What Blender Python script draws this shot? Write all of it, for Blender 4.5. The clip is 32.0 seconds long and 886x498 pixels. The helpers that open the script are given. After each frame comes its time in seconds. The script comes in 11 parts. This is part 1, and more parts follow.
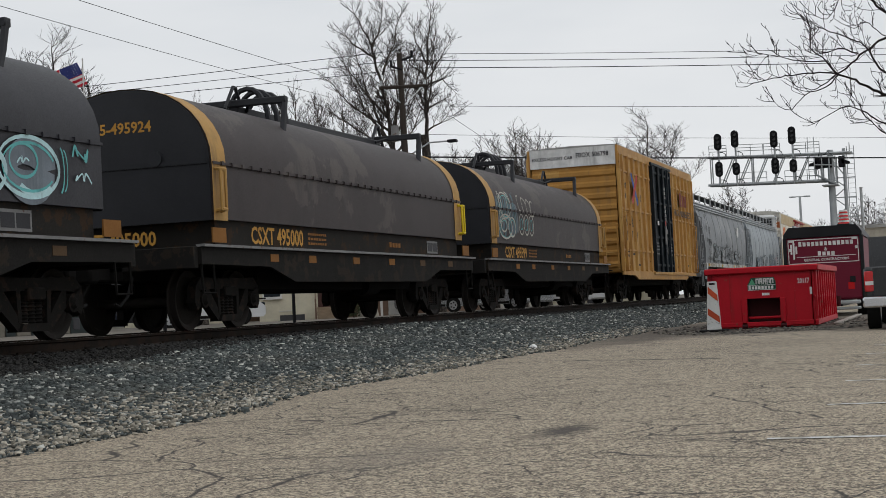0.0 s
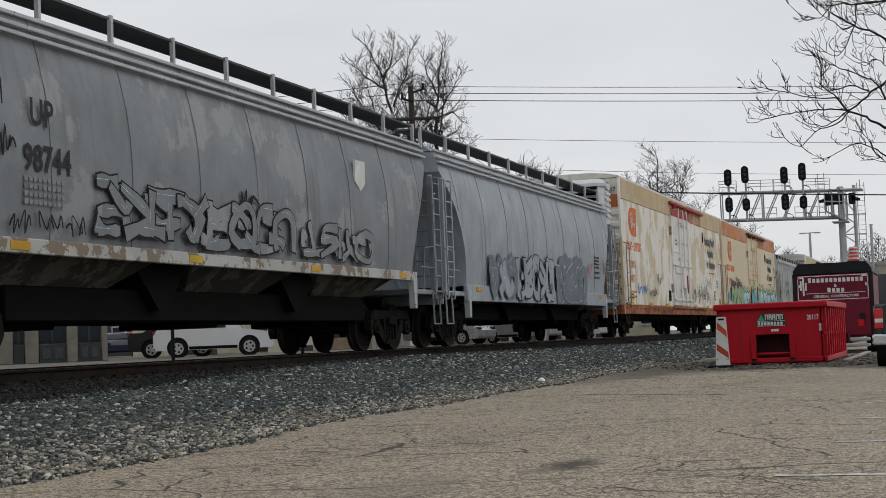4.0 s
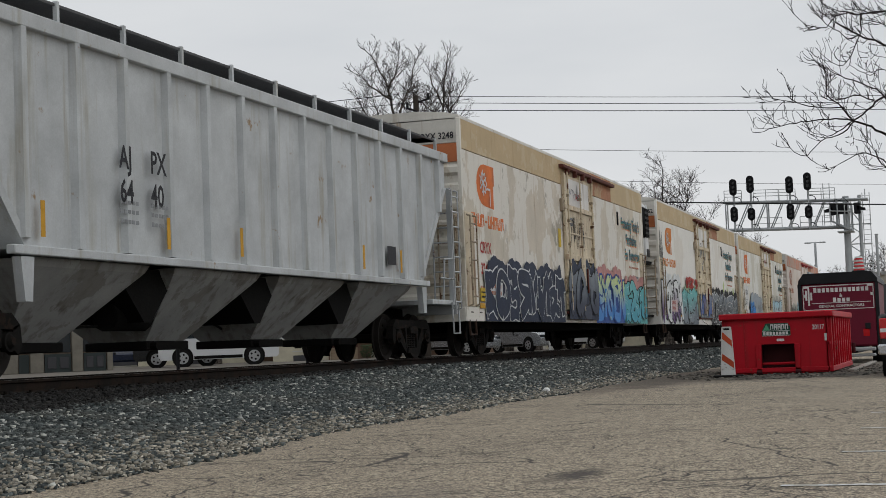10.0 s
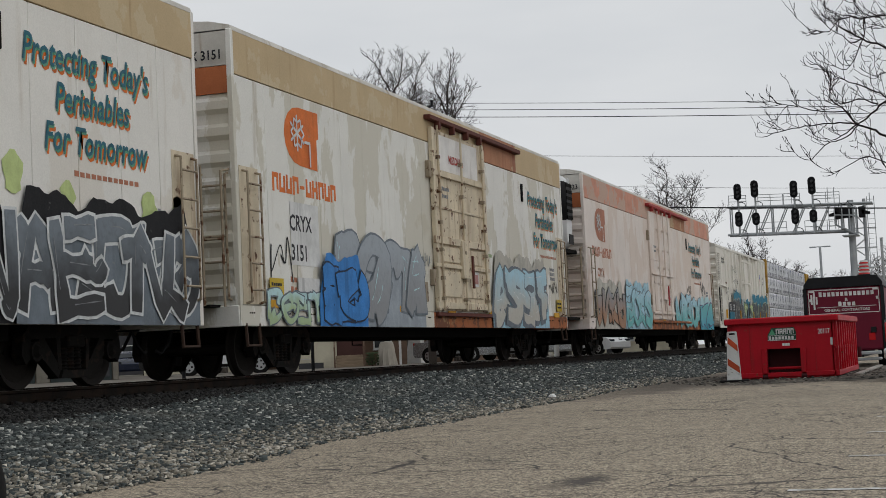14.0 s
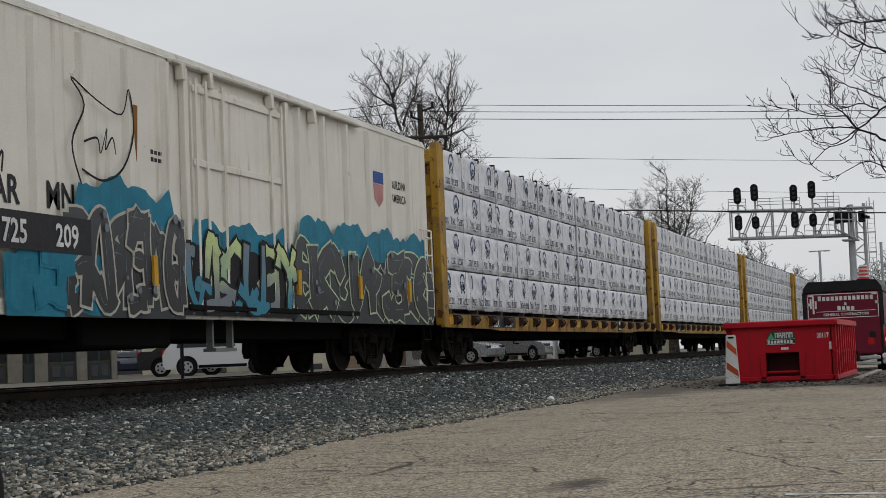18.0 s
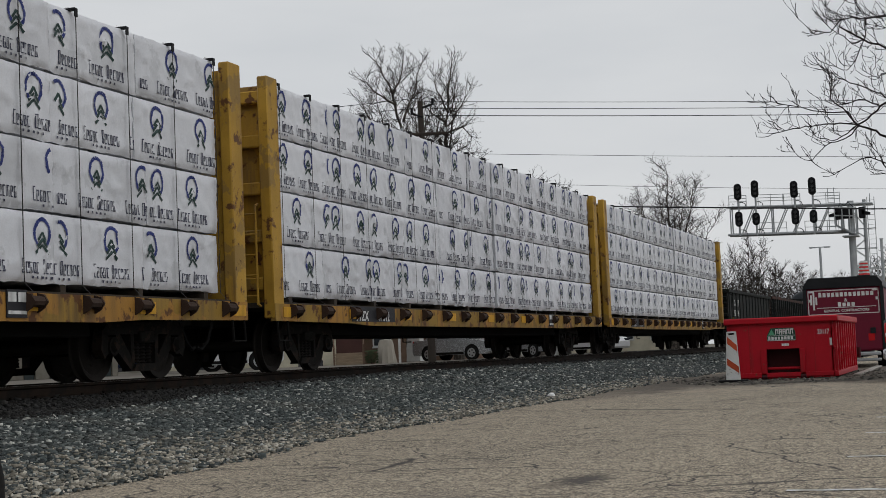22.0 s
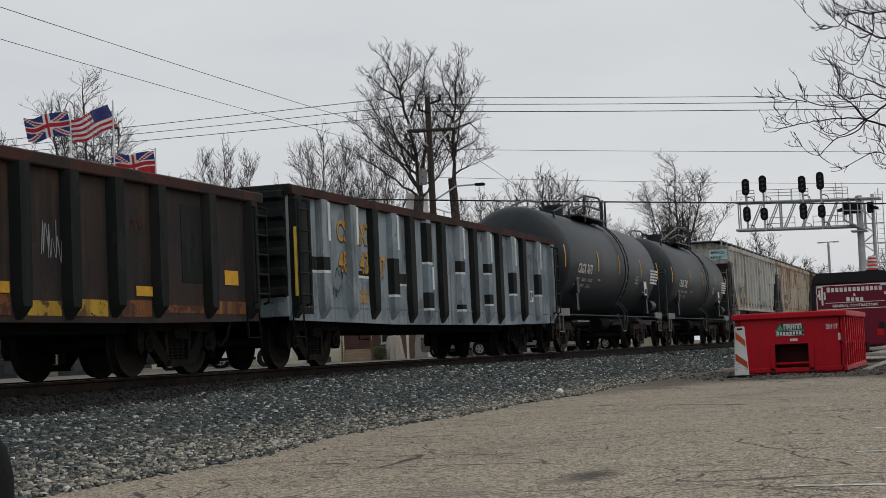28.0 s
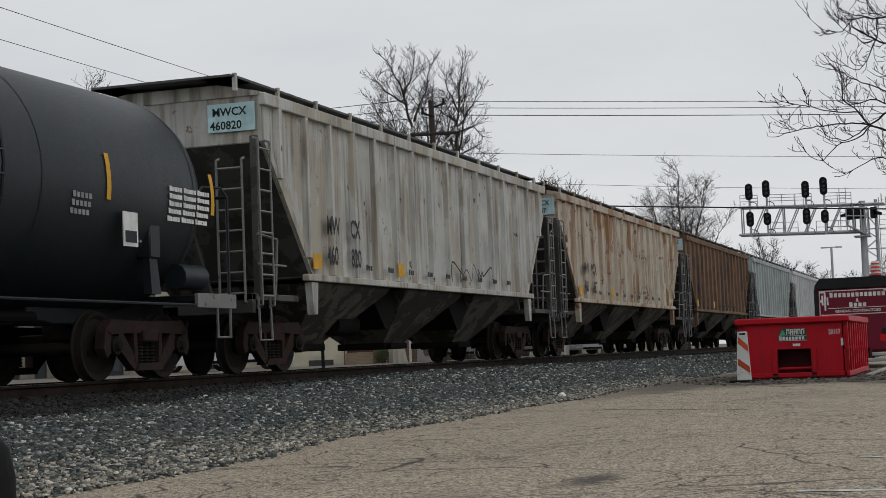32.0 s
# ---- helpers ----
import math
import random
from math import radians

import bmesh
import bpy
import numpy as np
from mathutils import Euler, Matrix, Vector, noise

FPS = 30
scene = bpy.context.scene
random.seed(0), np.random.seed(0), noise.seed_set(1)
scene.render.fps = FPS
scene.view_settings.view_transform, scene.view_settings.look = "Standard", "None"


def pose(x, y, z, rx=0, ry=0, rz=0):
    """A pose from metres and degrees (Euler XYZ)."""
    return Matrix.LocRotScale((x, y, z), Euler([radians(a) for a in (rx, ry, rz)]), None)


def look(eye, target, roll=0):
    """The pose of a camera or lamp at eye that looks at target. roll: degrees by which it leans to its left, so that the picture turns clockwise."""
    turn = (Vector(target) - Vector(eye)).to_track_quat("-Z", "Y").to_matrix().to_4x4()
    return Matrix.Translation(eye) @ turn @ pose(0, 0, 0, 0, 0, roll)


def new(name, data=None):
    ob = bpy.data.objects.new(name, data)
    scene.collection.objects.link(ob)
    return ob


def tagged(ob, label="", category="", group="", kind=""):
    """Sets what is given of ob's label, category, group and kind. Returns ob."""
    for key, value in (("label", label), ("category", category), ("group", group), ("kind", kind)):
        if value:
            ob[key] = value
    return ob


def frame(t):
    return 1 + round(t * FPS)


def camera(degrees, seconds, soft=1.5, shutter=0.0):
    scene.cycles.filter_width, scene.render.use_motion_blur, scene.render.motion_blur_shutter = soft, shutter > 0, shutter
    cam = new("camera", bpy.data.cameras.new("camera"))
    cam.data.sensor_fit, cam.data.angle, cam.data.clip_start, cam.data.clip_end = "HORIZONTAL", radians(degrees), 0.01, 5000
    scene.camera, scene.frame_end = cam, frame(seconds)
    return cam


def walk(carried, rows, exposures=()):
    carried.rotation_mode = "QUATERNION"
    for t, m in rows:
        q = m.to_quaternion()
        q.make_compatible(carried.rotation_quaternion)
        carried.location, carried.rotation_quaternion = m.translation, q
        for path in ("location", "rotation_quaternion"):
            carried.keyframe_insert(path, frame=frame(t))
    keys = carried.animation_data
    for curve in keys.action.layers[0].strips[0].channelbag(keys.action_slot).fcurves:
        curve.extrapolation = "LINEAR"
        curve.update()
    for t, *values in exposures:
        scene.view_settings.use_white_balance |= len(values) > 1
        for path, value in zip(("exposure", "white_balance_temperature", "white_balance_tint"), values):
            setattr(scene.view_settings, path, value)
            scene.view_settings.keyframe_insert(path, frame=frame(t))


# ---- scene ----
# Metres. x runs along the track, y across it, z up; the car park is z = 0.
EYE = (0.0, 0.0, 0.85)


def aim(yaw, pitch, roll):
    """The camera's pose at the eye: degrees to the left of the track's line, degrees up, lean."""
    a, b = radians(yaw), radians(pitch)
    return look(EYE, (math.cos(a) * math.cos(b), math.sin(a) * math.cos(b), EYE[2] + math.sin(b)), roll)


cam = camera(31.28, 32.0, soft=0.8)
walk(cam, [(t, aim(yaw, pitch, roll)) for t, yaw, pitch, roll in [
    (0, 17.52, 2.07, -2.91), (0.5, 17.79, 2.37, -2.80), (1, 17.83, 2.76, -2.69), (1.5, 17.80, 2.94, -2.61),
    (2, 17.91, 3.15, -2.54), (2.5, 17.92, 3.24, -2.44), (3, 17.90, 3.19, -2.31), (3.5, 17.78, 3.20, -2.25),
    (5.5, 18.02, 3.46, -2.28), (6, 18.09, 3.40, -2.31), (6.5, 18.07, 3.41, -2.30), (7, 18.09, 3.44, -2.24),
    (7.5, 18.06, 3.47, -2.20), (8, 18.10, 3.51, -2.19), (8.5, 18.08, 3.42, -2.21), (9, 17.95, 3.40, -2.22),
    (9.5, 17.86, 3.50, -2.23), (10, 17.97, 3.61, -2.24), (10.5, 17.94, 3.61, -2.26), (11, 17.97, 3.59, -2.31),
    (11.5, 18.00, 3.68, -2.38), (12, 18.05, 3.76, -2.45), (12.5, 18.03, 3.83, -2.51), (13, 18.05, 3.86, -2.58),
    (13.5, 18.11, 3.83, -2.63), (14, 18.13, 3.87, -2.66), (14.5, 18.16, 3.92, -2.63), (15, 18.09, 3.92, -2.56),
    (15.5, 18.15, 3.92, -2.46), (17.5, 18.15, 3.95, -2.36), (18, 18.11, 3.93, -2.27), (18.5, 18.13, 3.87, -2.23),
    (19, 18.10, 3.81, -2.25), (19.5, 18.06, 3.87, -2.30), (20, 18.08, 3.91, -2.33), (20.5, 18.12, 3.86, -2.33),
    (21, 18.14, 3.84, -2.33), (21.5, 18.17, 3.81, -2.33), (22, 18.13, 3.81, -2.34), (22.5, 18.17, 3.84, -2.34),
    (23, 18.12, 3.83, -2.36), (23.5, 18.07, 3.77, -2.41), (24, 18.21, 3.75, -2.47), (24.5, 18.26, 3.74, -2.51),
    (25, 18.45, 3.87, -2.52), (25.5, 18.23, 3.87, -2.51), (27.5, 18.32, 3.66, -2.50), (28, 18.42, 3.68, -2.50),
    (28.5, 18.39, 3.73, -2.46), (29, 18.39, 3.72, -2.37), (29.5, 18.43, 3.76, -2.28), (30, 18.59, 3.77, -2.26),
    (30.5, 18.55, 3.79, -2.29), (31, 18.41, 3.78, -2.31), (31.5, 18.52, 3.81, -2.28), (32, 18.52, 3.81, -2.24),
]], exposures=((0, 0.25), (1, 0.24), (6, 0.14), (11, 0.10), (19, 0.03), (25, -0.01), (31, 0.10), (32, 0.10)))

TRAIN_Z = 0.72     # the height from which the cars are measured
RAIL_Z = 0.675     # top of rail
TRACK_Y = 11.72    # middle of the track
FAR_Z = 0.53       # street beyond the track

# ---- light: an overcast winter day ----
SUN_UP, SUN_ROUND = radians(52), radians(-140)
world = bpy.data.worlds.new("overcast_sky")
scene.world = world
world.use_nodes = True


def build_world():
    nt = world.node_tree
    n, l = nt.nodes, nt.links
    back = n["Background"]
    sky = n.new("ShaderNodeTexSky")
    sky.sky_type, sky.sun_disc = "NISHITA", False
    sky.sun_elevation, sky.sun_rotation = SUN_UP, SUN_ROUND
    sky.air_density, sky.dust_density = 1.0, 3.0
    dull = n.new("ShaderNodeHueSaturation")
    dull.inputs["Saturation"].default_value, dull.inputs["Value"].default_value = 0.12, 0.10
    l.new(sky.outputs[0], dull.inputs["Color"])
    # the cloud layer: soft, a little lighter overhead, faint banks
    co = n.new("ShaderNodeTexCoord")
    mp = n.new("ShaderNodeMapping")
    mp.inputs["Scale"].default_value = (1.2, 1.2, 5.0)
    l.new(co.outputs["Generated"], mp.inputs["Vector"])
    cl = n.new("ShaderNodeTexNoise")
    cl.inputs["Scale"].default_value, cl.inputs["Detail"].default_value, cl.inputs["Roughness"].default_value = 1.6, 5, 0.55
    l.new(mp.outputs[0], cl.inputs["Vector"])
    ramp = n.new("ShaderNodeValToRGB")
    ramp.color_ramp.elements[0].position, ramp.color_ramp.elements[0].color = 0.30, (0.60, 0.63, 0.665, 1)
    ramp.color_ramp.elements[1].position, ramp.color_ramp.elements[1].color = 0.72, (0.76, 0.775, 0.79, 1)
    l.new(cl.outputs["Fac"], ramp.inputs[0])
    sep = n.new("ShaderNodeSeparateXYZ")
    l.new(co.outputs["Generated"], sep.inputs[0])
    up = n.new("ShaderNodeMapRange")
    up.inputs["From Min"].default_value, up.inputs["From Max"].default_value = 0.0, 0.9
    up.inputs["To Min"].default_value, up.inputs["To Max"].default_value = 0.94, 1.02
    l.new(sep.outputs["Z"], up.inputs["Value"])
    lift = n.new("ShaderNodeVectorMath")
    lift.operation = "SCALE"
    l.new(ramp.outputs[0], lift.inputs[0])
    l.new(up.outputs[0], lift.inputs["Scale"])
    mix = n.new("ShaderNodeMix")
    mix.data_type = "RGBA"
    mix.inputs["Factor"].default_value = 0.88
    l.new(dull.outputs[0], mix.inputs["A"])
    l.new(lift.outputs[0], mix.inputs["B"])
    l.new(mix.outputs["Result"], back.inputs["Color"])
    back.inputs["Strength"].default_value = 1.0


build_world()
sun = new("sun", bpy.data.lights.new("sun", "SUN"))
sun.data.energy, sun.data.angle, sun.data.color = 0.35, radians(40), (1.0, 0.97, 0.93)
sun.matrix_world = look((0, 0, 60), (0 - math.cos(SUN_UP) * math.cos(radians(-70)) * 40, 0 - math.cos(SUN_UP) * math.sin(radians(-70)) * 40, 60 - math.sin(SUN_UP) * 40))
scene.view_settings.exposure = 0.0

# ---- materials ----
class Nodes:
    """A thin wrapper to write node materials in few lines."""

    def __init__(self, name):
        self.m = bpy.data.materials.new(name)
        self.m.use_nodes = True
        self.t = self.m.node_tree
        self.p = self.t.nodes["Principled BSDF"]
        self.co = None

    def add(self, kind, **sets):
        n = self.t.nodes.new("ShaderNode" + kind)
        for k, v in sets.items():
            n.inputs[k.replace("_", " ")].default_value = v
        return n

    def link(self, a, b):
        self.t.links.new(a, b)

    def coords(self, scale=(1, 1, 1), shift=0.0):
        if self.co is None:
            tc, info = self.add("TexCoord"), self.add("ObjectInfo")
            mul = self.add("VectorMath")
            mul.operation = "MULTIPLY_ADD"
            mul.inputs[1].default_value = (31.0, 17.0, 23.0)
            self.link(info.outputs["Random"], mul.inputs[0])
            self.link(tc.outputs["Object"], mul.inputs[2])
            self.co = mul.outputs[0]
        mp = self.add("Mapping")
        mp.inputs["Scale"].default_value = scale
        mp.inputs["Location"].default_value = (shift, shift * 0.7, shift * 1.3)
        self.link(self.co, mp.inputs["Vector"])
        return mp.outputs[0]

    def noise(self, scale, detail=4, rough=0.55, stretch=(1, 1, 1), shift=0.0):
        n = self.add("TexNoise", Scale=scale, Detail=detail, Roughness=rough)
        self.link(self.coords(stretch, shift), n.inputs["Vector"])
        return n.outputs["Fac"]

    def steps(self, value, a, b, lo=0.0, hi=1.0):
        n = self.add("MapRange")
        for i, v in enumerate((a, b, lo, hi)):
            n.inputs[i + 1].default_value = v
        self.link(value, n.inputs[0])
        return n.outputs[0]

    def mix(self, fac, a, b, blend="MIX"):
        n = self.add("Mix")
        n.data_type, n.blend_type = "RGBA", blend
        for slot, v in (("Factor", fac), ("A", a), ("B", b)):
            s = [i for i in n.inputs if i.name == slot and (slot == "Factor" and i.type == "VALUE" or slot != "Factor" and i.type == "RGBA")][0]
            if hasattr(v, "is_output"):
                self.link(v, s)
            else:
                s.default_value = v if slot == "Factor" else (*v, 1)
        return [o for o in n.outputs if o.type == "RGBA"][0]

    def bump(self, height, strength, distance=0.02):
        n = self.add("Bump", Strength=strength, Distance=distance)
        self.link(height, n.inputs["Height"])
        self.link(n.outputs[0], self.p.inputs["Normal"])


def surface(name, base, rough=0.6, metal=0.0, var=0.18, scale=1.3, grain=45.0, bump=0.15, patch=None, streak=None, spots=None, per=0.0, seed=0.0, still=False):
    """A worn surface: base colour with blotches and grain; patch = (colour, share 0..1, scale, stretch), with a hard edge like peeled paint;
    streak = (colour, share): runs down the side; spots = (colour, share, scale); per: how far single pieces differ."""
    k = Nodes(name)
    if still:
        k.co = k.add("TexCoord").outputs["Object"]
    big = k.noise(scale, 5, 0.6, shift=seed)
    fine = k.noise(grain, 3, 0.6, shift=seed + 3)
    col = k.mix(k.steps(big, 0.3, 0.7), tuple(c * (1 - var) for c in base), tuple(min(0.95, c * (1 + var)) for c in base))
    if patch:
        pc, share, ps, stretch = patch
        pn = k.noise(ps, 6, 0.62, stretch, seed + 9)
        col = k.mix(k.steps(pn, 0.63 - share * 0.35, 0.65 - share * 0.35), col, pc)
    if streak:
        sc, share = streak
        sn = k.noise(1.0, 5, 0.6, (5.5, 5.5, 0.35), seed + 5)
        s2 = k.noise(0.8, 3, 0.5, (1, 1, 1), seed + 6)
        m = k.add("Math")
        m.operation = "MULTIPLY"
        k.link(k.steps(sn, 0.62 - share * 0.3, 0.80 - share * 0.3), m.inputs[0])
        k.link(k.steps(s2, 0.35, 0.6), m.inputs[1])
        col = k.mix(m.outputs[0], col, sc)
    if spots:
        oc, share, os_ = spots
        on = k.noise(os_, 4, 0.6, (1, 1, 1), seed + 12)
        col = k.mix(k.steps(on, 0.70 - share * 0.3, 0.76 - share * 0.3), col, oc)
    col = k.mix(k.steps(fine, 0.25, 0.75, 0.0, 0.22), col, tuple(c * 0.45 for c in base))
    if per:
        info = k.add("ObjectInfo")
        col = k.mix(k.steps(info.outputs["Random"], 0, 1, 0.0, per), col, tuple(c * 0.35 for c in base))
    k.link(col, k.p.inputs["Base Color"])
    k.link(k.steps(fine, 0.2, 0.8, max(0.05, rough - 0.12), min(1.0, rough + 0.12)), k.p.inputs["Roughness"])
    k.p.inputs["Metallic"].default_value = metal
    k.p.inputs["Specular IOR Level"].default_value = 0.5 if rough < 0.4 else 0.22 if max(base) > 0.0265 else 0.10
    if bump:
        h = k.add("Math")
        h.operation = "ADD"
        k.link(big, h.inputs[0])
        k.link(k.steps(fine, 0, 1, 0, 0.35), h.inputs[1])
        k.bump(h.outputs[0], bump, 0.02)
    return k.m


def plain(name, base, rough=0.5, metal=0.0, glow=0.0):
    k = Nodes(name)
    fine = k.noise(30, 3)
    col = k.mix(k.steps(fine, 0.2, 0.8, 0, 0.3), base, tuple(c * 0.6 for c in base))
    k.link(col, k.p.inputs["Base Color"])
    k.p.inputs["Roughness"].default_value, k.p.inputs["Metallic"].default_value = rough, metal
    if glow:
        k.p.inputs["Emission Color"].default_value, k.p.inputs["Emission Strength"].default_value = (*base, 1), glow
    return k.m


def glass(name, tint=(0.02, 0.025, 0.03)):
    k = Nodes(name)
    k.p.inputs["Base Color"].default_value = (*tint, 1)
    k.p.inputs["Roughness"].default_value = 0.06
    k.p.inputs["IOR"].default_value = 1.5
    return k.m


RUST = (0.11, 0.045, 0.02)
M = {}


def S(name, *a, **kw):
    M[name] = surface(name, *a, **kw)


# ---- mesh building ----
class B:
    """Collects the vertices and faces of one mesh."""

    def __init__(self):
        self.v, self.f = [], []

    def add(self, verts, faces):
        o = len(self.v)
        self.v += verts
        self.f += [tuple(i + o for i in f) for f in faces]
        return self

    def box(self, x0, x1, y0, y1, z0, z1, c=0.0):
        if c <= 0:
            v = [(x, y, z) for x in (x0, x1) for y in (y0, y1) for z in (z0, z1)]
            return self.add(v, [(0, 1, 3, 2), (4, 6, 7, 5), (0, 4, 5, 1), (2, 3, 7, 6), (0, 2, 6, 4), (1, 5, 7, 3)])
        X, Y, Z = (x0, x1), (y0, y1), (z0, z1)
        v, key = [], {}
        for i in (0, 1):
            for j in (0, 1):
                for k in (0, 1):
                    sx, sy, sz = (1, -1)[i], (1, -1)[j], (1, -1)[k]
                    for ax, p in enumerate(((X[i], Y[j] + sy * c, Z[k] + sz * c), (X[i] + sx * c, Y[j], Z[k] + sz * c), (X[i] + sx * c, Y[j] + sy * c, Z[k]))):
                        key[i, j, k, ax] = len(v)
                        v.append(p)
        f = []
        for s in (0, 1):
            q = [(s, 0, 0, 0), (s, 1, 0, 0), (s, 1, 1, 0), (s, 0, 1, 0)]
            f.append([key[a] for a in (q if s else q[::-1])])
            q = [(0, s, 0, 1), (0, s, 1, 1), (1, s, 1, 1), (1, s, 0, 1)]
            f.append([key[a] for a in (q if s else q[::-1])])
            q = [(0, 0, s, 2), (1, 0, s, 2), (1, 1, s, 2), (0, 1, s, 2)]
            f.append([key[a] for a in (q if s else q[::-1])])
            for r in (0, 1):
                f.append([key[s, r, 0, 0], key[s, r, 1, 0], key[s, r, 1, 1], key[s, r, 0, 1]])
                f.append([key[s, 0, r, 0], key[s, 1, r, 0], key[s, 1, r, 2], key[s, 0, r, 2]])
                f.append([key[0, s, r, 1], key[1, s, r, 1], key[1, s, r, 2], key[0, s, r, 2]])
                for k in (0, 1):
                    f.append([key[s, r, k, 0], key[s, r, k, 1], key[s, r, k, 2]])
        return self.add(v, [tuple(a) for a in f])

    def prism(self, prof, a0, a1, axis="x", caps=True):
        """A closed outline, swept along an axis: x takes (y, z), y takes (x, z), z takes (x, y)."""
        put = {"x": lambda a, p: (a, p[0], p[1]), "y": lambda a, p: (p[0], a, p[1]), "z": lambda a, p: (p[0], p[1], a)}[axis]
        n = len(prof)
        v = [put(a0, p) for p in prof] + [put(a1, p) for p in prof]
        f = [(i, (i + 1) % n, n + (i + 1) % n, n + i) for i in range(n)]
        if caps:
            f += [tuple(range(n))[::-1], tuple(range(n, 2 * n))]
        return self.add(v, f)

    def loft(self, rings, caps=True, closed=True):
        n = len(rings[0])
        v = [p for r in rings for p in r]
        f = []
        for k in range(len(rings) - 1):
            for i in range(n if closed else n - 1):
                j = (i + 1) % n
                f.append((k * n + i, k * n + j, (k + 1) * n + j, (k + 1) * n + i))
        if caps:
            f += [tuple(range(n))[::-1], tuple(range((len(rings) - 1) * n, len(rings) * n))]
        return self.add(v, f)

    def cyl(self, p0, p1, r0, r1=None, n=12, caps=True):
        r1 = r0 if r1 is None else r1
        a, b = Vector(p0), Vector(p1)
        d = (b - a).normalized()
        u = d.orthogonal().normalized()
        w = d.cross(u)
        ring = lambda c, r: [tuple(c + (u * math.cos(t) + w * math.sin(t)) * r) for t in (2 * math.pi * i / n for i in range(n))]
        return self.loft([ring(a, r0), ring(b, r1)], caps)

    def tube(self, pts, r, n=6):
        """One bent bar through the points, mitred at each bend."""
        P = [Vector(p) for p in pts]
        D = [(b - a).normalized() for a, b in zip(P, P[1:])]
        u = D[0].orthogonal().normalized()
        rings = []
        for i, p in enumerate(P):
            d0, d1 = D[max(0, i - 1)], D[min(i, len(D) - 1)]
            t = (d0 + d1).normalized() if (d0 + d1).length > 1e-4 else d1
            u = (u - t * u.dot(t)).normalized() if (u - t * u.dot(t)).length > 1e-4 else t.orthogonal().normalized()
            w = t.cross(u)
            rings.append([tuple(p + (u * math.cos(q) + w * math.sin(q)) * r) for q in (2 * math.pi * k / n for k in range(n))])
        return self.loft(rings)

    def strip(self, one, two):
        """A sheet between two lines of points."""
        n = len(one)
        return self.add(list(one) + list(two), [(i, i + 1, n + i + 1, n + i) for i in range(n - 1)])

    def quad(self, a, b, c, d):
        return self.add([a, b, c, d], [(0, 1, 2, 3)])

    def mesh(self, name, soft=True):
        me = bpy.data.meshes.new(name)
        me.from_pydata(self.v, [], self.f)
        bm = bmesh.new()
        bm.from_mesh(me)
        bmesh.ops.recalc_face_normals(bm, faces=bm.faces)
        bm.to_mesh(me)
        bm.free()
        if soft:
            me.polygons.foreach_set("use_smooth", [True] * len(me.polygons))
            me.set_sharp_from_angle(angle=radians(38))
        return me


def part(name, b, material, parent=None, label="", soft=True):
    """Links a built mesh as one object under a thing or a part."""
    me = b if isinstance(b, bpy.types.Mesh) else b.mesh(name, soft)
    if not me.materials:
        me.materials.append(M[material] if isinstance(material, str) else material)
    ob = new(name, me)
    ob.parent = parent
    if label:
        ob["label"] = label
    return ob


def thing(name, label, category, group="", at=None):
    e = new(name)
    e.empty_display_size = 0.3
    tagged(e, label, category, group)
    if at is not None:
        e.matrix_basis = at
    return e


LETTERS = {}


def letters(body, size, squeeze=1.0, lean=0.0, bold=0.022):
    """The flat mesh of a word in the built-in font, from x = 0, y = 0."""
    key = (body, size, squeeze, lean, bold)
    if key not in LETTERS:
        cu = bpy.data.curves.new("letters", "FONT")
        cu.body, cu.size, cu.shear, cu.resolution_u, cu.offset = body, size, lean, 2, bold * size
        ob = new("letters", cu)
        me = bpy.data.meshes.new_from_object(ob)
        bpy.data.objects.remove(ob)
        bpy.data.curves.remove(cu)
        me.transform(Matrix.Diagonal((squeeze, 1, 1, 1)))
        LETTERS[key] = me
    return LETTERS[key]


def write(parent, body, x, y, z, size, material, squeeze=1.0, lean=0.0, name="lettering", face="side", label="", bold=0.022):
    """Lettering on a thing's near side (facing -y), or on its front end (facing -x)."""
    me = letters(body, size, squeeze, lean, bold).copy()
    me.materials.clear()
    me.materials.append(M[material])
    ob = new(name, me)
    ob.parent = parent
    ob.matrix_basis = pose(x, y, z, 90, 0, 0) if face == "side" else pose(x, y, z, 90, 0, -90)
    if label:
        ob["label"] = label
    return ob


def bars(parent, x, y, z, w, h, n, material, name="lettering", face="side", gap=0.28):
    """A word that stands as plain bars: n bars over the width w."""
    b = B()
    step = w / n
    for i in range(n):
        a0, a1 = i * step, (i + 1 - gap) * step
        hh = h * (1.0 if i == 0 else 0.86)
        if face == "side":
            b.box(x + a0, x + a1, y, y + 0.004, z, z + hh)
        else:
            b.box(x, x + 0.004, y - a1, y - a0, z, z + hh)
    return part(name, b, material, parent, soft=False)

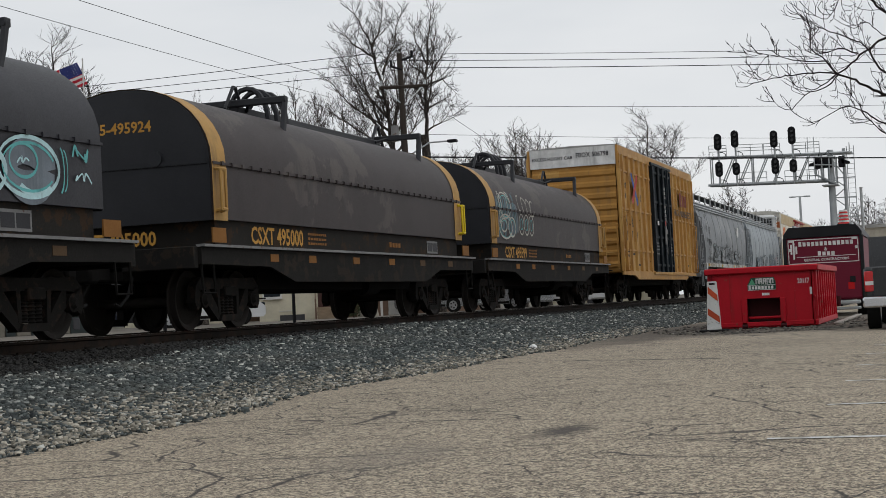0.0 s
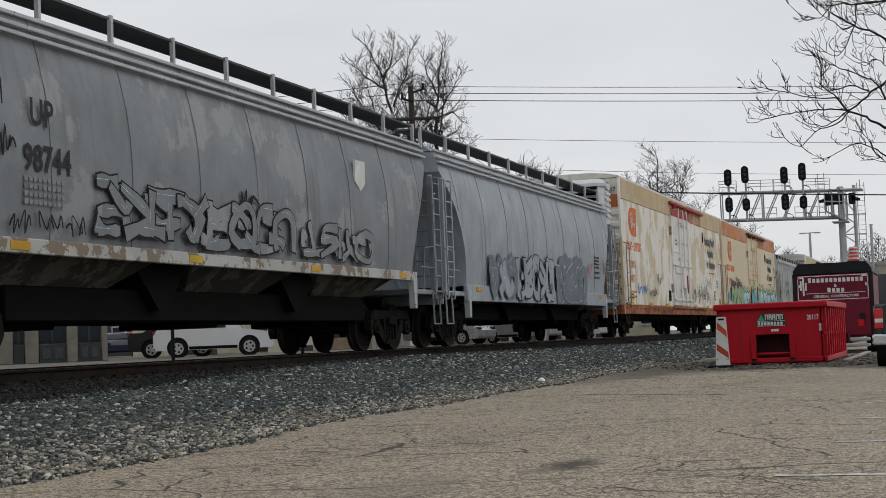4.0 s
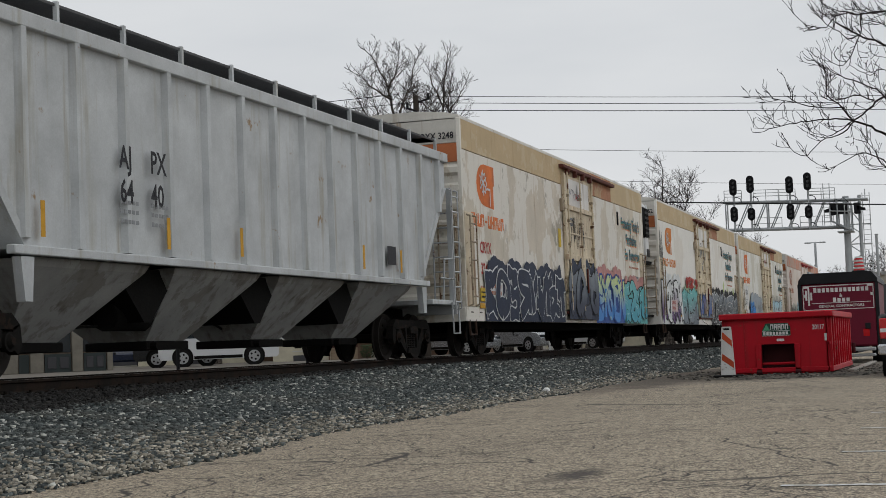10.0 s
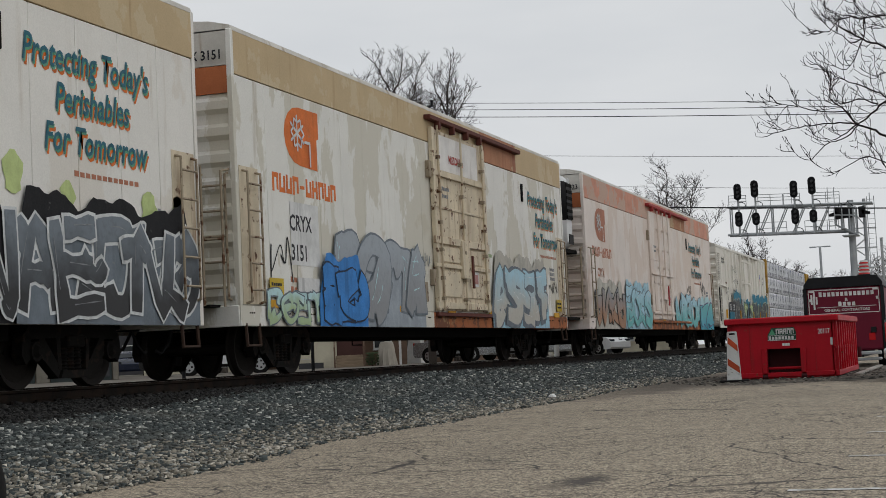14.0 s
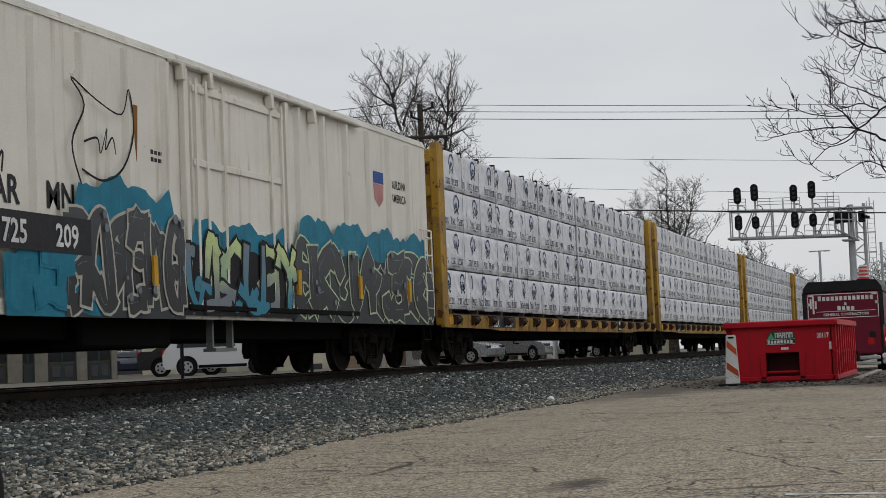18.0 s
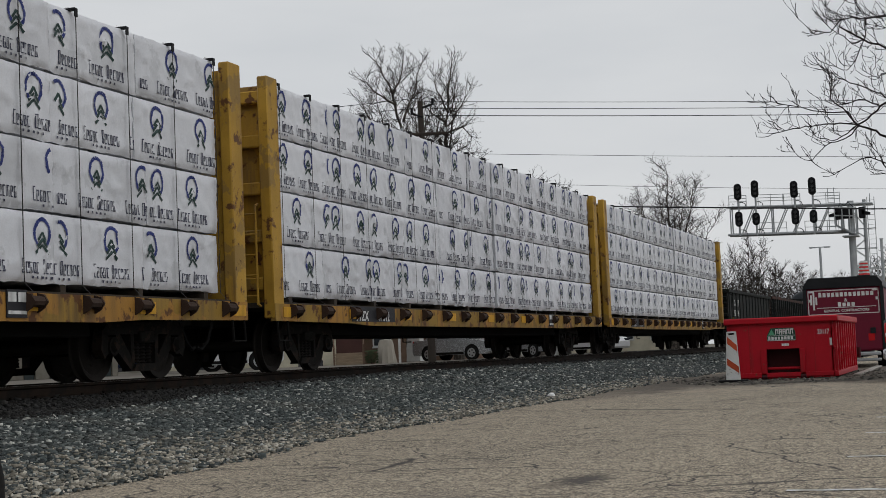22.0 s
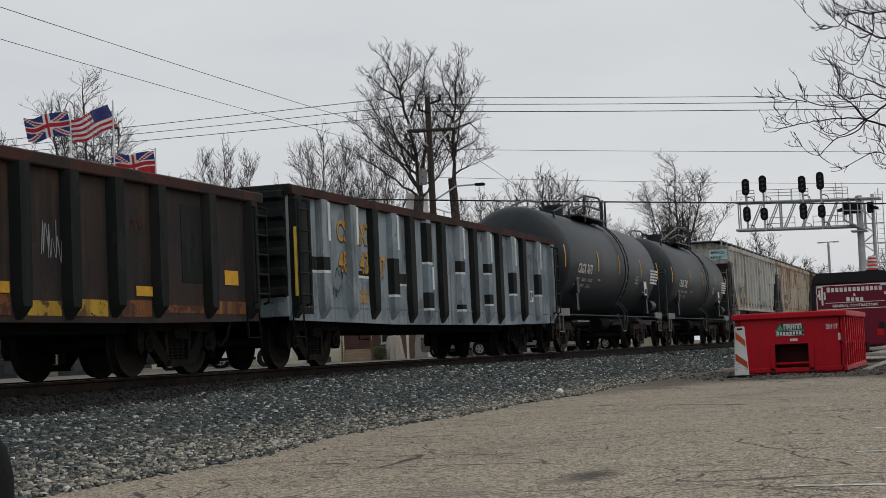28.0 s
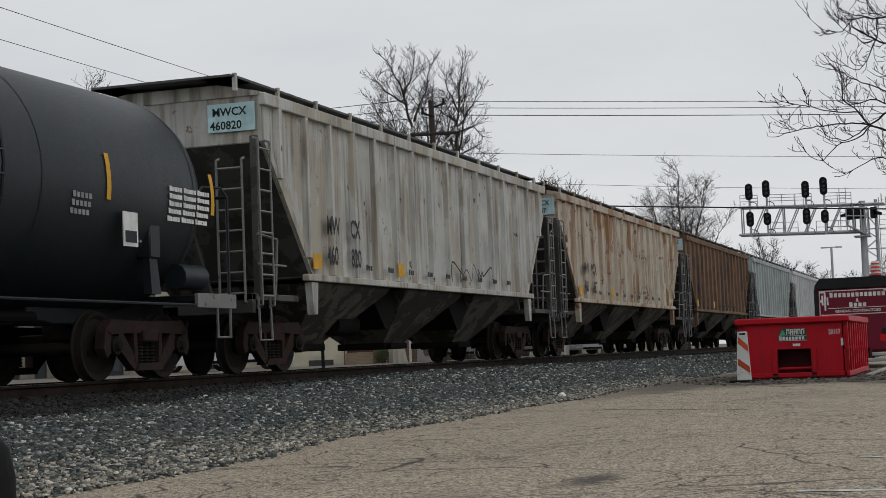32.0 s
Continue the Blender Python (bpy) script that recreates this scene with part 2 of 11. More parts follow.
def mark_blocks(parent, x, y, z, w, h, n, material, name="company_lettering", face="side", dash=None, seed=1):
    """A word as plain blocks: each is two bars and a cross piece, too plain to read."""
    rng = random.Random(seed)
    b = B()
    step = w / n
    for i in range(n):
        a0, a1 = i * step, (i + 0.86) * step
        t = 0.30 * (a1 - a0)
        k = rng.randrange(3)
        if i == dash:
            bits = [(a0 + 0.1 * step, a1 - 0.1 * step, 0.38 * h, 0.56 * h)]
        else:
            bits = [(a0, a0 + t, 0, h), (a1 - t, a1, 0 if k else 0.1 * h, h if k < 2 else 0.9 * h), (a0 + t, a1 - t, (0.74, 0.38, 0.0)[k] * h, (1.0, 0.62, 0.26)[k] * h)]
            if k == 1 and rng.random() < 0.6:
                bits.append((a0 + t, a1 - t, 0.78 * h, h))
        for u0, u1, v0, v1 in bits:
            if face == "side":
                b.box(x + u0, x + u1, y, y + 0.004, z + v0, z + v1)
            else:
                b.box(x, x + 0.004, y - u1, y - u0, z + v0, z + v1)
    return part(name, b, material, parent, soft=False)


S("bogie_black", (0.012, 0.011, 0.010), 0.9, patch=((0.026, 0.018, 0.014), 0.2, 6, (1, 1, 1)))
S("bogie_rust", (0.03, 0.0156, 0.0114), 0.9, patch=((0.022, 0.015, 0.013), 0.4, 5, (1, 1, 1)))
S("wheel_steel", (0.022, 0.019, 0.017), 0.75)
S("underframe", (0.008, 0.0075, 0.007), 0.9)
S("rubber", (0.012, 0.012, 0.012), 0.8)
S("steel_grey", (0.20, 0.20, 0.20), 0.6, 0.2, spots=(RUST, 0.3, 9))
S("steel_light", (0.46, 0.48, 0.49), 0.55, spots=(RUST, 0.2, 9))
S("sill_light", (0.46, 0.46, 0.44), 0.6, patch=((0.22, 0.17, 0.12), 0.3, 3, (1, 1, 1)))
S("walk_dark", (0.085, 0.085, 0.088), 0.7)
S("coil_frame", (0.016, 0.015, 0.014), 0.8, patch=((0.028, 0.022, 0.017), 0.2, 3, (1, 1, 1)))
S("coil_trough", (0.022, 0.020, 0.018), 0.8, patch=((0.042, 0.026, 0.016), 0.22, 3, (1, 1, 1)))
S("coil_hood", (0.041, 0.032, 0.032), 0.55, streak=((0.045, 0.038, 0.038), 0.5), patch=((0.075, 0.062, 0.056), 0.18, 0.9, (1, 1, 1)), bump=0.1)
S("coil_hood_dark", (0.030, 0.030, 0.036), 0.5, streak=((0.035, 0.035, 0.04), 0.5), bump=0.1)
S("coil_black", (0.022, 0.023, 0.027), 0.5)
S("coil_yellow", (0.42, 0.245, 0.075), 0.6, streak=((0.16, 0.11, 0.06), 0.35))
S("bright_yellow", (0.66, 0.50, 0.02), 0.5)
S("rust_orange", (0.22, 0.095, 0.02), 0.7)
S("rust_brown", (0.10, 0.06, 0.03), 0.75)
S("lower_rust", (0.17, 0.065, 0.022), 0.8, patch=((0.07, 0.03, 0.02), 0.40, 2.2, (1, 1, 1)), streak=((0.28, 0.13, 0.04), 0.5))
S("worn_yellow", (0.42, 0.27, 0.03), 0.7, patch=((0.07, 0.03, 0.02), 0.38, 2.5, (1, 1, 1)), streak=((0.14, 0.06, 0.02), 0.6))
S("rust_red", (0.16, 0.035, 0.025), 0.7)
S("box_yellow", (0.40, 0.205, 0.050), 0.55, streak=((0.24, 0.14, 0.06), 0.30), patch=((0.47, 0.27, 0.08), 0.25, 1.0, (1, 1, 0.5)), spots=(RUST, 0.12, 7), bump=0.08)
S("door_black", (0.014, 0.019, 0.024), 0.5, streak=((0.035, 0.035, 0.035), 0.2))
S("roof_grey", (0.32, 0.32, 0.31), 0.5, 0.3, spots=(RUST, 0.3, 4))
S("roof_cream", (0.58, 0.56, 0.51), 0.6, streak=((0.30, 0.22, 0.14), 0.25))
S("hopper_grey", (0.21, 0.225, 0.24), 0.5, streak=((0.16, 0.165, 0.17), 0.4), patch=((0.29, 0.30, 0.31), 0.2, 0.7, (1, 1, 1)), bump=0.06)
S("hopper_blue_grey", (0.33, 0.365, 0.395), 0.5, streak=((0.20, 0.21, 0.22), 0.35), bump=0.06)
S("hopper_light", (0.50, 0.52, 0.53), 0.55, streak=((0.36, 0.34, 0.28), 0.3), spots=((0.30, 0.20, 0.10), 0.08, 3), bump=0.06, seed=2)
S("hopper_dirty", (0.46, 0.46, 0.435), 0.65, streak=((0.17, 0.15, 0.125), 0.55), patch=((0.40, 0.37, 0.31), 0.3, 1.2, (1, 1, 0.4)), spots=(RUST, 0.15, 4), seed=4)
S("hopper_rusty", (0.47, 0.42, 0.345), 0.75, streak=((0.26, 0.13, 0.06), 0.55), patch=((0.30, 0.18, 0.10), 0.22, 1.1, (1, 1, 0.35)), spots=((0.16, 0.07, 0.03), 0.3, 3), seed=6)
S("hopper_brown", (0.145, 0.088, 0.055), 0.75, streak=((0.20, 0.11, 0.06), 0.5), patch=((0.09, 0.06, 0.045), 0.35, 1.1, (1, 1, 0.4)), seed=7)
S("hopper_teal_grey", (0.34, 0.385, 0.39), 0.6, streak=((0.23, 0.22, 0.19), 0.5), seed=8)
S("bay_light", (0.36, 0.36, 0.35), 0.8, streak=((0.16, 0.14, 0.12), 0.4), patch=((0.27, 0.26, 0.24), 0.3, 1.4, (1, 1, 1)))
S("letter_grey", (0.42, 0.43, 0.43), 0.6)
# hopper ends: a dark sheet colour that also carries the overhang's shade
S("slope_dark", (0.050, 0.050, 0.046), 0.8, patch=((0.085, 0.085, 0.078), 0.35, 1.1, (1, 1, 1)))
# bays darker than the body: the underside's shade is put into this colour
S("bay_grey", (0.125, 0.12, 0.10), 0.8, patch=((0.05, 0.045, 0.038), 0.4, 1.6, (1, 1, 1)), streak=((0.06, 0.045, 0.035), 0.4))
TAN, PALE = (0.50, 0.41, 0.27), (0.74, 0.71, 0.65)
S("reefer_a", (0.80, 0.77, 0.70), 0.6, var=0.06, patch=((0.62, 0.52, 0.36), 0.36, 0.75, (1.5, 1.5, 0.75)), streak=((0.50, 0.42, 0.30), 0.15), spots=((0.66, 0.58, 0.44), 0.30, 1.6), seed=11, still=True)
S("reefer_b", (0.68, 0.57, 0.41), 0.6, var=0.04, patch=((0.72, 0.62, 0.46), 0.30, 0.35, (0.6, 0.6, 0.5)), streak=((0.50, 0.40, 0.27), 0.10), seed=12, still=True)
S("reefer_c", (0.64, 0.58, 0.48), 0.65, var=0.10, patch=((0.78, 0.75, 0.68), 0.50, 0.62, (1.3, 1.3, 0.8)), streak=((0.46, 0.35, 0.22), 0.16), spots=((0.40, 0.37, 0.30), 0.34, 1.1), seed=13, still=True)
S("reefer_d", (0.82, 0.80, 0.75), 0.6, var=0.04, patch=((0.76, 0.72, 0.65), 0.26, 0.5, (1, 1, 0.7)), streak=((0.58, 0.52, 0.44), 0.14), seed=14, still=True)
S("reefer_e", (0.79, 0.78, 0.73), 0.6, var=0.05, patch=((0.64, 0.61, 0.52), 0.40, 0.8, (1.5, 1.5, 0.6)), streak=((0.50, 0.45, 0.36), 0.14), spots=((0.58, 0.54, 0.44), 0.20, 1.2), seed=15, still=True)
S("reefer_f", (0.78, 0.70, 0.64), 0.6, var=0.05, patch=((0.72, 0.61, 0.53), 0.40, 0.5, (1.2, 1.2, 0.6)), streak=((0.55, 0.45, 0.38), 0.12), seed=16, still=True)
S("band_tan", (0.55, 0.42, 0.25), 0.65, var=0.07, patch=((0.60, 0.49, 0.32), 0.25, 0.9, (1, 1, 1)), streak=((0.33, 0.20, 0.09), 0.16), still=True)
S("band_orange", (0.58, 0.22, 0.085), 0.65, patch=((0.50, 0.32, 0.21), 0.3, 1.1, (1, 1, 1)))
S("band_rust", (0.42, 0.20, 0.11), 0.7, patch=((0.50, 0.36, 0.22), 0.35, 1.0, (1, 1, 1)), streak=((0.30, 0.10, 0.06), 0.4))
S("band_pink", (0.62, 0.29, 0.20), 0.65, patch=((0.55, 0.38, 0.30), 0.35, 0.9, (1, 1, 1)))
S("reefer_sill", (0.38, 0.125, 0.045), 0.75, patch=((0.16, 0.065, 0.035), 0.35, 2.0, (1, 1, 1)), spots=((0.36, 0.24, 0.12), 0.2, 3))
S("reefer_orange", (0.46, 0.15, 0.06), 0.65)
S("reefer_door", (0.66, 0.57, 0.42), 0.65, streak=((0.24, 0.13, 0.06), 0.4), spots=(RUST, 0.34, 5))
S("door_white", (0.74, 0.72, 0.69), 0.55, streak=((0.40, 0.34, 0.27), 0.25))
S("rail_brown", (0.115, 0.036, 0.026), 0.7)
S("rail_red", (0.36, 0.045, 0.045), 0.6)
S("reefer_ladder", (0.34, 0.28, 0.20), 0.7, spots=(RUST, 0.45, 6))
S("unit_white", (0.66, 0.67, 0.67), 0.4)
S("unit_black", (0.012, 0.012, 0.013), 0.5)
S("armn_white", (0.76, 0.73, 0.66), 0.55, var=0.06, streak=((0.44, 0.36, 0.26), 0.25), spots=(RUST, 0.05, 2))
# sill: dirtier than the bulkheads, and its shade is mixed into the colour
S("beam_sill", (0.30, 0.18, 0.035), 0.65, streak=((0.12, 0.075, 0.04), 0.55), spots=(RUST, 0.5, 4), patch=((0.40, 0.20, 0.04), 0.30, 0.9, (1, 1, 1)))
S("beam_yellow", (0.44, 0.255, 0.035), 0.6, streak=((0.20, 0.12, 0.045), 0.45), spots=(RUST, 0.4, 4), patch=((0.30, 0.185, 0.05), 0.32, 1.3, (1, 1, 1)))
S("deck_dark", (0.05, 0.04, 0.03), 0.85)
S("winch_rust", (0.045, 0.026, 0.018), 0.8)
S("wrap_white", (0.74, 0.75, 0.79), 0.38, var=0.05, scale=1.2, patch=((0.62, 0.63, 0.66), 0.16, 1.1, (1, 1, 1)), bump=0.22, per=0.16)
S("strap_black", (0.018, 0.018, 0.02), 0.6)
S("gondola_black", (0.012, 0.014, 0.014), 0.7, streak=((0.030, 0.030, 0.027), 0.3), patch=((0.019, 0.020, 0.019), 0.3, 1.4, (1, 1, 0.5)))
S("gondola_rust", (0.034, 0.024, 0.021), 0.8, streak=((0.065, 0.035, 0.02), 0.4), patch=((0.022, 0.019, 0.018), 0.45, 1.0, (1, 1, 0.5)), spots=((0.09, 0.035, 0.02), 0.10, 2))
S("chord_rust", (0.060, 0.024, 0.018), 0.85, patch=((0.03, 0.02, 0.018), 0.4, 1.5, (1, 1, 1)))
S("gondola_grey", (0.190, 0.235, 0.265), 0.65, var=0.3, streak=((0.11, 0.11, 0.105), 0.5), patch=((0.27, 0.315, 0.34), 0.42, 1.2, (1, 1, 0.6)), spots=(RUST, 0.15, 4))
S("tank_black", (0.017, 0.022, 0.027), 0.45, var=0.2, streak=((0.026, 0.024, 0.023), 0.28), patch=((0.014, 0.020, 0.024), 0.3, 0.9, (1, 1, 1)), bump=0.05)
SPRAY = {}
for nm, c in (("white_paint", (0.68, 0.68, 0.67)), ("letter_black", (0.025, 0.025, 0.03)), ("letter_orange", (0.52, 0.27, 0.05)), ("letter_teal", (0.03, 0.14, 0.19)), ("label_yellow", (0.60, 0.42, 0.04)), ("label_orange", (0.62, 0.33, 0.03)),
              ("spray_teal", (0.12, 0.42, 0.42)), ("spray_cyan", (0.05, 0.33, 0.43)), ("spray_ice", (0.46, 0.67, 0.70)), ("spray_blue", (0.035, 0.09, 0.32)), ("spray_mid_blue", (0.04, 0.22, 0.58)), ("spray_navy", (0.02, 0.03, 0.06)),
              ("spray_white", (0.66, 0.68, 0.68)), ("spray_grey", (0.25, 0.26, 0.27)), ("spray_red", (0.42, 0.04, 0.03)), ("spray_orange", (0.70, 0.17, 0.03)), ("spray_faded", (0.42, 0.17, 0.10)), ("spray_purple", (0.11, 0.05, 0.16)),
              ("spray_green", (0.36, 0.47, 0.26)), ("spray_lime", (0.52, 0.62, 0.26)), ("spray_black", (0.02, 0.02, 0.022)), ("spray_brown", (0.20, 0.12, 0.075)), ("spray_aqua", (0.015, 0.19, 0.29)), ("spray_pink", (0.50, 0.24, 0.22)), ("spray_pale", (0.48, 0.46, 0.40)),
              ("spray_moss", (0.33, 0.44, 0.27)), ("spray_lime_pale", (0.50, 0.60, 0.42)), ("spray_maroon", (0.13, 0.04, 0.055)), ("spray_steel", (0.33, 0.37, 0.41)), ("spray_sky", (0.36, 0.58, 0.68)), ("spray_rust", (0.34, 0.17, 0.09)), ("spray_pale_pink", (0.58, 0.45, 0.44)), ("letter_orange_bright", (0.62, 0.20, 0.03)), ("print_blue_green", (0.12, 0.34, 0.22)),
              ("spray_soot", (0.045, 0.05, 0.055)), ("spray_haze", (0.10, 0.17, 0.20)), ("spray_deep", (0.012, 0.085, 0.125)), ("spray_slate", (0.16, 0.19, 0.22)), ("print_blue", (0.035, 0.05, 0.20)), ("print_dark", (0.06, 0.062, 0.10)), ("print_green", (0.03, 0.06, 0.055))):
    SPRAY[nm] = c
    M[nm] = surface(nm, c, 0.6, var=0.20, scale=3.0, streak=(tuple(q * 0.55 for q in c), 0.30), spots=(tuple(0.5 * q + 0.12 for q in c), 0.06, 6), bump=0.05)
S("dumpster_red", (0.45, 0.004, 0.015), 0.5, var=0.12, streak=((0.22, 0.02, 0.02), 0.25), spots=((0.18, 0.05, 0.03), 0.06, 5), bump=0.06)
S("dumpster_dark", (0.06, 0.012, 0.014), 0.8)
S("truck_maroon", (0.14, 0.007, 0.024), 0.5, var=0.08, bump=0.03)
S("truck_black", (0.018, 0.019, 0.021), 0.45)
S("sign_green", (0.02, 0.07, 0.045), 0.5)
S("sign_leaf", (0.10, 0.36, 0.20), 0.5)
S("hazard_orange", (0.50, 0.075, 0.025), 0.5)
S("step_tan", (0.26, 0.20, 0.14), 0.85)
S("porch_maroon", (0.075, 0.035, 0.030), 0.7)
S("tarp_grey", (0.36, 0.33, 0.28), 0.75)
S("shrub_green", (0.035, 0.050, 0.020), 0.8)
S("hazard_white", (0.66, 0.66, 0.64), 0.5, spots=((0.3, 0.28, 0.25), 0.2, 12))
S("galvanised", (0.40, 0.42, 0.43), 0.5, 0.5, var=0.15)
S("signal_black", (0.012, 0.012, 0.014), 0.5)
S("pole_wood", (0.045, 0.037, 0.031), 0.9, streak=((0.05, 0.04, 0.035), 0.6))
S("bark", (0.045, 0.038, 0.033), 0.95, scale=6, patch=((0.11, 0.095, 0.08), 0.3, 9, (1, 1, 0.4)), bump=0.5)
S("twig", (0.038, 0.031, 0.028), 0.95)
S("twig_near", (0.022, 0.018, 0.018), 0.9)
S("wire_black", (0.015, 0.015, 0.017), 0.6)
S("tie_wood", (0.014, 0.012, 0.010), 0.95, scale=5, per=0.4, bump=0.4)
S("rail_steel", (0.013, 0.010, 0.008), 0.8, patch=((0.022, 0.014, 0.010), 0.35, 4, (1, 1, 1)))
S("rail_head", (0.22, 0.20, 0.185), 0.3, 0.8)
S("wall_brick", (0.21, 0.16, 0.12), 0.9, scale=2, bump=0.3)
S("cream_brick", (0.20, 0.185, 0.155), 0.9, scale=3, bump=0.4)
S("riser_teal", (0.035, 0.045, 0.045), 0.6)
S("wall_cream", (0.58, 0.54, 0.42), 0.85, scale=1)
S("wall_stone", (0.40, 0.37, 0.31), 0.9, scale=2)
S("wall_dark", (0.06, 0.06, 0.065), 0.8)
S("wall_brown", (0.16, 0.105, 0.075), 0.9, scale=1.5)
S("roof_brown", (0.14, 0.085, 0.065), 0.9, scale=2)
S("trim_white", (0.62, 0.62, 0.60), 0.6)
S("concrete", (0.36, 0.34, 0.31), 0.9, scale=2, patch=((0.26, 0.24, 0.21), 0.35, 2, (1, 1, 1)))
S("suv_white", (0.60, 0.61, 0.62), 0.25, var=0.03, bump=0)
S("suv_silver", (0.42, 0.44, 0.46), 0.25, 0.6, var=0.03, bump=0)
S("car_black", (0.010, 0.011, 0.013), 0.22, var=0.1, bump=0)
S("car_blue", (0.012, 0.02, 0.05), 0.22, var=0.1, bump=0)
S("chrome", (0.55, 0.56, 0.58), 0.2, 0.9, var=0.1, bump=0)
S("alloy", (0.42, 0.43, 0.44), 0.35, 0.7)
S("tail_red", (0.48, 0.012, 0.014), 0.15, bump=0)
S("flag_red", (0.42, 0.02, 0.035), 0.8)
S("flag_blue", (0.03, 0.04, 0.16), 0.8)
S("flag_white", (0.68, 0.67, 0.66), 0.8)
S("line_paint", (0.62, 0.62, 0.60), 0.8, patch=((0.36, 0.34, 0.30), 0.40, 6, (1, 1, 1)))
S("litter_white", (0.72, 0.72, 0.71), 0.7)
M["glass_dark"] = glass("glass_dark")
M["lamp_off"] = glass("lamp_off", (0.03, 0.03, 0.035))


def asphalt():
    """Old sun-bleached asphalt: coarse chippings, crazed cracks, oil marks and damp dirt by the skip."""
    k = Nodes("old_asphalt")
    tc = k.add("TexCoord")
    k.co = tc.outputs["Object"]
    big = k.noise(0.35, 5, 0.6)
    mid = k.noise(2.2, 5, 0.6, shift=4)
    col = k.mix(k.steps(big, 0.3, 0.7), (0.232, 0.186, 0.138), (0.308, 0.248, 0.183))
    col = k.mix(k.steps(mid, 0.45, 0.75, 0, 0.30), col, (0.200, 0.162, 0.122))
    grit = k.add("TexVoronoi", Scale=40.0)
    k.link(k.coords(shift=2.0), grit.inputs["Vector"])
    hue = k.add("SeparateColor")
    k.link(grit.outputs["Color"], hue.inputs[0])
    col = k.mix(k.steps(hue.outputs[0], 0.55, 0.75, 0, 0.75), col, (0.56, 0.48, 0.345))
    col = k.mix(k.steps(hue.outputs[1], 0.60, 0.74, 0, 0.8), col, (0.060, 0.048, 0.034))
    chip = k.add("TexVoronoi", Scale=78.0)
    k.link(k.coords(), chip.inputs["Vector"])
    tone = k.add("SeparateColor")
    k.link(chip.outputs["Color"], tone.inputs[0])
    col = k.mix(k.steps(tone.outputs[0], 0.55, 0.95, 0, 0.75), col, (0.52, 0.45, 0.34))
    col = k.mix(k.steps(tone.outputs[1], 0.55, 0.92, 0, 0.85), col, (0.055, 0.047, 0.04))
    # open, plucked surface: pale chips, and relief shade painted as short pits, drawn out along x
    pit = k.add("TexVoronoi", Scale=95.0)
    k.link(k.coords((0.5, 1.0, 1.0), 6.0), pit.inputs["Vector"])
    kind = k.add("SeparateColor")
    k.link(pit.outputs["Color"], kind.inputs[0])
    col = k.mix(k.steps(kind.outputs[0], 0.84, 0.88, 0, 0.60), col, (0.062, 0.050, 0.037))
    col = k.mix(k.steps(kind.outputs[1], 0.78, 0.82, 0, 0.50), col, (0.60, 0.50, 0.36))
    far = k.add("TexVoronoi", Scale=38.0)
    k.link(k.coords((0.16, 1.0, 1.0), 9.0), far.inputs["Vector"])
    kind = k.add("SeparateColor")
    k.link(far.outputs["Color"], kind.inputs[0])
    col = k.mix(k.steps(kind.outputs[0], 0.955, 0.975, 0, 0.22), col, (0.080, 0.064, 0.048))
    col = k.mix(k.steps(kind.outputs[1], 0.95, 0.97, 0, 0.12), col, (0.55, 0.46, 0.34))
    # cracks: three nets of different mesh, bent by noise, faded in places
    bend = k.add("TexNoise", Scale=1.1, Detail=5.0)
    k.link(tc.outputs["Object"], bend.inputs["Vector"])
    off = k.add("VectorMath")
    off.operation = "MULTIPLY_ADD"
    off.inputs[1].default_value = (0.7, 0.7, 0.0)
    k.link(bend.outputs["Color"], off.inputs[0])
    k.link(tc.outputs["Object"], off.inputs[2])
    keep = k.noise(0.28, 3, 0.5, shift=8)
    dark = None
    for scale, width, lo, hi in ((0.45, 0.0075, 0.36, 0.46), (1.1, 0.010, 0.44, 0.54), (2.4, 0.015, 0.50, 0.60), (5.0, 0.026, 0.54, 0.62)):
        v = k.add("TexVoronoi", Scale=scale)
        v.feature = "DISTANCE_TO_EDGE"
        k.link(off.outputs[0], v.inputs["Vector"])
        line = k.steps(v.outputs["Distance"], width * 0.35, width, 1, 0)
        m = k.add("Math")
        m.operation = "MULTIPLY"
        k.link(line, m.inputs[0])
        k.link(k.steps(keep if scale < 1 else k.noise(0.5, 3, 0.5, shift=scale * 7), lo, hi), m.inputs[1])
        col = k.mix(m.outputs[0], col, (0.034, 0.028, 0.023))
        dark = m.outputs[0]
    # marks with a place of their own
    sep = tc.outputs["Object"]
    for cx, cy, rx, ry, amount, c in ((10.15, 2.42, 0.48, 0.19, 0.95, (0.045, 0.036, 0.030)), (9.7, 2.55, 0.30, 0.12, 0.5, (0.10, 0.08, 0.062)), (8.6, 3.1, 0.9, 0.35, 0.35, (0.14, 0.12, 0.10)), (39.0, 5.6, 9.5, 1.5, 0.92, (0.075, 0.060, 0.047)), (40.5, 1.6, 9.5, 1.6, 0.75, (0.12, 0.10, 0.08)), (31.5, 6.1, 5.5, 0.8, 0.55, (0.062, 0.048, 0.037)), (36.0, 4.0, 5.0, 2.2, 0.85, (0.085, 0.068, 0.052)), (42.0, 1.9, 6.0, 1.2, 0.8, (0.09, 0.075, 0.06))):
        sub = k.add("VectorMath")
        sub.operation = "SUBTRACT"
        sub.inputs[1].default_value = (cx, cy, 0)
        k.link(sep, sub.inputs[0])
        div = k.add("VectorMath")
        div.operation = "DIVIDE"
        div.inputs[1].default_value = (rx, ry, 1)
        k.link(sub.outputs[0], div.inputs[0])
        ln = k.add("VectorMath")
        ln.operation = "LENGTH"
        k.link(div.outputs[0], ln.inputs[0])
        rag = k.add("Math")
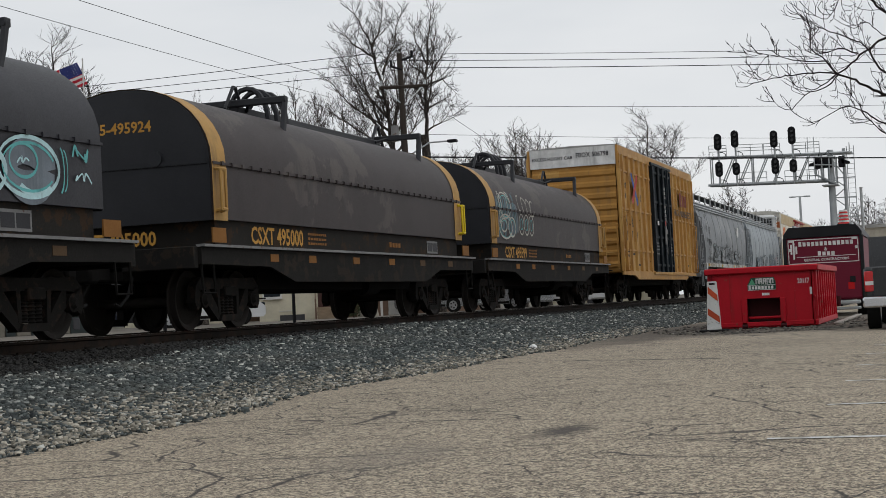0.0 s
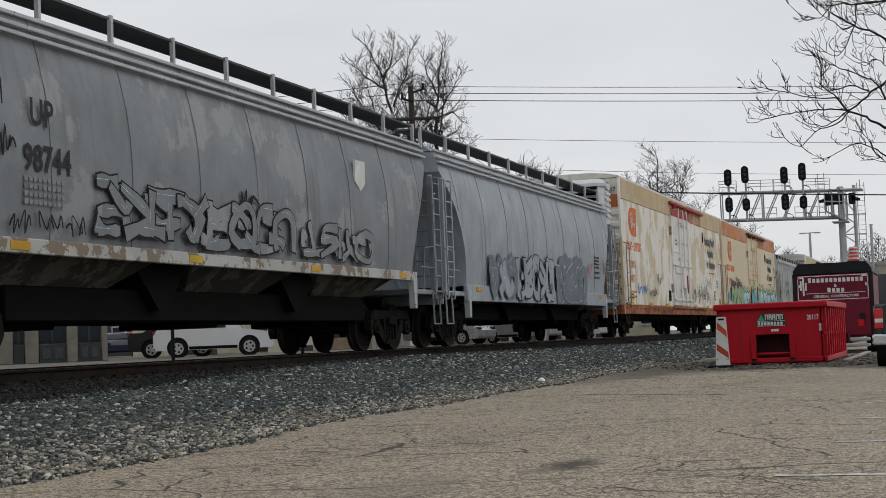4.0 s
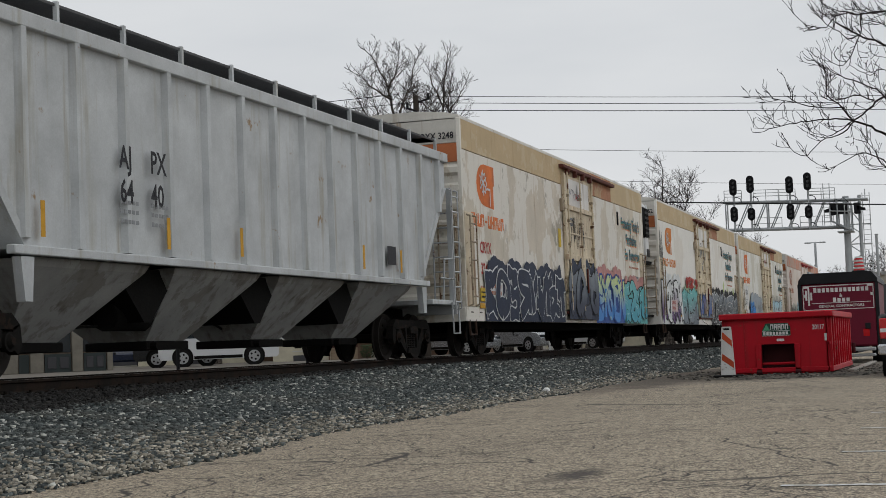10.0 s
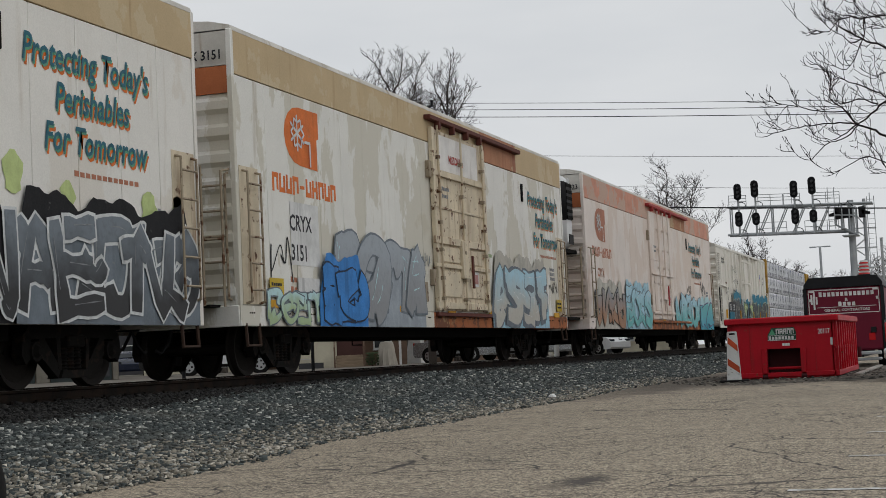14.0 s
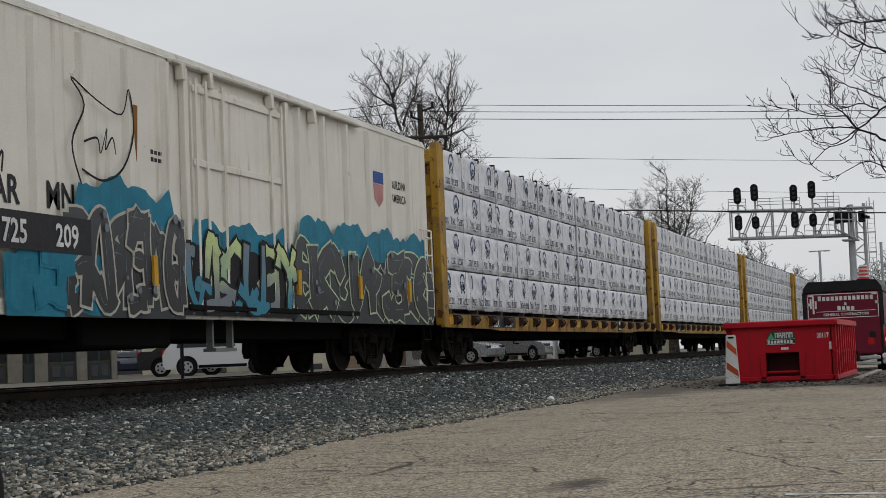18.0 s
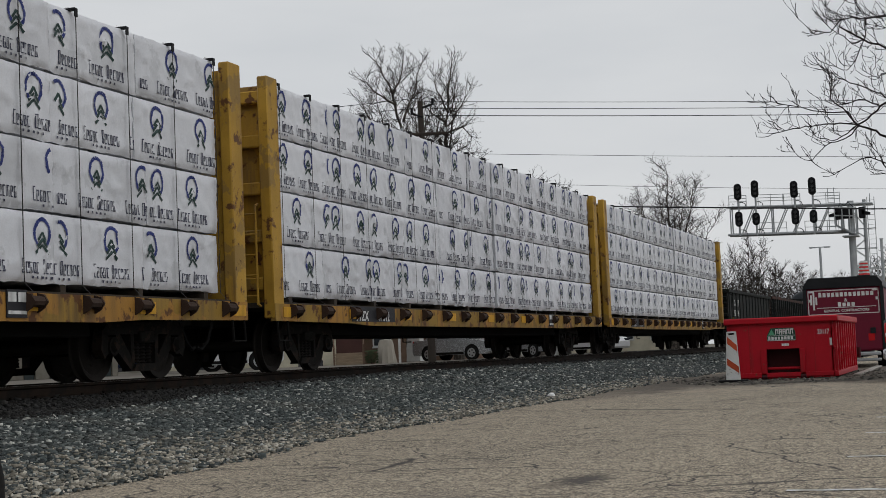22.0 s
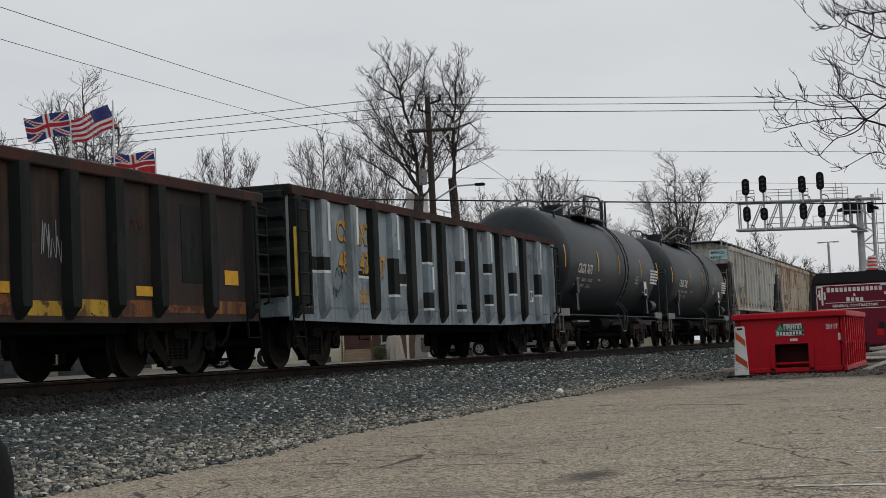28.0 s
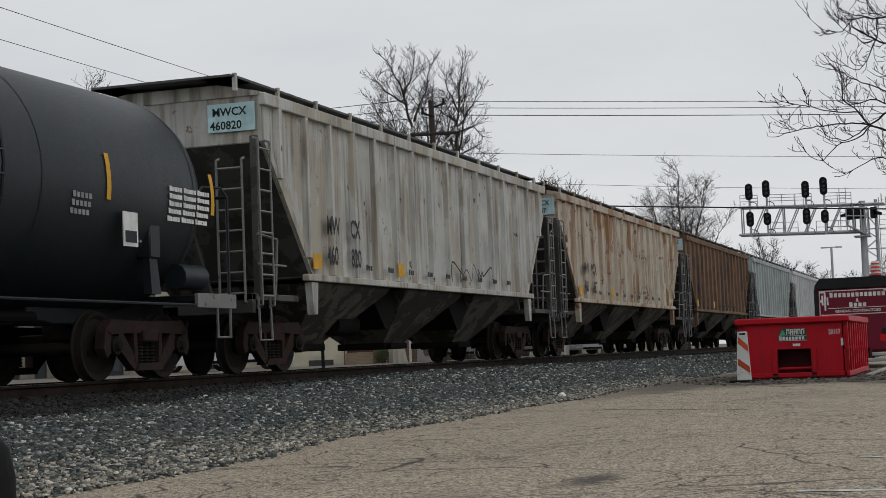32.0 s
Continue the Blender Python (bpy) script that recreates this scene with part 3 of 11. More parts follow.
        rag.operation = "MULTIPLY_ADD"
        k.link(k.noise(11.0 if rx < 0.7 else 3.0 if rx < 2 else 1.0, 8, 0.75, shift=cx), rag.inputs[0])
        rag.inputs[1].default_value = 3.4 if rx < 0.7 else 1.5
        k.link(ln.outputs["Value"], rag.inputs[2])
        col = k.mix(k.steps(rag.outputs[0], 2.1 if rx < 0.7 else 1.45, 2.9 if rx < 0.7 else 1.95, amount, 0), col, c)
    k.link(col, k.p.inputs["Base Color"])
    k.p.inputs["Roughness"].default_value = 0.92
    hgt = k.add("Math")
    hgt.operation = "SUBTRACT"
    k.link(chip.outputs["Distance"], hgt.inputs[0])
    k.link(dark, hgt.inputs[1])
    k.bump(hgt.outputs[0], 0.35, 0.01)
    return k.m


def stones(name, cols, seed=0):
    """Loose stones: each differs by chance in tone, with dust."""
    k = Nodes(name)
    geo = k.add("NewGeometry")
    ramp = k.add("ValToRGB")
    el = ramp.color_ramp.elements
    for i, (p, c) in enumerate(cols):
        e = el[i] if i < 2 else el.new(p)
        e.position, e.color = p, (*c, 1)
    k.link(geo.outputs["Random Per Island"], ramp.inputs[0])
    n = k.noise(14, 4, 0.6, shift=seed)
    tc = k.add("TexCoord")
    wide = k.add("TexNoise", Scale=0.7, Detail=4.0)
    k.link(tc.outputs["Object"], wide.inputs["Vector"])
    col = k.mix(k.steps(n, 0.40, 0.75, 0, 0.35), ramp.outputs[0], (0.105, 0.112, 0.104) if seed < 5 else (0.012, 0.011, 0.010))
    col = k.mix(k.steps(wide.outputs["Fac"], 0.50, 0.75, 0, 0.28), col, (0.17, 0.155, 0.125) if seed < 5 else (0.012, 0.011, 0.010))
    k.link(col, k.p.inputs["Base Color"])
    k.p.inputs["Roughness"].default_value = 0.95
    k.bump(n, 0.4, 0.01)
    return k.m


M["asphalt"] = asphalt()
S("dirt", (0.050, 0.044, 0.036), 0.95, scale=1.6, grain=30, bump=0.7, patch=((0.14, 0.125, 0.10), 0.38, 2.5, (1, 1, 1)), spots=((0.17, 0.16, 0.14), 0.2, 14))
M["dirt_crumb"] = stones("dirt_crumb", [(0.0, (0.02, 0.018, 0.015)), (1.0, (0.22, 0.20, 0.17)), (0.6, (0.06, 0.054, 0.045))], 2)
M["ballast_stone"] = stones("ballast_stone", [(0.0, (0.014, 0.018, 0.019)), (1.0, (0.60, 0.60, 0.55)), (0.35, (0.034, 0.043, 0.044)), (0.70, (0.072, 0.088, 0.087)), (0.90, (0.17, 0.182, 0.172))])
M["dust_stone"] = stones("dust_stone", [(0.0, (0.11, 0.10, 0.08)), (1.0, (0.62, 0.57, 0.48)), (0.4, (0.22, 0.20, 0.16)), (0.75, (0.36, 0.325, 0.26))], 3)
# bed near-black: shade in the gaps between stones, put into its colour
S("ballast_bed", (0.016, 0.017, 0.016), 0.95, scale=9, grain=40, bump=0.8, patch=((0.10, 0.092, 0.08), 0.3, 3, (1, 1, 1)), spots=((0.22, 0.215, 0.20), 0.12, 22))
# near-black bed and stones: oil, with the train's shade put into the colour
S("oily_shaded_bed", (0.012, 0.011, 0.010), 0.95, scale=9, grain=40, bump=0.8, patch=((0.035, 0.03, 0.026), 0.3, 3, (1, 1, 1)))
M["oily_shaded_stone"] = stones("oily_shaded_stone", [(0.0, (0.005, 0.005, 0.005)), (1.0, (0.028, 0.026, 0.023)), (0.6, (0.009, 0.0085, 0.008))], 5)
S("street", (0.15, 0.135, 0.115), 0.9, scale=0.6)
S("far_ground", (0.13, 0.12, 0.09), 0.95, scale=0.05)

# ---- the ground: one sheet from the car park over the track bed to the horizon ----
EDGE = 6.95


def edge_at(x):
    """Where the asphalt gives way to stone."""
    line = float(np.interp(x, (7, 10.4, 12.7, 14.8, 16.5, 27, 30, 40), (6.0, 6.0, 6.2, 6.5, 6.6, 6.62, 6.8, 6.95)))
    return line + 0.06 * math.sin(x * 0.83 + 1) + 0.04 * noise.noise((x * 2.1, 0, 0)) + 0.05 * noise.noise((x * 0.9, 4, 0))


def shoulder(x):
    """Height of the stone shoulder beside the ties, heaped in places."""
    return float(np.interp(x, (14, 17.5, 20.8, 28, 41, 58), (0.43, 0.435, 0.485, 0.55, 0.485, 0.42)))


def bed_z(x, y):
    """Height of the ground."""
    if y < EDGE - 1.2:
        return 0.0
    if y < 10.1:
        e = edge_at(x)
        return shoulder(x) * max(0.0, (y - e) / (10.1 - e)) ** 1.05
    if y < 10.6:
        return shoulder(x) + (0.49 - shoulder(x)) * (y - 10.1) / 0.5
    if y < 13.6:
        return 0.49
    if y < 16.5:
        return 0.49 + (FAR_Z - 0.49) * (y - 13.6) / 2.9
    return FAR_Z


def build_ground():
    xs = [-2500, -300, -60, -10] + [-4 + i * 1.0 for i in range(75)] + [75, 90, 120, 160, 220, 320, 600, 2500]
    ys = [-2500, -400, -60, -10, 0, 4, 5.6, EDGE] + [EDGE + 0.315 * i for i in range(1, 10)] + [10.1, 10.6, 13.6, 14.5, 16.5, 24, 40, 80, 200, 600, 2500]
    b = B()
    n = len(ys)
    vs = []
    for x in xs:
        for y in ys:
            yy = edge_at(x) if y == EDGE and -5 < x < 72 else y
            vs.append((x, yy, 0.0 if y <= EDGE else bed_z(x, y) if y < 100 else FAR_Z))
    fs, slots = [], []
    for i in range(len(xs) - 1):
        for k in range(n - 1):
            fs.append((i * n + k, (i + 1) * n + k, (i + 1) * n + k + 1, i * n + k + 1))
            mid = (ys[k] + ys[k + 1]) / 2
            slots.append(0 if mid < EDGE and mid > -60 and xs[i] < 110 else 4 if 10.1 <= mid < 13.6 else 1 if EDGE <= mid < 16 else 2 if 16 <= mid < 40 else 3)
    me = b.add(vs, fs).mesh("ground", False)
    for m in ("asphalt", "ballast_bed", "street", "far_ground", "oily_shaded_bed"):
        me.materials.append(M[m])
    me.polygons.foreach_set("material_index", slots)
    return tagged(new("ground", me), "cracked tan asphalt car park beside a stone track bed", "ground", kind="structure")


build_ground()


def stone_field(name, label, x0, x1, size, per_m2, material, seed, y_from, y_to, low_poly=False, lift=0.0):
    """Loose stones strewn over the slope, joined into one mesh."""
    rng = np.random.default_rng(seed)
    area = (x1 - x0) * (y_to - y_from)
    n = int(area * per_m2)
    if low_poly:
        base = np.array([(-1, -1, -1), (1, -1, -1), (1, 1, -1), (-1, 1, -1), (-1, -1, 1), (1, -1, 1), (1, 1, 1), (-1, 1, 1)], float) * 0.62
        faces = np.array([(0, 1, 5), (0, 5, 4), (1, 2, 6), (1, 6, 5), (2, 3, 7), (2, 7, 6), (3, 0, 4), (3, 4, 7), (4, 5, 6), (4, 6, 7)])
    else:
        g = (1 + 5 ** 0.5) / 2
        base = np.array([(-1, g, 0), (1, g, 0), (-1, -g, 0), (1, -g, 0), (0, -1, g), (0, 1, g), (0, -1, -g), (0, 1, -g), (g, 0, -1), (g, 0, 1), (-g, 0, -1), (-g, 0, 1)]) / 1.9
        faces = np.array([(0, 11, 5), (0, 5, 1), (0, 1, 7), (0, 7, 10), (0, 10, 11), (1, 5, 9), (5, 11, 4), (11, 10, 2), (10, 7, 6), (7, 1, 8), (3, 9, 4), (3, 4, 2), (3, 2, 6), (3, 6, 8), (3, 8, 9), (4, 9, 5), (2, 4, 11), (6, 2, 10), (8, 6, 7), (9, 8, 1)])
    nv = len(base)
    px, py = rng.uniform(x0, x1, n), rng.uniform(y_from, y_to, n)
    edge = np.array([edge_at(v) for v in px])
    keep = py > edge - 0.03 - 0.25 * rng.random(n) ** 6
    if material == "dust_stone":
        keep &= rng.random(n) < np.exp(-np.maximum(0, py - edge) / np.interp(px, (9, 14, 20), (0.9, 0.6, 0.3)))
    # from this line inwards the stones take the oily, shade-darkened colour
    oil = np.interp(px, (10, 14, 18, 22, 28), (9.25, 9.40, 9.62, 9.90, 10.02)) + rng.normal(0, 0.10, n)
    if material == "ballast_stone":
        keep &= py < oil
    elif material == "oily_shaded_stone":
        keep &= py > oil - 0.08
    px, py, edge = px[keep], py[keep], edge[keep]
    n = len(px)
    pz = np.array([bed_z(a, c) if c > e else 0.0 for a, c, e in zip(px, py, edge)])
    sz = size * rng.uniform(0.5, 1.35, n)
    shape = base[None] * rng.uniform(0.42, 1.35, (n, nv, 1)) * np.stack([np.ones(n) * 1.25, rng.uniform(0.55, 0.95, n), rng.uniform(0.35, 0.75, n)], 1)[:, None, :]
    a, t = rng.uniform(0, 2 * np.pi, n), rng.uniform(-0.7, 0.7, n)
    x, y, z = shape[..., 0], shape[..., 1], shape[..., 2]
    y, z = y * np.cos(t)[:, None] - z * np.sin(t)[:, None], y * np.sin(t)[:, None] + z * np.cos(t)[:, None]
    x, y = x * np.cos(a)[:, None] - y * np.sin(a)[:, None], x * np.sin(a)[:, None] + y * np.cos(a)[:, None]
    co = np.stack([x, y, z], -1) * (sz / 2)[:, None, None] + np.stack([px, py, pz + lift + sz * rng.uniform(0.0, 0.35, n)], 1)[:, None, :]
    fi = (faces[None] + (np.arange(n) * nv)[:, None, None]).reshape(-1, 3)
    me = bpy.data.meshes.new(name)
    me.vertices.add(n * nv)
    me.vertices.foreach_set("co", co.astype(np.float32).ravel())
    me.loops.add(len(fi) * 3)
    me.loops.foreach_set("vertex_index", fi.astype(np.int32).ravel())
    me.polygons.add(len(fi))
    me.polygons.foreach_set("loop_start", np.arange(0, len(fi) * 3, 3, dtype=np.int32))
    me.update(calc_edges=True)
    me.validate()
    me.materials.append(M[material])
    return tagged(new(name, me), label, "gravel", kind="stuff")


stone_field("ballast", "blue-grey crushed stone ballast beside the track", 7.5, 27, 0.052, 1150, "ballast_stone", 1, 5.9, 10.02, True)
stone_field("ballast", "blue-grey crushed stone ballast beside the track", 27, 52, 0.064, 520, "ballast_stone", 2, 6.4, 10.05, True)
stone_field("ballast", "blue-grey crushed stone ballast beside the track", 52, 100, 0.12, 70, "ballast_stone", 3, 6.6, 10.4, True)
stone_field("gravel", "dusty pale gravel along the asphalt edge", 7.5, 40, 0.045, 620, "dust_stone", 4, 5.7, 7.6, True, 0.016)
# the dark strip by the ties and under the train, shade coloured in
stone_field("ballast", "oily ballast along the tie ends, darkened for the train's shade", 6, 50, 0.055, 620, "oily_shaded_stone", 6, 9.1, 10.75, True, 0.0)
stone_field("ballast", "oily ballast between the rails, darkened for the train's shade", 6, 60, 0.08, 60, "oily_shaded_stone", 5, 10.3, 13.4, True)


# ---- the railway line ----
def build_track():
    tr = tagged(new("railway_track"), "single railway track on dark timber ties", "railway track", kind="structure")
    prof = [(-0.075, 0.0), (-0.075, 0.018), (-0.012, 0.035), (-0.010, 0.125), (-0.036, 0.140), (-0.036, 0.170), (0.036, 0.170), (0.036, 0.140), (0.010, 0.125), (0.012, 0.035), (0.075, 0.018), (0.075, 0.0)]
    for s in (-1, 1):
        y = TRACK_Y + s * 0.7525
        part("rail", B().prism([(y + a, RAIL_Z - 0.172 + c) for a, c in prof], -200, 900), "rail_steel", tr, "rust-brown steel rail")
        part("rail_head", B().box(-200, 900, y - 0.030, y + 0.030, RAIL_Z - 0.003, RAIL_Z), "rail_head", tr, "polished running surface")
    tie = B().box(-0.11, 0.11, -1.3, 1.3, -0.16, 0.0, 0.012).mesh("tie")
    tie.materials.append(M["tie_wood"])
    plate = B().box(-0.09, 0.09, -0.16, 0.16, 0.0, 0.018).cyl((0.06, 0.11, 0.018), (0.06, 0.11, 0.045), 0.02, n=6).cyl((-0.06, -0.11, 0.018), (-0.06, -0.11, 0.045), 0.02, n=6).mesh("tie_plate")
    plate.materials.append(M["rail_steel"])
    rng = random.Random(3)
    for i in range(150):
        o = new("tie", tie)
        o.parent = tr
        o.matrix_basis = pose(4 + i * 0.54 + rng.uniform(-0.03, 0.03), TRACK_Y + rng.uniform(-0.04, 0.04), RAIL_Z - 0.172, 0, 0, rng.uniform(-1.5, 1.5))
        if i < 75:
            for s in (-1, 1):
                p = new("tie_plate", plate)
                p.parent = tr
                p.location = (4 + i * 0.54, TRACK_Y + s * 0.7525, RAIL_Z - 0.171)
    return tr


build_track()


# ---- things on the car park ----
def parking_lines():
    for x, y0, y1, w in ((9.2, -3.0, 1.02, 0.10), (11.75, -3.5, 0.86, 0.10), (14.6, -3.5, 0.90, 0.10), (17.4, -3.5, 0.95, 0.10), (20.2, -3.5, 0.98, 0.10), (23.0, -3.5, 1.0, 0.10)):
        b = B()
        n = 24
        rng = random.Random(int(x * 10))
        e0 = [w / 2 + rng.uniform(-0.012, 0.006) for _ in range(n + 1)]
        e1 = [w / 2 + rng.uniform(-0.012, 0.006) for _ in range(n + 1)]
        for i in range(n):
            ya, yb = y0 + (y1 - y0) * i / n, y0 + (y1 - y0) * (i + 1) / n
            b.quad((x - e0[i] - ya * 0.02, ya, 0.004), (x - e0[i + 1] - yb * 0.02, yb, 0.004), (x + e1[i + 1] - yb * 0.02, yb, 0.004), (x + e1[i] - ya * 0.02, ya, 0.004))
        o = part("parking_line", b, "line_paint", soft=False)
        tagged(o, "worn white painted parking line on asphalt", "road marking", "parking lines", "structure")


parking_lines()


def dumpster():
    d = thing("dumpster", "bright red steel roll-off dumpster with ribbed sides", "dumpster", at=pose(35.6, 3.885, 0))
    L, w, h, f = 6.4, 1.10, 1.33, 0.05
    red = "dumpster_red"
    # front wall with the recessed hook pocket
    px0, px1, pz = -0.335, 0.385, 0.67
    for y0, y1, z0, z1 in ((-w, -px1, f, h), (-px0, w, f, h), (-px1, -px0, pz, h), (-px1, -px0, f, f + 0.06)):
        part("front_panel", B().box(0, 0.05, y0, y1, z0, z1), red, d)
    part("pocket_back", B().box(0.42, 0.46, -px1, -px0, f, pz), "dumpster_dark", d)
    part("pocket_side", B().box(0.05, 0.44, -px1 - 0.04, -px1, f, pz), "dumpster_dark", d)
    part("pocket_side", B().box(0.05, 0.44, -px0, -px0 + 0.04, f, pz), "dumpster_dark", d)
    part("pocket_roof", B().box(0.05, 0.44, -px1, -px0, pz, pz + 0.04), "dumpster_dark", d)
    part("hook_bar", B().cyl((0.15, -px1, 0.24), (0.15, -px0, 0.24), 0.03, n=8), red, d)
    for y in (-px1 - 0.062, -px0 + 0.062):
        part("front_post", B().box(-0.05, 0.0, y - 0.06, y + 0.06, f, pz, 0.01), red, d)
        part("skid_nose", B().cyl((-0.02, y - 0.06, 0.06), (-0.02, y + 0.06, 0.06), 0.055, n=12), "dumpster_dark", d)
    for y in (-0.71, 0.70):
        part("weld_seam", B().box(-0.006, 0.0, y - 0.012, y + 0.012, f + 0.1, h - 0.1), red, d)
    part("front_ledge", B().box(-0.05, 0.0, -w, w, f, f + 0.10, 0.01), red, d)
    for s in (-1, 1):
        part("side_wall", B().box(0, L, s * w - 0.025, s * w + 0.025, f, h), red, d)
        for i in range(10):
            x = 0.12 + i * (L - 0.24) / 9
            part("side_post", B().box(x - 0.05, x + 0.05, s * (w + 0.055) - 0.04, s * (w + 0.055) + 0.04, f, h - 0.06, 0.008), red, d)
        part("top_rail", B().box(-0.08, L, s * (w + 0.05) - 0.09, s * (w + 0.05) + 0.09, h - 0.10, h + 0.04, 0.02), red, d)
        part("bottom_rail", B().box(0, L, s * (w + 0.04) - 0.06, s * (w + 0.04) + 0.06, f - 0.02, f + 0.10, 0.012), red, d)
        part("mid_rail", B().box(0, L, s * (w + 0.03) - 0.03, s * (w + 0.03) + 0.03, 0.62, 0.69, 0.008), red, d)
        part("skid", B().box(0.1, L - 0.2, s * 0.50 - 0.05, s * 0.50 + 0.05, 0.0, f, 0.01), red, d)
        for x in (0.25, L - 0.5):
            part("roller", B().cyl((x, s * 0.62 - 0.08, 0.06), (x, s * 0.62 + 0.08, 0.06), 0.06, n=14), "dumpster_dark", d)
    part("front_rim", B().box(-0.10, 0.08, -w - 0.14, w + 0.14, h - 0.10, h + 0.042, 0.025), red, d)
    part("rear_door", B().box(L - 0.05, L, -w, w, f, h), red, d)
    part("floor", B().box(0, L, -w, w, f - 0.03, f + 0.02), red, d)
    part("rear_rim", B().box(L - 0.1, L + 0.06, -w - 0.14, w + 0.14, h - 0.08, h + 0.02, 0.02), red, d)
    sg = part("sign_plate", B().prism([(0.305, 0.85), (-0.315, 0.85), (-0.315, 1.04), (-0.27, 1.13), (0.22, 1.13), (0.305, 0.97)], -0.02, -0.008), "sign_green", d, "dark green company sign")
    part("sign_border", B().box(-0.023, -0.02, -0.31, 0.30, 0.852, 0.862), "white_paint", sg)
    part("sign_border", B().box(-0.023, -0.02, -0.31, 0.30, 0.958, 0.966), "white_paint", sg)
    part("sign_leaf", B().prism([(0.28, 0.975), (0.20, 1.11), (0.13, 0.975)], -0.026, -0.021), "sign_leaf", sg)
    mark_blocks(sg, -0.026, 0.12, 0.985, 0.40, 0.125, 5, "white_paint", "sign_lettering", "end", seed=4)
    bars(sg, -0.026, 0.28, 0.872, 0.56, 0.078, 8, "white_paint", "sign_lettering", "end")
    write(d, "20117", -0.004, -0.785, 0.965, 0.15, "white_paint", 0.68, face="end")
    part("reflector", B().box(-0.006, 0.0, -0.165, -0.005, 0.73, 0.785), "white_paint", d)
    part("reflector", B().box(-0.006, 0.0, -w + 0.01, -w + 0.06, 0.71, 0.87), "white_paint", d)
    part("sticker", B().box(1.6, 1.85, -w - 0.03, -w - 0.026, 0.5, 1.1), "galvanised", d)
    part("latch", B().cyl((L - 0.1, -w - 0.15, 0.35), (L - 0.1, -w - 0.15, 0.6), 0.05, n=8), "dumpster_dark", d)
    return d


dumpster()


def dirt_patch():
    """Dark trodden dirt with crumbs where the asphalt has broken up."""
    rng = random.Random(31)
    ring = []
    for i in range(90):
        t = 2 * math.pi * i / 90
        wob = 1 + 0.16 * noise.noise((3 * math.cos(t), 3 * math.sin(t), 2)) + 0.07 * noise.noise((11 * math.cos(t), 11 * math.sin(t), 5))
        ring.append((37.8 + 5.9 * wob * math.cos(t), 3.6 + 2.75 * wob * math.sin(t), 0.006))
    o = part("dirt_patch", B().add(ring, [tuple(range(90))]), "dirt", soft=False)
    tagged(o, "dark broken dirt round the dumpster", "dirt", kind="structure")
    b = B()
    for _ in range(900):
        t, q = rng.uniform(0, 2 * math.pi), rng.random() ** 0.6
        x, y, r = 37.6 + 6.2 * q * math.cos(t), 3.6 + 2.9 * q * math.sin(t), rng.uniform(0.012, 0.05)
        b.loft([[(x + k * r * rng.uniform(0.7, 1.3) * math.cos(a), y + k * r * rng.uniform(0.7, 1.3) * math.sin(a), z * r) for a in (0, 1.3, 2.5, 3.8, 5.0)] for k, z in ((1.0, 0.0), (0.75, 0.6), (0.2, 0.85))])
    tagged(part("crumbs", b, "dirt_crumb", soft=False), "crumbs of broken asphalt on the dirt", "rubble", kind="stuff")


dirt_patch()


def barricade():
    t = thing("barricade", "orange-and-white striped vertical panel on a rubber base", "barricade", at=pose(34.2, 4.78, 0, 0, 0, 8))
    z0, z1 = 0.05, 1.09
    half = lambda z: 0.105 + 0.05 * (z1 - z) / (z1 - z0)
    part("base", B().box(-0.30, 0.30, -0.32, 0.32, 0.0, 0.055, 0.02), "rubber", t)
    part("panel", B().prism([(-half(z0), z0), (half(z0), z0), (half(z1), z1 - 0.02), (half(z1) - 0.02, z1), (-half(z1) + 0.02, z1), (-half(z1), z1 - 0.02)], -0.02, 0.02), "hazard_white", t)
    for z in (0.835, 0.375, -0.08):
        ring = [(1, z + 0.145), (1, z), (-1, z - 0.185), (-1, z - 0.04)]
        ring = [(k * (half(max(v, z0)) - 0.018), max(v, z0 + 0.02)) for k, v in ring]
        part("stripe", B().add([(-0.024, y, v) for y, v in ring], [(0, 1, 2, 3)]), "hazard_orange", t, soft=False)
    part("grip", B().box(-0.025, 0.025, -0.06, 0.06, z1 - 0.075, z1 - 0.035), "rubber", t)
    return t


barricade()


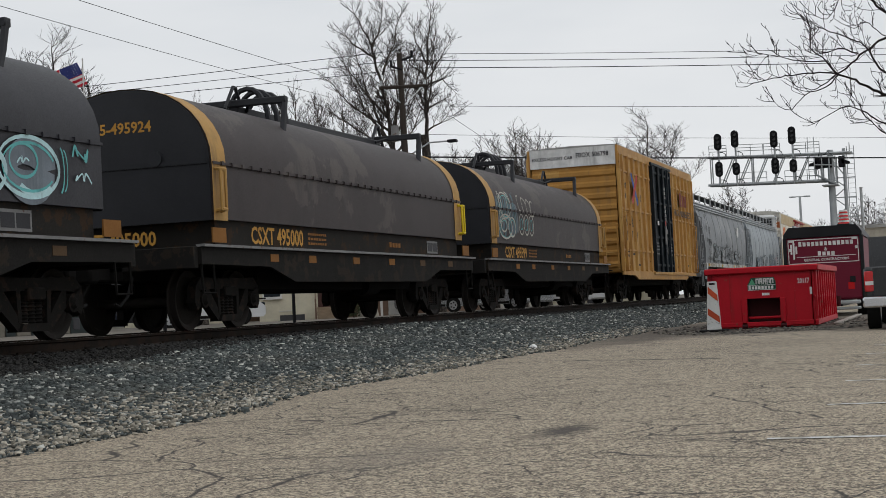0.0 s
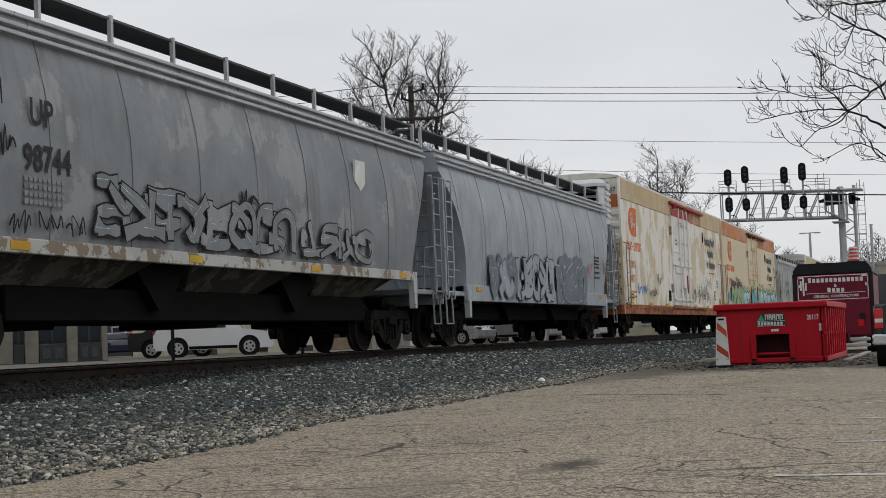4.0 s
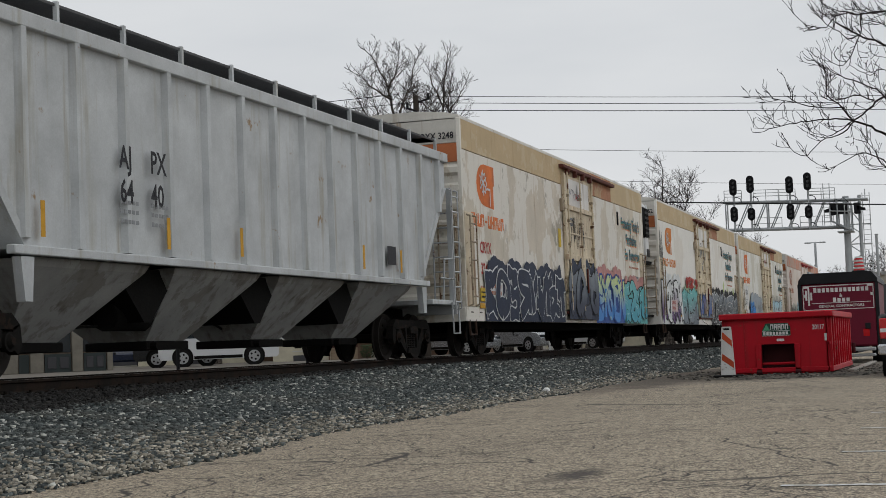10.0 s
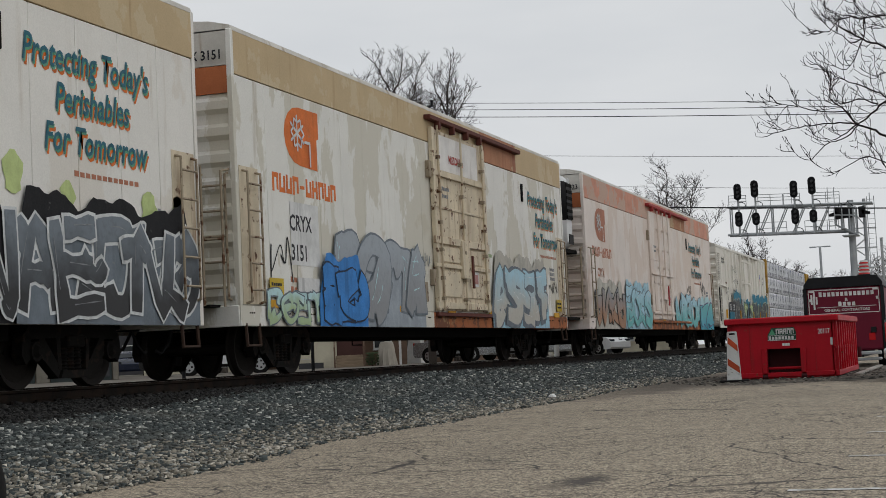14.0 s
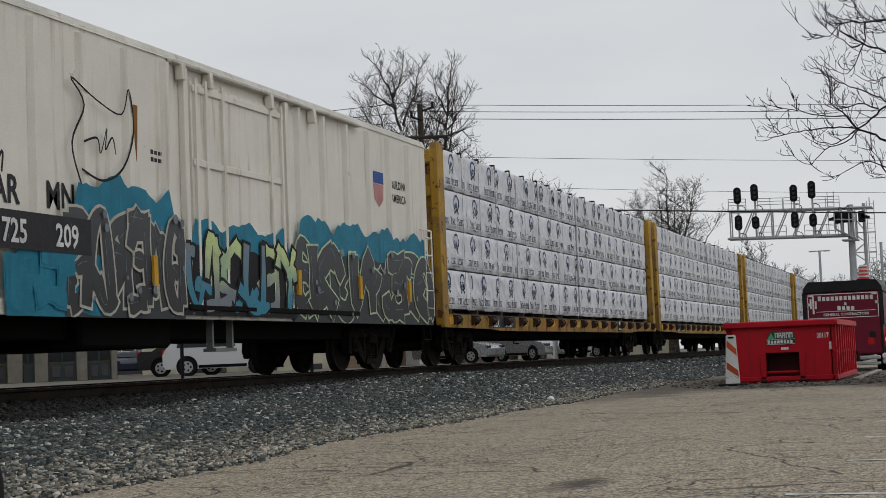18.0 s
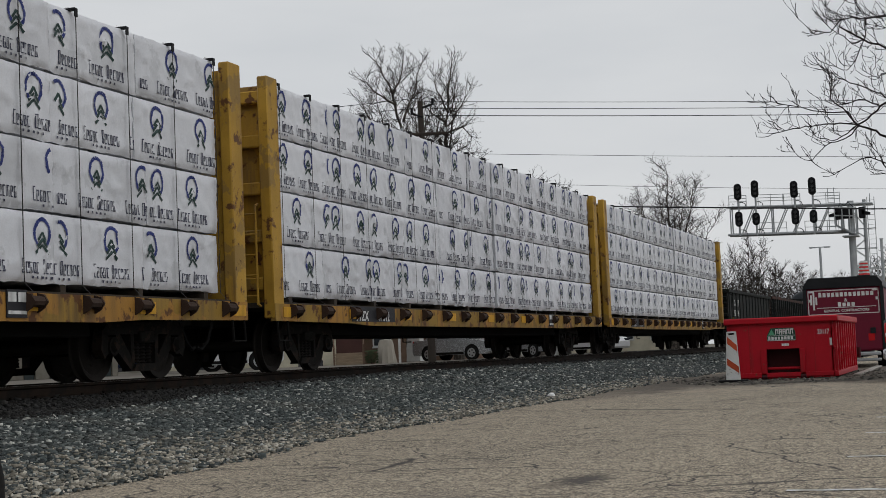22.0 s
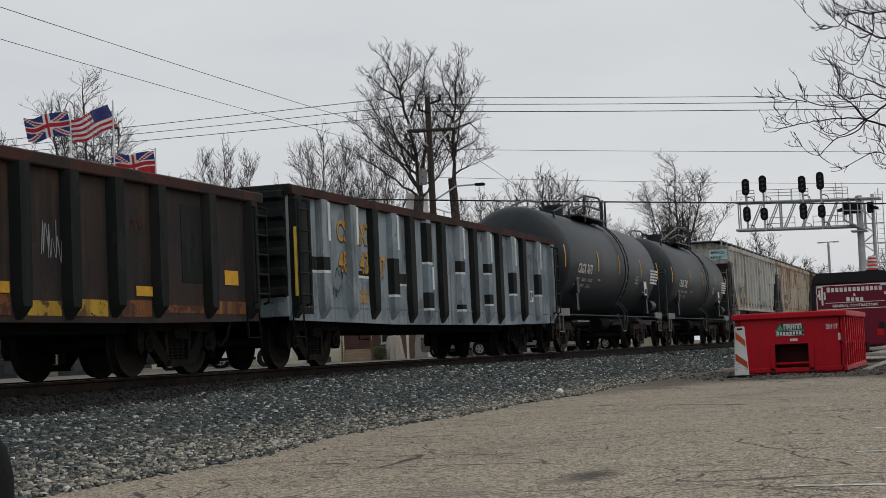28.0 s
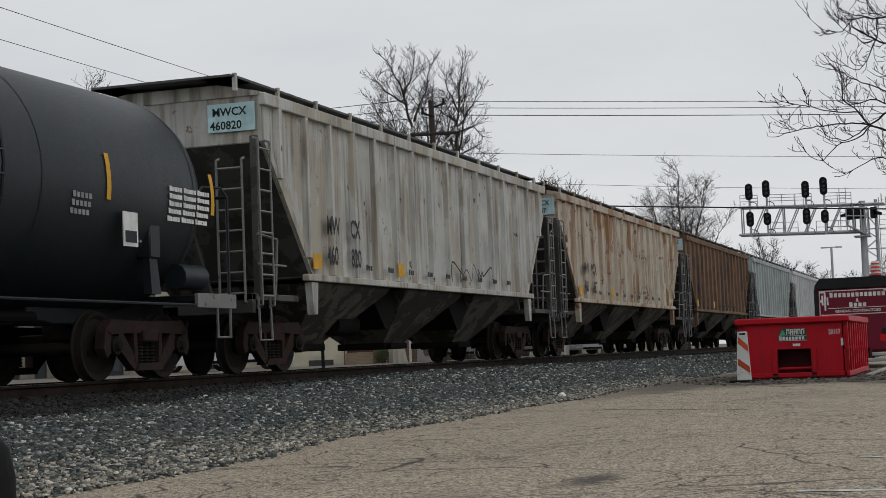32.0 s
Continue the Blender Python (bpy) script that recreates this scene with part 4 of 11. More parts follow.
def box_truck():
    t = thing("box_truck", "maroon box truck with black roof and white lettering", "truck", at=pose(46.17, 3.25, 0))
    w, z0, z1, L = 1.06, 0.47, 2.28, 4.6
    part("box", B().box(0, L, -w, w, z0, z1, 0.03), "truck_maroon", t)
    prof = [(-w - 0.03, z1), (-w - 0.03, z1 + 0.10), (-w + 0.12, z1 + 0.30), (w - 0.12, z1 + 0.30), (w + 0.03, z1 + 0.10), (w + 0.03, z1)]
    part("roof", B().prism(prof, -0.06, L), "truck_black", t, "black roof cap")
    for y in (-w - 0.005, w + 0.005):
        part("corner_trim", B().box(-0.05, 0.04, y - 0.05, y + 0.05, z0, z1, 0.01), "truck_black", t)
    door = part("rear_door", B().box(-0.03, 0.0, -w + 0.06, w - 0.06, z0 + 0.05, z1 - 0.03, 0.005), "truck_maroon", t)
    for y0, y1, za, zb in ((-w + 0.08, w - 0.08, 2.205, 2.23), (-w + 0.08, w - 0.08, 1.53, 1.55), (-w + 0.08, -w + 0.105, 1.53, 2.23), (w - 0.105, w - 0.08, 1.53, 2.23), (-0.89, 0.74, 1.715, 1.73),
                           (-w + 0.08, -w + 0.17, 1.90, 1.98), (w - 0.17, w - 0.08, 1.90, 1.98), (-w + 0.08, -w + 0.26, 2.16, 2.21), (w - 0.26, w - 0.08, 2.16, 2.21)):
        part("white_line", B().box(-0.036, -0.031, y0, y1, za, zb), "white_paint", door)
    bars(door, -0.037, 0.68, 2.03, 1.55, 0.135, 13, "white_paint", "painted_lettering", "end", 0.30)
    bars(door, -0.037, 0.15, 1.745, 0.50, 0.125, 4, "white_paint", "painted_lettering", "end", 0.30)
    write(door, "&", -0.037, -0.03, 1.885, 0.135, "white_paint", 1.0, face="end")
    write(door, "GENERAL CONTRACTORS", -0.037, 0.55, 1.60, 0.10, "white_paint", 1.05, face="end")
    for y, za, zb in ((0.885, 1.82, 2.10), (0.815, 1.67, 2.17), (0.745, 1.82, 2.04)):
        part("mark_bar", B().box(-0.037, -0.031, y - 0.025, y + 0.025, za, zb), "white_paint", door)
    part("door_handle", B().box(-0.06, -0.03, -0.85, -0.70, 0.95, 1.12, 0.01), "truck_black", door)
    part("bumper", B().box(-0.25, 0.0, -w + 0.1, w - 0.1, 0.34, 0.44, 0.02).box(-0.20, 0.0, -w + 0.1, w - 0.1, 0.18, 0.26, 0.02), "galvanised", t)
    for x in (1.0, 3.9):
        for s in (-1, 1):
            wh = part("wheel", B().cyl((x, s * 0.95 - 0.13, 0.38), (x, s * 0.95 + 0.13, 0.38), 0.38, n=22), "rubber", t)
            part("rim", B().cyl((x, s * 0.95 - 0.135, 0.38), (x, s * 0.95 + 0.135, 0.38), 0.2, n=14), "alloy", wh)
    part("chassis", B().box(0.1, L + 1.6, -0.45, 0.45, 0.28, 0.42), "truck_black", t)
    part("cab", B().prism([(L + 0.05, 0.45), (L + 0.05, 2.05), (L + 0.9, 2.1), (L + 1.35, 1.45), (L + 2.1, 1.25), (L + 2.15, 0.45)], -0.98, 0.98, "y"), "truck_black", t)
    for s in (-1, 1):
        part("roof_rack", B().box(-0.02, L - 0.1, s * 0.80 - 0.03, s * 0.80 + 0.03, z1 + 0.30, z1 + 0.36), "galvanised", t)
    part("rear_light", B().box(-0.04, -0.03, -w + 0.25, -w + 0.42, 0.75, 0.95), "tail_red", t)
    return t


box_truck()


def cone_stack():
    c = thing("traffic_cones", "stack of red-and-white banded traffic cones on a truck roof", "traffic cone", at=pose(46.6, 2.66, 2.58))
    part("base", B().box(-0.17, 0.17, -0.19, 0.19, 0.0, 0.04, 0.01), "truck_black", c)
    for k in range(4):
        r0, r1 = 0.165 - 0.012 * k, 0.150 - 0.012 * k
        part("cone", B().cyl((0, 0, 0.04 + k * 0.10), (0, 0, 0.09 + k * 0.10), r0, r1, n=16), "tail_red", c)
        part("band", B().cyl((0, 0, 0.092 + k * 0.10), (0, 0, 0.138 + k * 0.10), r1 * 0.98, r1 * 0.93, n=16), "hazard_white", c)
    return c


cone_stack()


def pickup():
    p = thing("pickup_truck", "black pickup truck with chrome rear bumper and red tail lights", "pickup truck", at=pose(30.6, 0.50, 0))
    w, L = 0.95, 5.4
    part("bed", B().box(0, 2.0, -w, w, 0.55, 1.18, 0.05), "car_black", p)
    part("tailgate", B().box(-0.04, 0.02, -w + 0.15, w - 0.15, 0.62, 1.17, 0.02), "car_black", p)
    part("cab", B().prism([(2.0, 0.55), (2.0, 1.25), (2.25, 1.80), (3.5, 1.82), (4.1, 1.28), (5.35, 1.15), (5.45, 0.55)], -w + 0.03, w - 0.03, "y"), "car_black", p)
    part("rear_window", B().prism([(2.03, 1.30), (2.22, 1.72), (2.24, 1.72), (2.05, 1.30)], -w + 0.15, w - 0.15, "y"), "glass_dark", p)
    part("bumper", B().box(-0.22, 0.0, -w - 0.03, w + 0.03, 0.42, 0.62, 0.03), "chrome", p, "chrome step bumper")
    part("hitch", B().box(-0.3, 0.0, -0.05, 0.05, 0.30, 0.38).cyl((-0.28, 0, 0.38), (-0.28, 0, 0.46), 0.03, n=8), "underframe", p)
    part("tow_chain", B().tube([(-0.1, 0.45, 0.40), (-0.12, 0.50, 0.28), (-0.10, 0.60, 0.28), (-0.08, 0.62, 0.40)], 0.012, 5), "underframe", p)
    for s in (-1, 1):
        tl = part("tail_light", B().box(-0.045, 0.12, s * (w - 0.10) - 0.09, s * (w - 0.10) + 0.09, 0.72, 1.10, 0.02), "tail_red", p)
        part("reverse_lamp", B().box(-0.05, -0.04, s * (w - 0.10) - 0.075, s * (w - 0.10) + 0.075, 0.84, 0.91), "white_paint", tl)
        for x in (1.0, 4.4):
            wh = part("wheel", B().cyl((x, s * 0.83 - 0.12, 0.37), (x, s * 0.83 + 0.12, 0.37), 0.37, n=22), "rubber", p)
            part("rim", B().cyl((x, s * 0.83 - 0.125, 0.37), (x, s * 0.83 + 0.125, 0.37), 0.22, n=14), "alloy", wh)
    part("exhaust", B().cyl((-0.05, -0.5, 0.32), (0.6, -0.5, 0.32), 0.04, n=8), "underframe", p)
    return p


pickup()


def litter():
    b = B()
    rng = random.Random(8)
    n = 10
    ring = lambda r, z: [(r * (1 + rng.uniform(-0.25, 0.25)) * math.cos(t), r * 0.8 * (1 + rng.uniform(-0.25, 0.25)) * math.sin(t), z) for t in (2 * math.pi * i / n for i in range(n))]
    b.loft([ring(0.06, 0.0), ring(0.085, 0.04), ring(0.07, 0.09), ring(0.03, 0.115)])
    o = part("litter", b, "litter_white")
    o.matrix_basis = pose(26.6, 6.85, 0.0)
    tagged(o, "crumpled white scrap of litter at the gravel edge", "litter")


litter()


def bollard():
    t = thing("bollard", "matte black round-topped bollard at the car park", "bollard", at=pose(3.211, 2.281, 0))
    prof = [(0.11, 0.0), (0.11, 0.48), (0.108, 0.60), (0.095, 0.665), (0.065, 0.705), (0.02, 0.72)]
    part("post", B().loft([[(r * math.cos(q), r * math.sin(q), z) for q in (2 * math.pi * i / 24 for i in range(24))] for r, z in prof]), "rubber", t)
    part("foot_plate", B().cyl((0, 0, 0), (0, 0, 0.02), 0.15, n=20), "rubber", t)
    return t


bollard()
kerb = part("kerb", B().box(36.2, 46.0, 2.28, 2.44, 0.0, 0.05, 0.015), "concrete")
tagged(kerb, "broken pale concrete kerb beside the dumpster", "kerb", kind="structure")


# ---- signals over the line ----
def signal_gantry():
    g = thing("signal_gantry", "galvanised cantilever signal bridge with eight black signal heads", "signal bridge", at=pose(103, 0, 0))
    y0, y1 = 5.1, 14.09
    low = lambda y: 7.77 - 0.03 * (14.09 - y)
    high = lambda y: 9.55 - 0.036 * (14.09 - y)
    gal = "galvanised"
    for x in (-0.45, 0.45):
        part("chord", B().cyl((x, 6.6, low(6.6)), (x, y1 + 0.1, low(y1)), 0.075, n=8), gal, g)
        part("chord", B().cyl((x, y0, high(y0)), (x, y1 + 0.05, high(y1)), 0.075, n=8), gal, g)
        for y in (13.98, 11.35, 8.70, 7.05):
            part("upright", B().cyl((x, y, low(y)), (x, y, high(y)), 0.045, n=6), gal, g)
        for ya in (13.30, 12.25, 11.18, 10.08, 8.55):
            part("diagonal", B().cyl((x, ya, low(ya)), (x, ya - 0.80, high(ya - 0.80)), 0.04, n=6), gal, g)
    for i in range(7):
        y = 7.2 + i * 1.12
        part("cross_strut", B().cyl((-0.45, y, low(y)), (0.45, y, low(y)), 0.035, n=6).cyl((-0.45, y, high(y)), (0.45, y, high(y)), 0.035, n=6), gal, g)
    part("walkway", B().loft([[(-0.42, y, low(y) + 0.05), (0.42, y, low(y) + 0.05), (0.42, y, low(y) + 0.10), (-0.42, y, low(y) + 0.10)] for y in (6.8, 14.0)]), gal, g)
    # railings in separate bays above the upper chord, and a lower one beside the walkway
    for ya, yb, x, rise, zs in ((14.03, 12.92, -0.5, high, (0.36, 0.56, 0.76)), (12.17, 10.60, -0.5, high, (0.36, 0.56, 0.76)), (10.55, 9.53, -0.5, high, (0.36, 0.56, 0.76)),
                                (8.77, 7.08, -0.5, high, (0.36, 0.56, 0.76)), (12.30, 10.55, 0.5, low, (0.42, 0.80)), (9.40, 7.30, 0.5, low, (0.42, 0.80))):
        for z in zs:
            part("guard_rail", B().tube([(x, ya, rise(ya) + z), (x, yb, rise(yb) + z)], 0.021, 5), gal, g)
        n = max(2, round((ya - yb) / 0.8))
        for i in range(n + 1):
            y = ya + (yb - ya) * i / n
            part("rail_post", B().tube([(x, y, rise(y)), (x, y, rise(y) + zs[-1])], 0.021, 5), gal, g)
    for y, za, zb, ha, hb in ((13.40, 8.73, 10.48, 0.49, 0.54), (12.31, 8.68, 10.60, 0.41, 0.56), (9.85, 8.68, 10.40, 0.52, 0.55), (8.72, 8.60, 10.54, 0.42, 0.57)):
        part("head_mast", B().cyl((-0.62, y, low(y) - 0.1), (-0.62, y, zb - 0.2), 0.065, n=8), gal, g)
        for z, hgt in ((za, ha), (zb, hb)):
            ring = []
            for i in range(24):
                t = 2 * math.pi * (i + 0.5) / 24
                ring.append((y + 0.24 * math.cos(t), z + (hgt - 0.24) * (1 if math.sin(t) > 0 else -1) + 0.24 * math.sin(t)))
            hd = part("signal_head", B().prism(ring, -0.86, -0.80), "signal_black", g)
            part("head_case", B().box(-0.80, -0.62, y - 0.17, y + 0.17, z - hgt + 0.10, z + hgt - 0.10, 0.03), "signal_black", hd)
            for dz in (-0.28, 0.0, 0.28) if hgt > 0.45 else (-0.17, 0.17):
                part("hood", B().cyl((-1.05, y, z + dz), (-0.86, y, z + dz), 0.10, 0.115, n=10, caps=False), "signal_black", hd)
                part("lens", B().cyl((-0.88, y, z + dz), (-0.862, y, z + dz), 0.085, n=12), "lamp_off", hd)
        for z0 in (low(y), high(y)):
            part("cable_loop", B().tube([(-0.62, y, z0 + 0.30), (-0.6, y - 0.22, z0 + 0.30), (-0.55, y - 0.40, z0 + 0.20), (-0.5, y - 0.46, z0)], 0.025, 5), "wire_black", g)
    part("mast", B().cyl((0, 6.47, 0), (0, 6.47, 9.5), 0.25, 0.20, n=16), gal, g, "tall steel mast")
    part("mast_flange", B().cyl((0, 6.47, 0), (0, 6.47, 0.08), 0.5, n=16), gal, g)
    # the basket on the mast, with two heads that face along the near side
    c = part("bracket_platform", B().loft([[(-0.7, 7.45, 7.95), (0.3, 7.45, 7.95), (0.3, 7.45, 8.05), (-0.7, 7.45, 8.05)], [(-1.3, 6.10, 7.20), (0.3, 6.10, 7.20), (0.3, 6.10, 7.32), (-1.3, 6.10, 7.32)]]).box(-1.2, 0.25, 6.0, 7.0, 7.18, 7.26, 0.02), gal, g)
    cage = B()
    for x in (-1.1, 0.2):
        for y, zb in ((7.40, 8.0), (6.95, 7.72), (6.50, 7.48), (6.12, 7.28)):
            cage.tube([(x, y, zb), (x, y, 9.05)], 0.04, 5)
        for z in (8.55, 9.05):
            cage.tube([(x, 7.40, z), (x, 6.12, z - 0.1)], 0.04, 5)
    part("basket_rail", cage, gal, c)
    for y, s in ((7.25, 1), (5.75, -1)):
        part("side_head", B().box(-0.95, -0.55, y - 0.20, y + 0.20, 8.30, 9.00, 0.05), "signal_black", c)
        part("hood", B().prism([(y, 8.52), (y + s * 0.50, 8.50), (y + s * 0.50, 8.64), (y, 8.80)], -0.95, -0.55, "x"), "signal_black", c)
    part("control_box", B().box(-0.85, -0.3, 6.35, 7.05, 8.35, 9.05, 0.03), "signal_black", c)
    part("cable_loop", B().tube([(-0.5, 7.2, 9.0), (-0.5, 7.1, 9.35), (-0.5, 6.8, 9.2), (-0.5, 6.6, 9.4), (-0.5, 6.3, 9.1)], 0.03, 5), "wire_black", c)
    # the braced tower post beside the mast, and its ladder
    part("tower_post", B().cyl((0.1, 5.64, 0), (0.1, 5.64, 9.55), 0.13, 0.11, n=10), gal, g)
    for z in (2.7, 3.95, 5.2, 6.45, 7.70):
        part("tower_strut", B().cyl((0.1, 6.4, z), (0.1, 4.98, z), 0.035, n=6), gal, g)
        part("tower_brace", B().cyl((0.1, 6.4, z), (0.1, 5.6, z - 0.62), 0.035, n=6).cyl((0.1, 5.6, z - 0.62), (0.1, 6.4, z - 1.25), 0.035, n=6), gal, g)
    part("tower_brace", B().cyl((0.1, 6.4, 8.9), (0.1, 5.6, 7.75), 0.035, n=6), gal, g)
    part("finial", B().cyl((0.1, 5.28, high(5.28)), (0.1, 5.28, 9.9), 0.03, n=6), gal, g)
    for ya, yb, z0, z1 in ((5.03, 5.47, 0.0, 9.7), (7.47, 7.86, 7.75, 10.45)):
        ld = B()
        for y in (ya, yb):
            ld.tube([(0.3, y, z0), (0.3, y, z1)], 0.025, 5)
        for i in range(int((z1 - z0) / 0.31)):
            ld.tube([(0.3, ya, z0 + 0.2 + i * 0.31), (0.3, yb, z0 + 0.2 + i * 0.31)], 0.016, 4)
        part("ladder", ld, gal, g)
    return g


signal_gantry()


# ---- poles, wires, lamps ----
def polar(az, d, z):
    return (d * math.cos(radians(az)), d * math.sin(radians(az)), z)


def up(d, el):
    return EYE[2] + d * math.tan(radians(el))


def utility_pole():
    x, y, _ = polar(18.68, 66, 0)
    p = thing("utility_pole", "dark wooden utility pole with crossarm and transformer", "utility pole", at=pose(x, y, FAR_Z))
    part("pole", B().cyl((0, 0, 0), (0.05, 0.1, 11.0), 0.17, 0.12, n=10), "pole_wood", p)
    ang = radians(-62)
    dx, dy = math.cos(ang), math.sin(ang)
    arm = part("crossarm", B().cyl((-dx * 1.0, -dy * 1.0, 9.55), (dx * 1.0, dy * 1.0, 9.62), 0.08, n=6), "pole_wood", p)
    for q in (-0.9, -0.4, 0.5, 0.95):
        part("insulator", B().cyl((dx * q, dy * q, 9.65), (dx * q, dy * q, 9.85), 0.05, n=8), "galvanised", arm)
    part("brace", B().tube([(dx * 0.8, dy * 0.8, 9.55), (0, 0, 8.8), (-dx * 0.8, -dy * 0.8, 9.5)], 0.03, 5), "galvanised", p)
    for z, s in ((10.7, 1), (10.3, -1)):
        part("top_bracket", B().cyl((0, 0, z), (dx * 0.45 * s, dy * 0.45 * s, z + 0.15), 0.05, n=6).cyl((dx * 0.45 * s, dy * 0.45 * s, z + 0.1), (dx * 0.45 * s, dy * 0.45 * s, z + 0.4), 0.06, n=6), "signal_black", p)
    part("transformer", B().cyl((-dx * 0.42, -dy * 0.42, 7.3), (-dx * 0.42, -dy * 0.42, 7.95), 0.17, n=14), "steel_grey", p, "grey transformer can")
    part("lamp_arm", B().tube([(0, 0, 6.6), (dx * 1.0, dy * 1.0, 7.2), (dx * 1.9, dy * 1.9, 7.25)], 0.035, 6), "galvanised", p)
    part("lamp_head", B().box(dx * 1.9 - 0.15, dx * 1.9 + 0.15, dy * 1.9 - 0.3, dy * 1.9 + 0.1, 7.18, 7.30, 0.03), "signal_black", p)
    return p


utility_pole()


def wire(points, r=0.018, sag=0.4, n=14, label="thin black overhead power line"):
    a, c = Vector(points[0]), Vector(points[1])
    pts = []
    for i in range(n + 1):
        t = i / n
        p = a.lerp(c, t)
        p.z -= 4 * sag * t * (1 - t)
        pts.append(tuple(p))
    o = part("power_line", B().tube(pts, r, 5), "wire_black")
    return tagged(o, label, "power line", "overhead wires")


def span(a0, e0, d0, a1, e1, d1, r, f0=-0.2, f1=1.8, sag=0.10, label="thin black overhead power line"):
    """A wire through two sighted points, run on beyond both."""
    a, c = Vector(polar(a0, d0, up(d0, e0))), Vector(polar(a1, d1, up(d1, e1)))
    wire((tuple(a.lerp(c, f0)), tuple(a.lerp(c, f1))), r, sag, label=label)


span(18.6, 9.16, 66, 5.5, 8.51, 72, 0.012, 0.0)
span(18.6, 8.92, 66, 5.4, 8.28, 72, 0.014, 0.0)
span(18.6, 8.66, 66, 5.4, 8.02, 72, 0.017, 0.0)
span(18.6, 7.30, 66, 2.6, 6.34, 78, 0.010, 0.0, 1.5)
span(18.6, 6.29, 66, 7.8, 5.59, 74, 0.009, 0.0)
span(26.0, 5.85, 62, 2.68, 4.51, 80, 0.032, -0.1, 1.4, 0.1, "thick black overhead cable")
for e0, e1, r in ((9.3, 8.35, 0.014), (8.95, 8.1, 0.013), (8.6, 7.85, 0.014)):
    span(18.7, e0, 66, 31.1, e1, 70, r, 0.0, 2.2)
span(22.6, 8.9, 64, 33.87, 12.7, 44, 0.010, -0.3, 1.6)
span(23.7, 8.5, 64, 33.9, 11.6, 46, 0.009, -0.4, 1.6)
span(17.2, 7.0, 66, 13.6, 4.3, 66, 0.009, -0.41, 2.63, 0.0, "thin black slanting guy wire")


def lot_lamp(az, d, el, name="street_lamp"):
    x, y, z = polar(az, d, 0)
    h = up(d, el)
    t = thing(name, "grey twin-head car park lamp post", "street lamp", "lamp posts", at=pose(x, y, 0.0))
    part("post", B().cyl((0, 0, 0), (0, 0, h), 0.13, 0.09, n=10), "galvanised", t)
    for s in (-1, 1):
        part("lamp_head", B().box(-0.15, 0.15, s * 0.55 - 0.25, s * 0.55 + 0.25, h - 0.04, h + 0.06, 0.03), "galvanised", t)
    part("arm", B().box(-0.04, 0.04, -0.6, 0.6, h - 0.02, h + 0.05), "galvanised", t)


lot_lamp(4.72, 125, 3.22)


def plain_post(az, d, h, label, mat_name="galvanised", base=FAR_Z, r=0.06):
    x, y, _ = polar(az, d, 0)
    t = thing("signpost", label, "post", "street posts", at=pose(x, y, base))
    part("post", B().cyl((0, 0, 0), (0, 0, h), r, n=8), mat_name, t)
    part("cap", B().cyl((0, 0, h), (0, 0, h + 0.03), r * 1.3, n=8), mat_name, t)


plain_post(27.6, 42, 1.6, "slim dark post by the street", "signal_black", FAR_Z, 0.05)
plain_post(23.0, 44, 1.7, "slim dark post by the street", "signal_black", FAR_Z, 0.05)
plain_post(14.2, 60, 2.6, "white post by the street", "trim_white", FAR_Z, 0.10)
plain_post(2.62, 70, 5.0, "thin grey pole beside the yard", "galvanised", 0.0, 0.06)


# ---- trees ----
TREES, WIDTH = {}, []


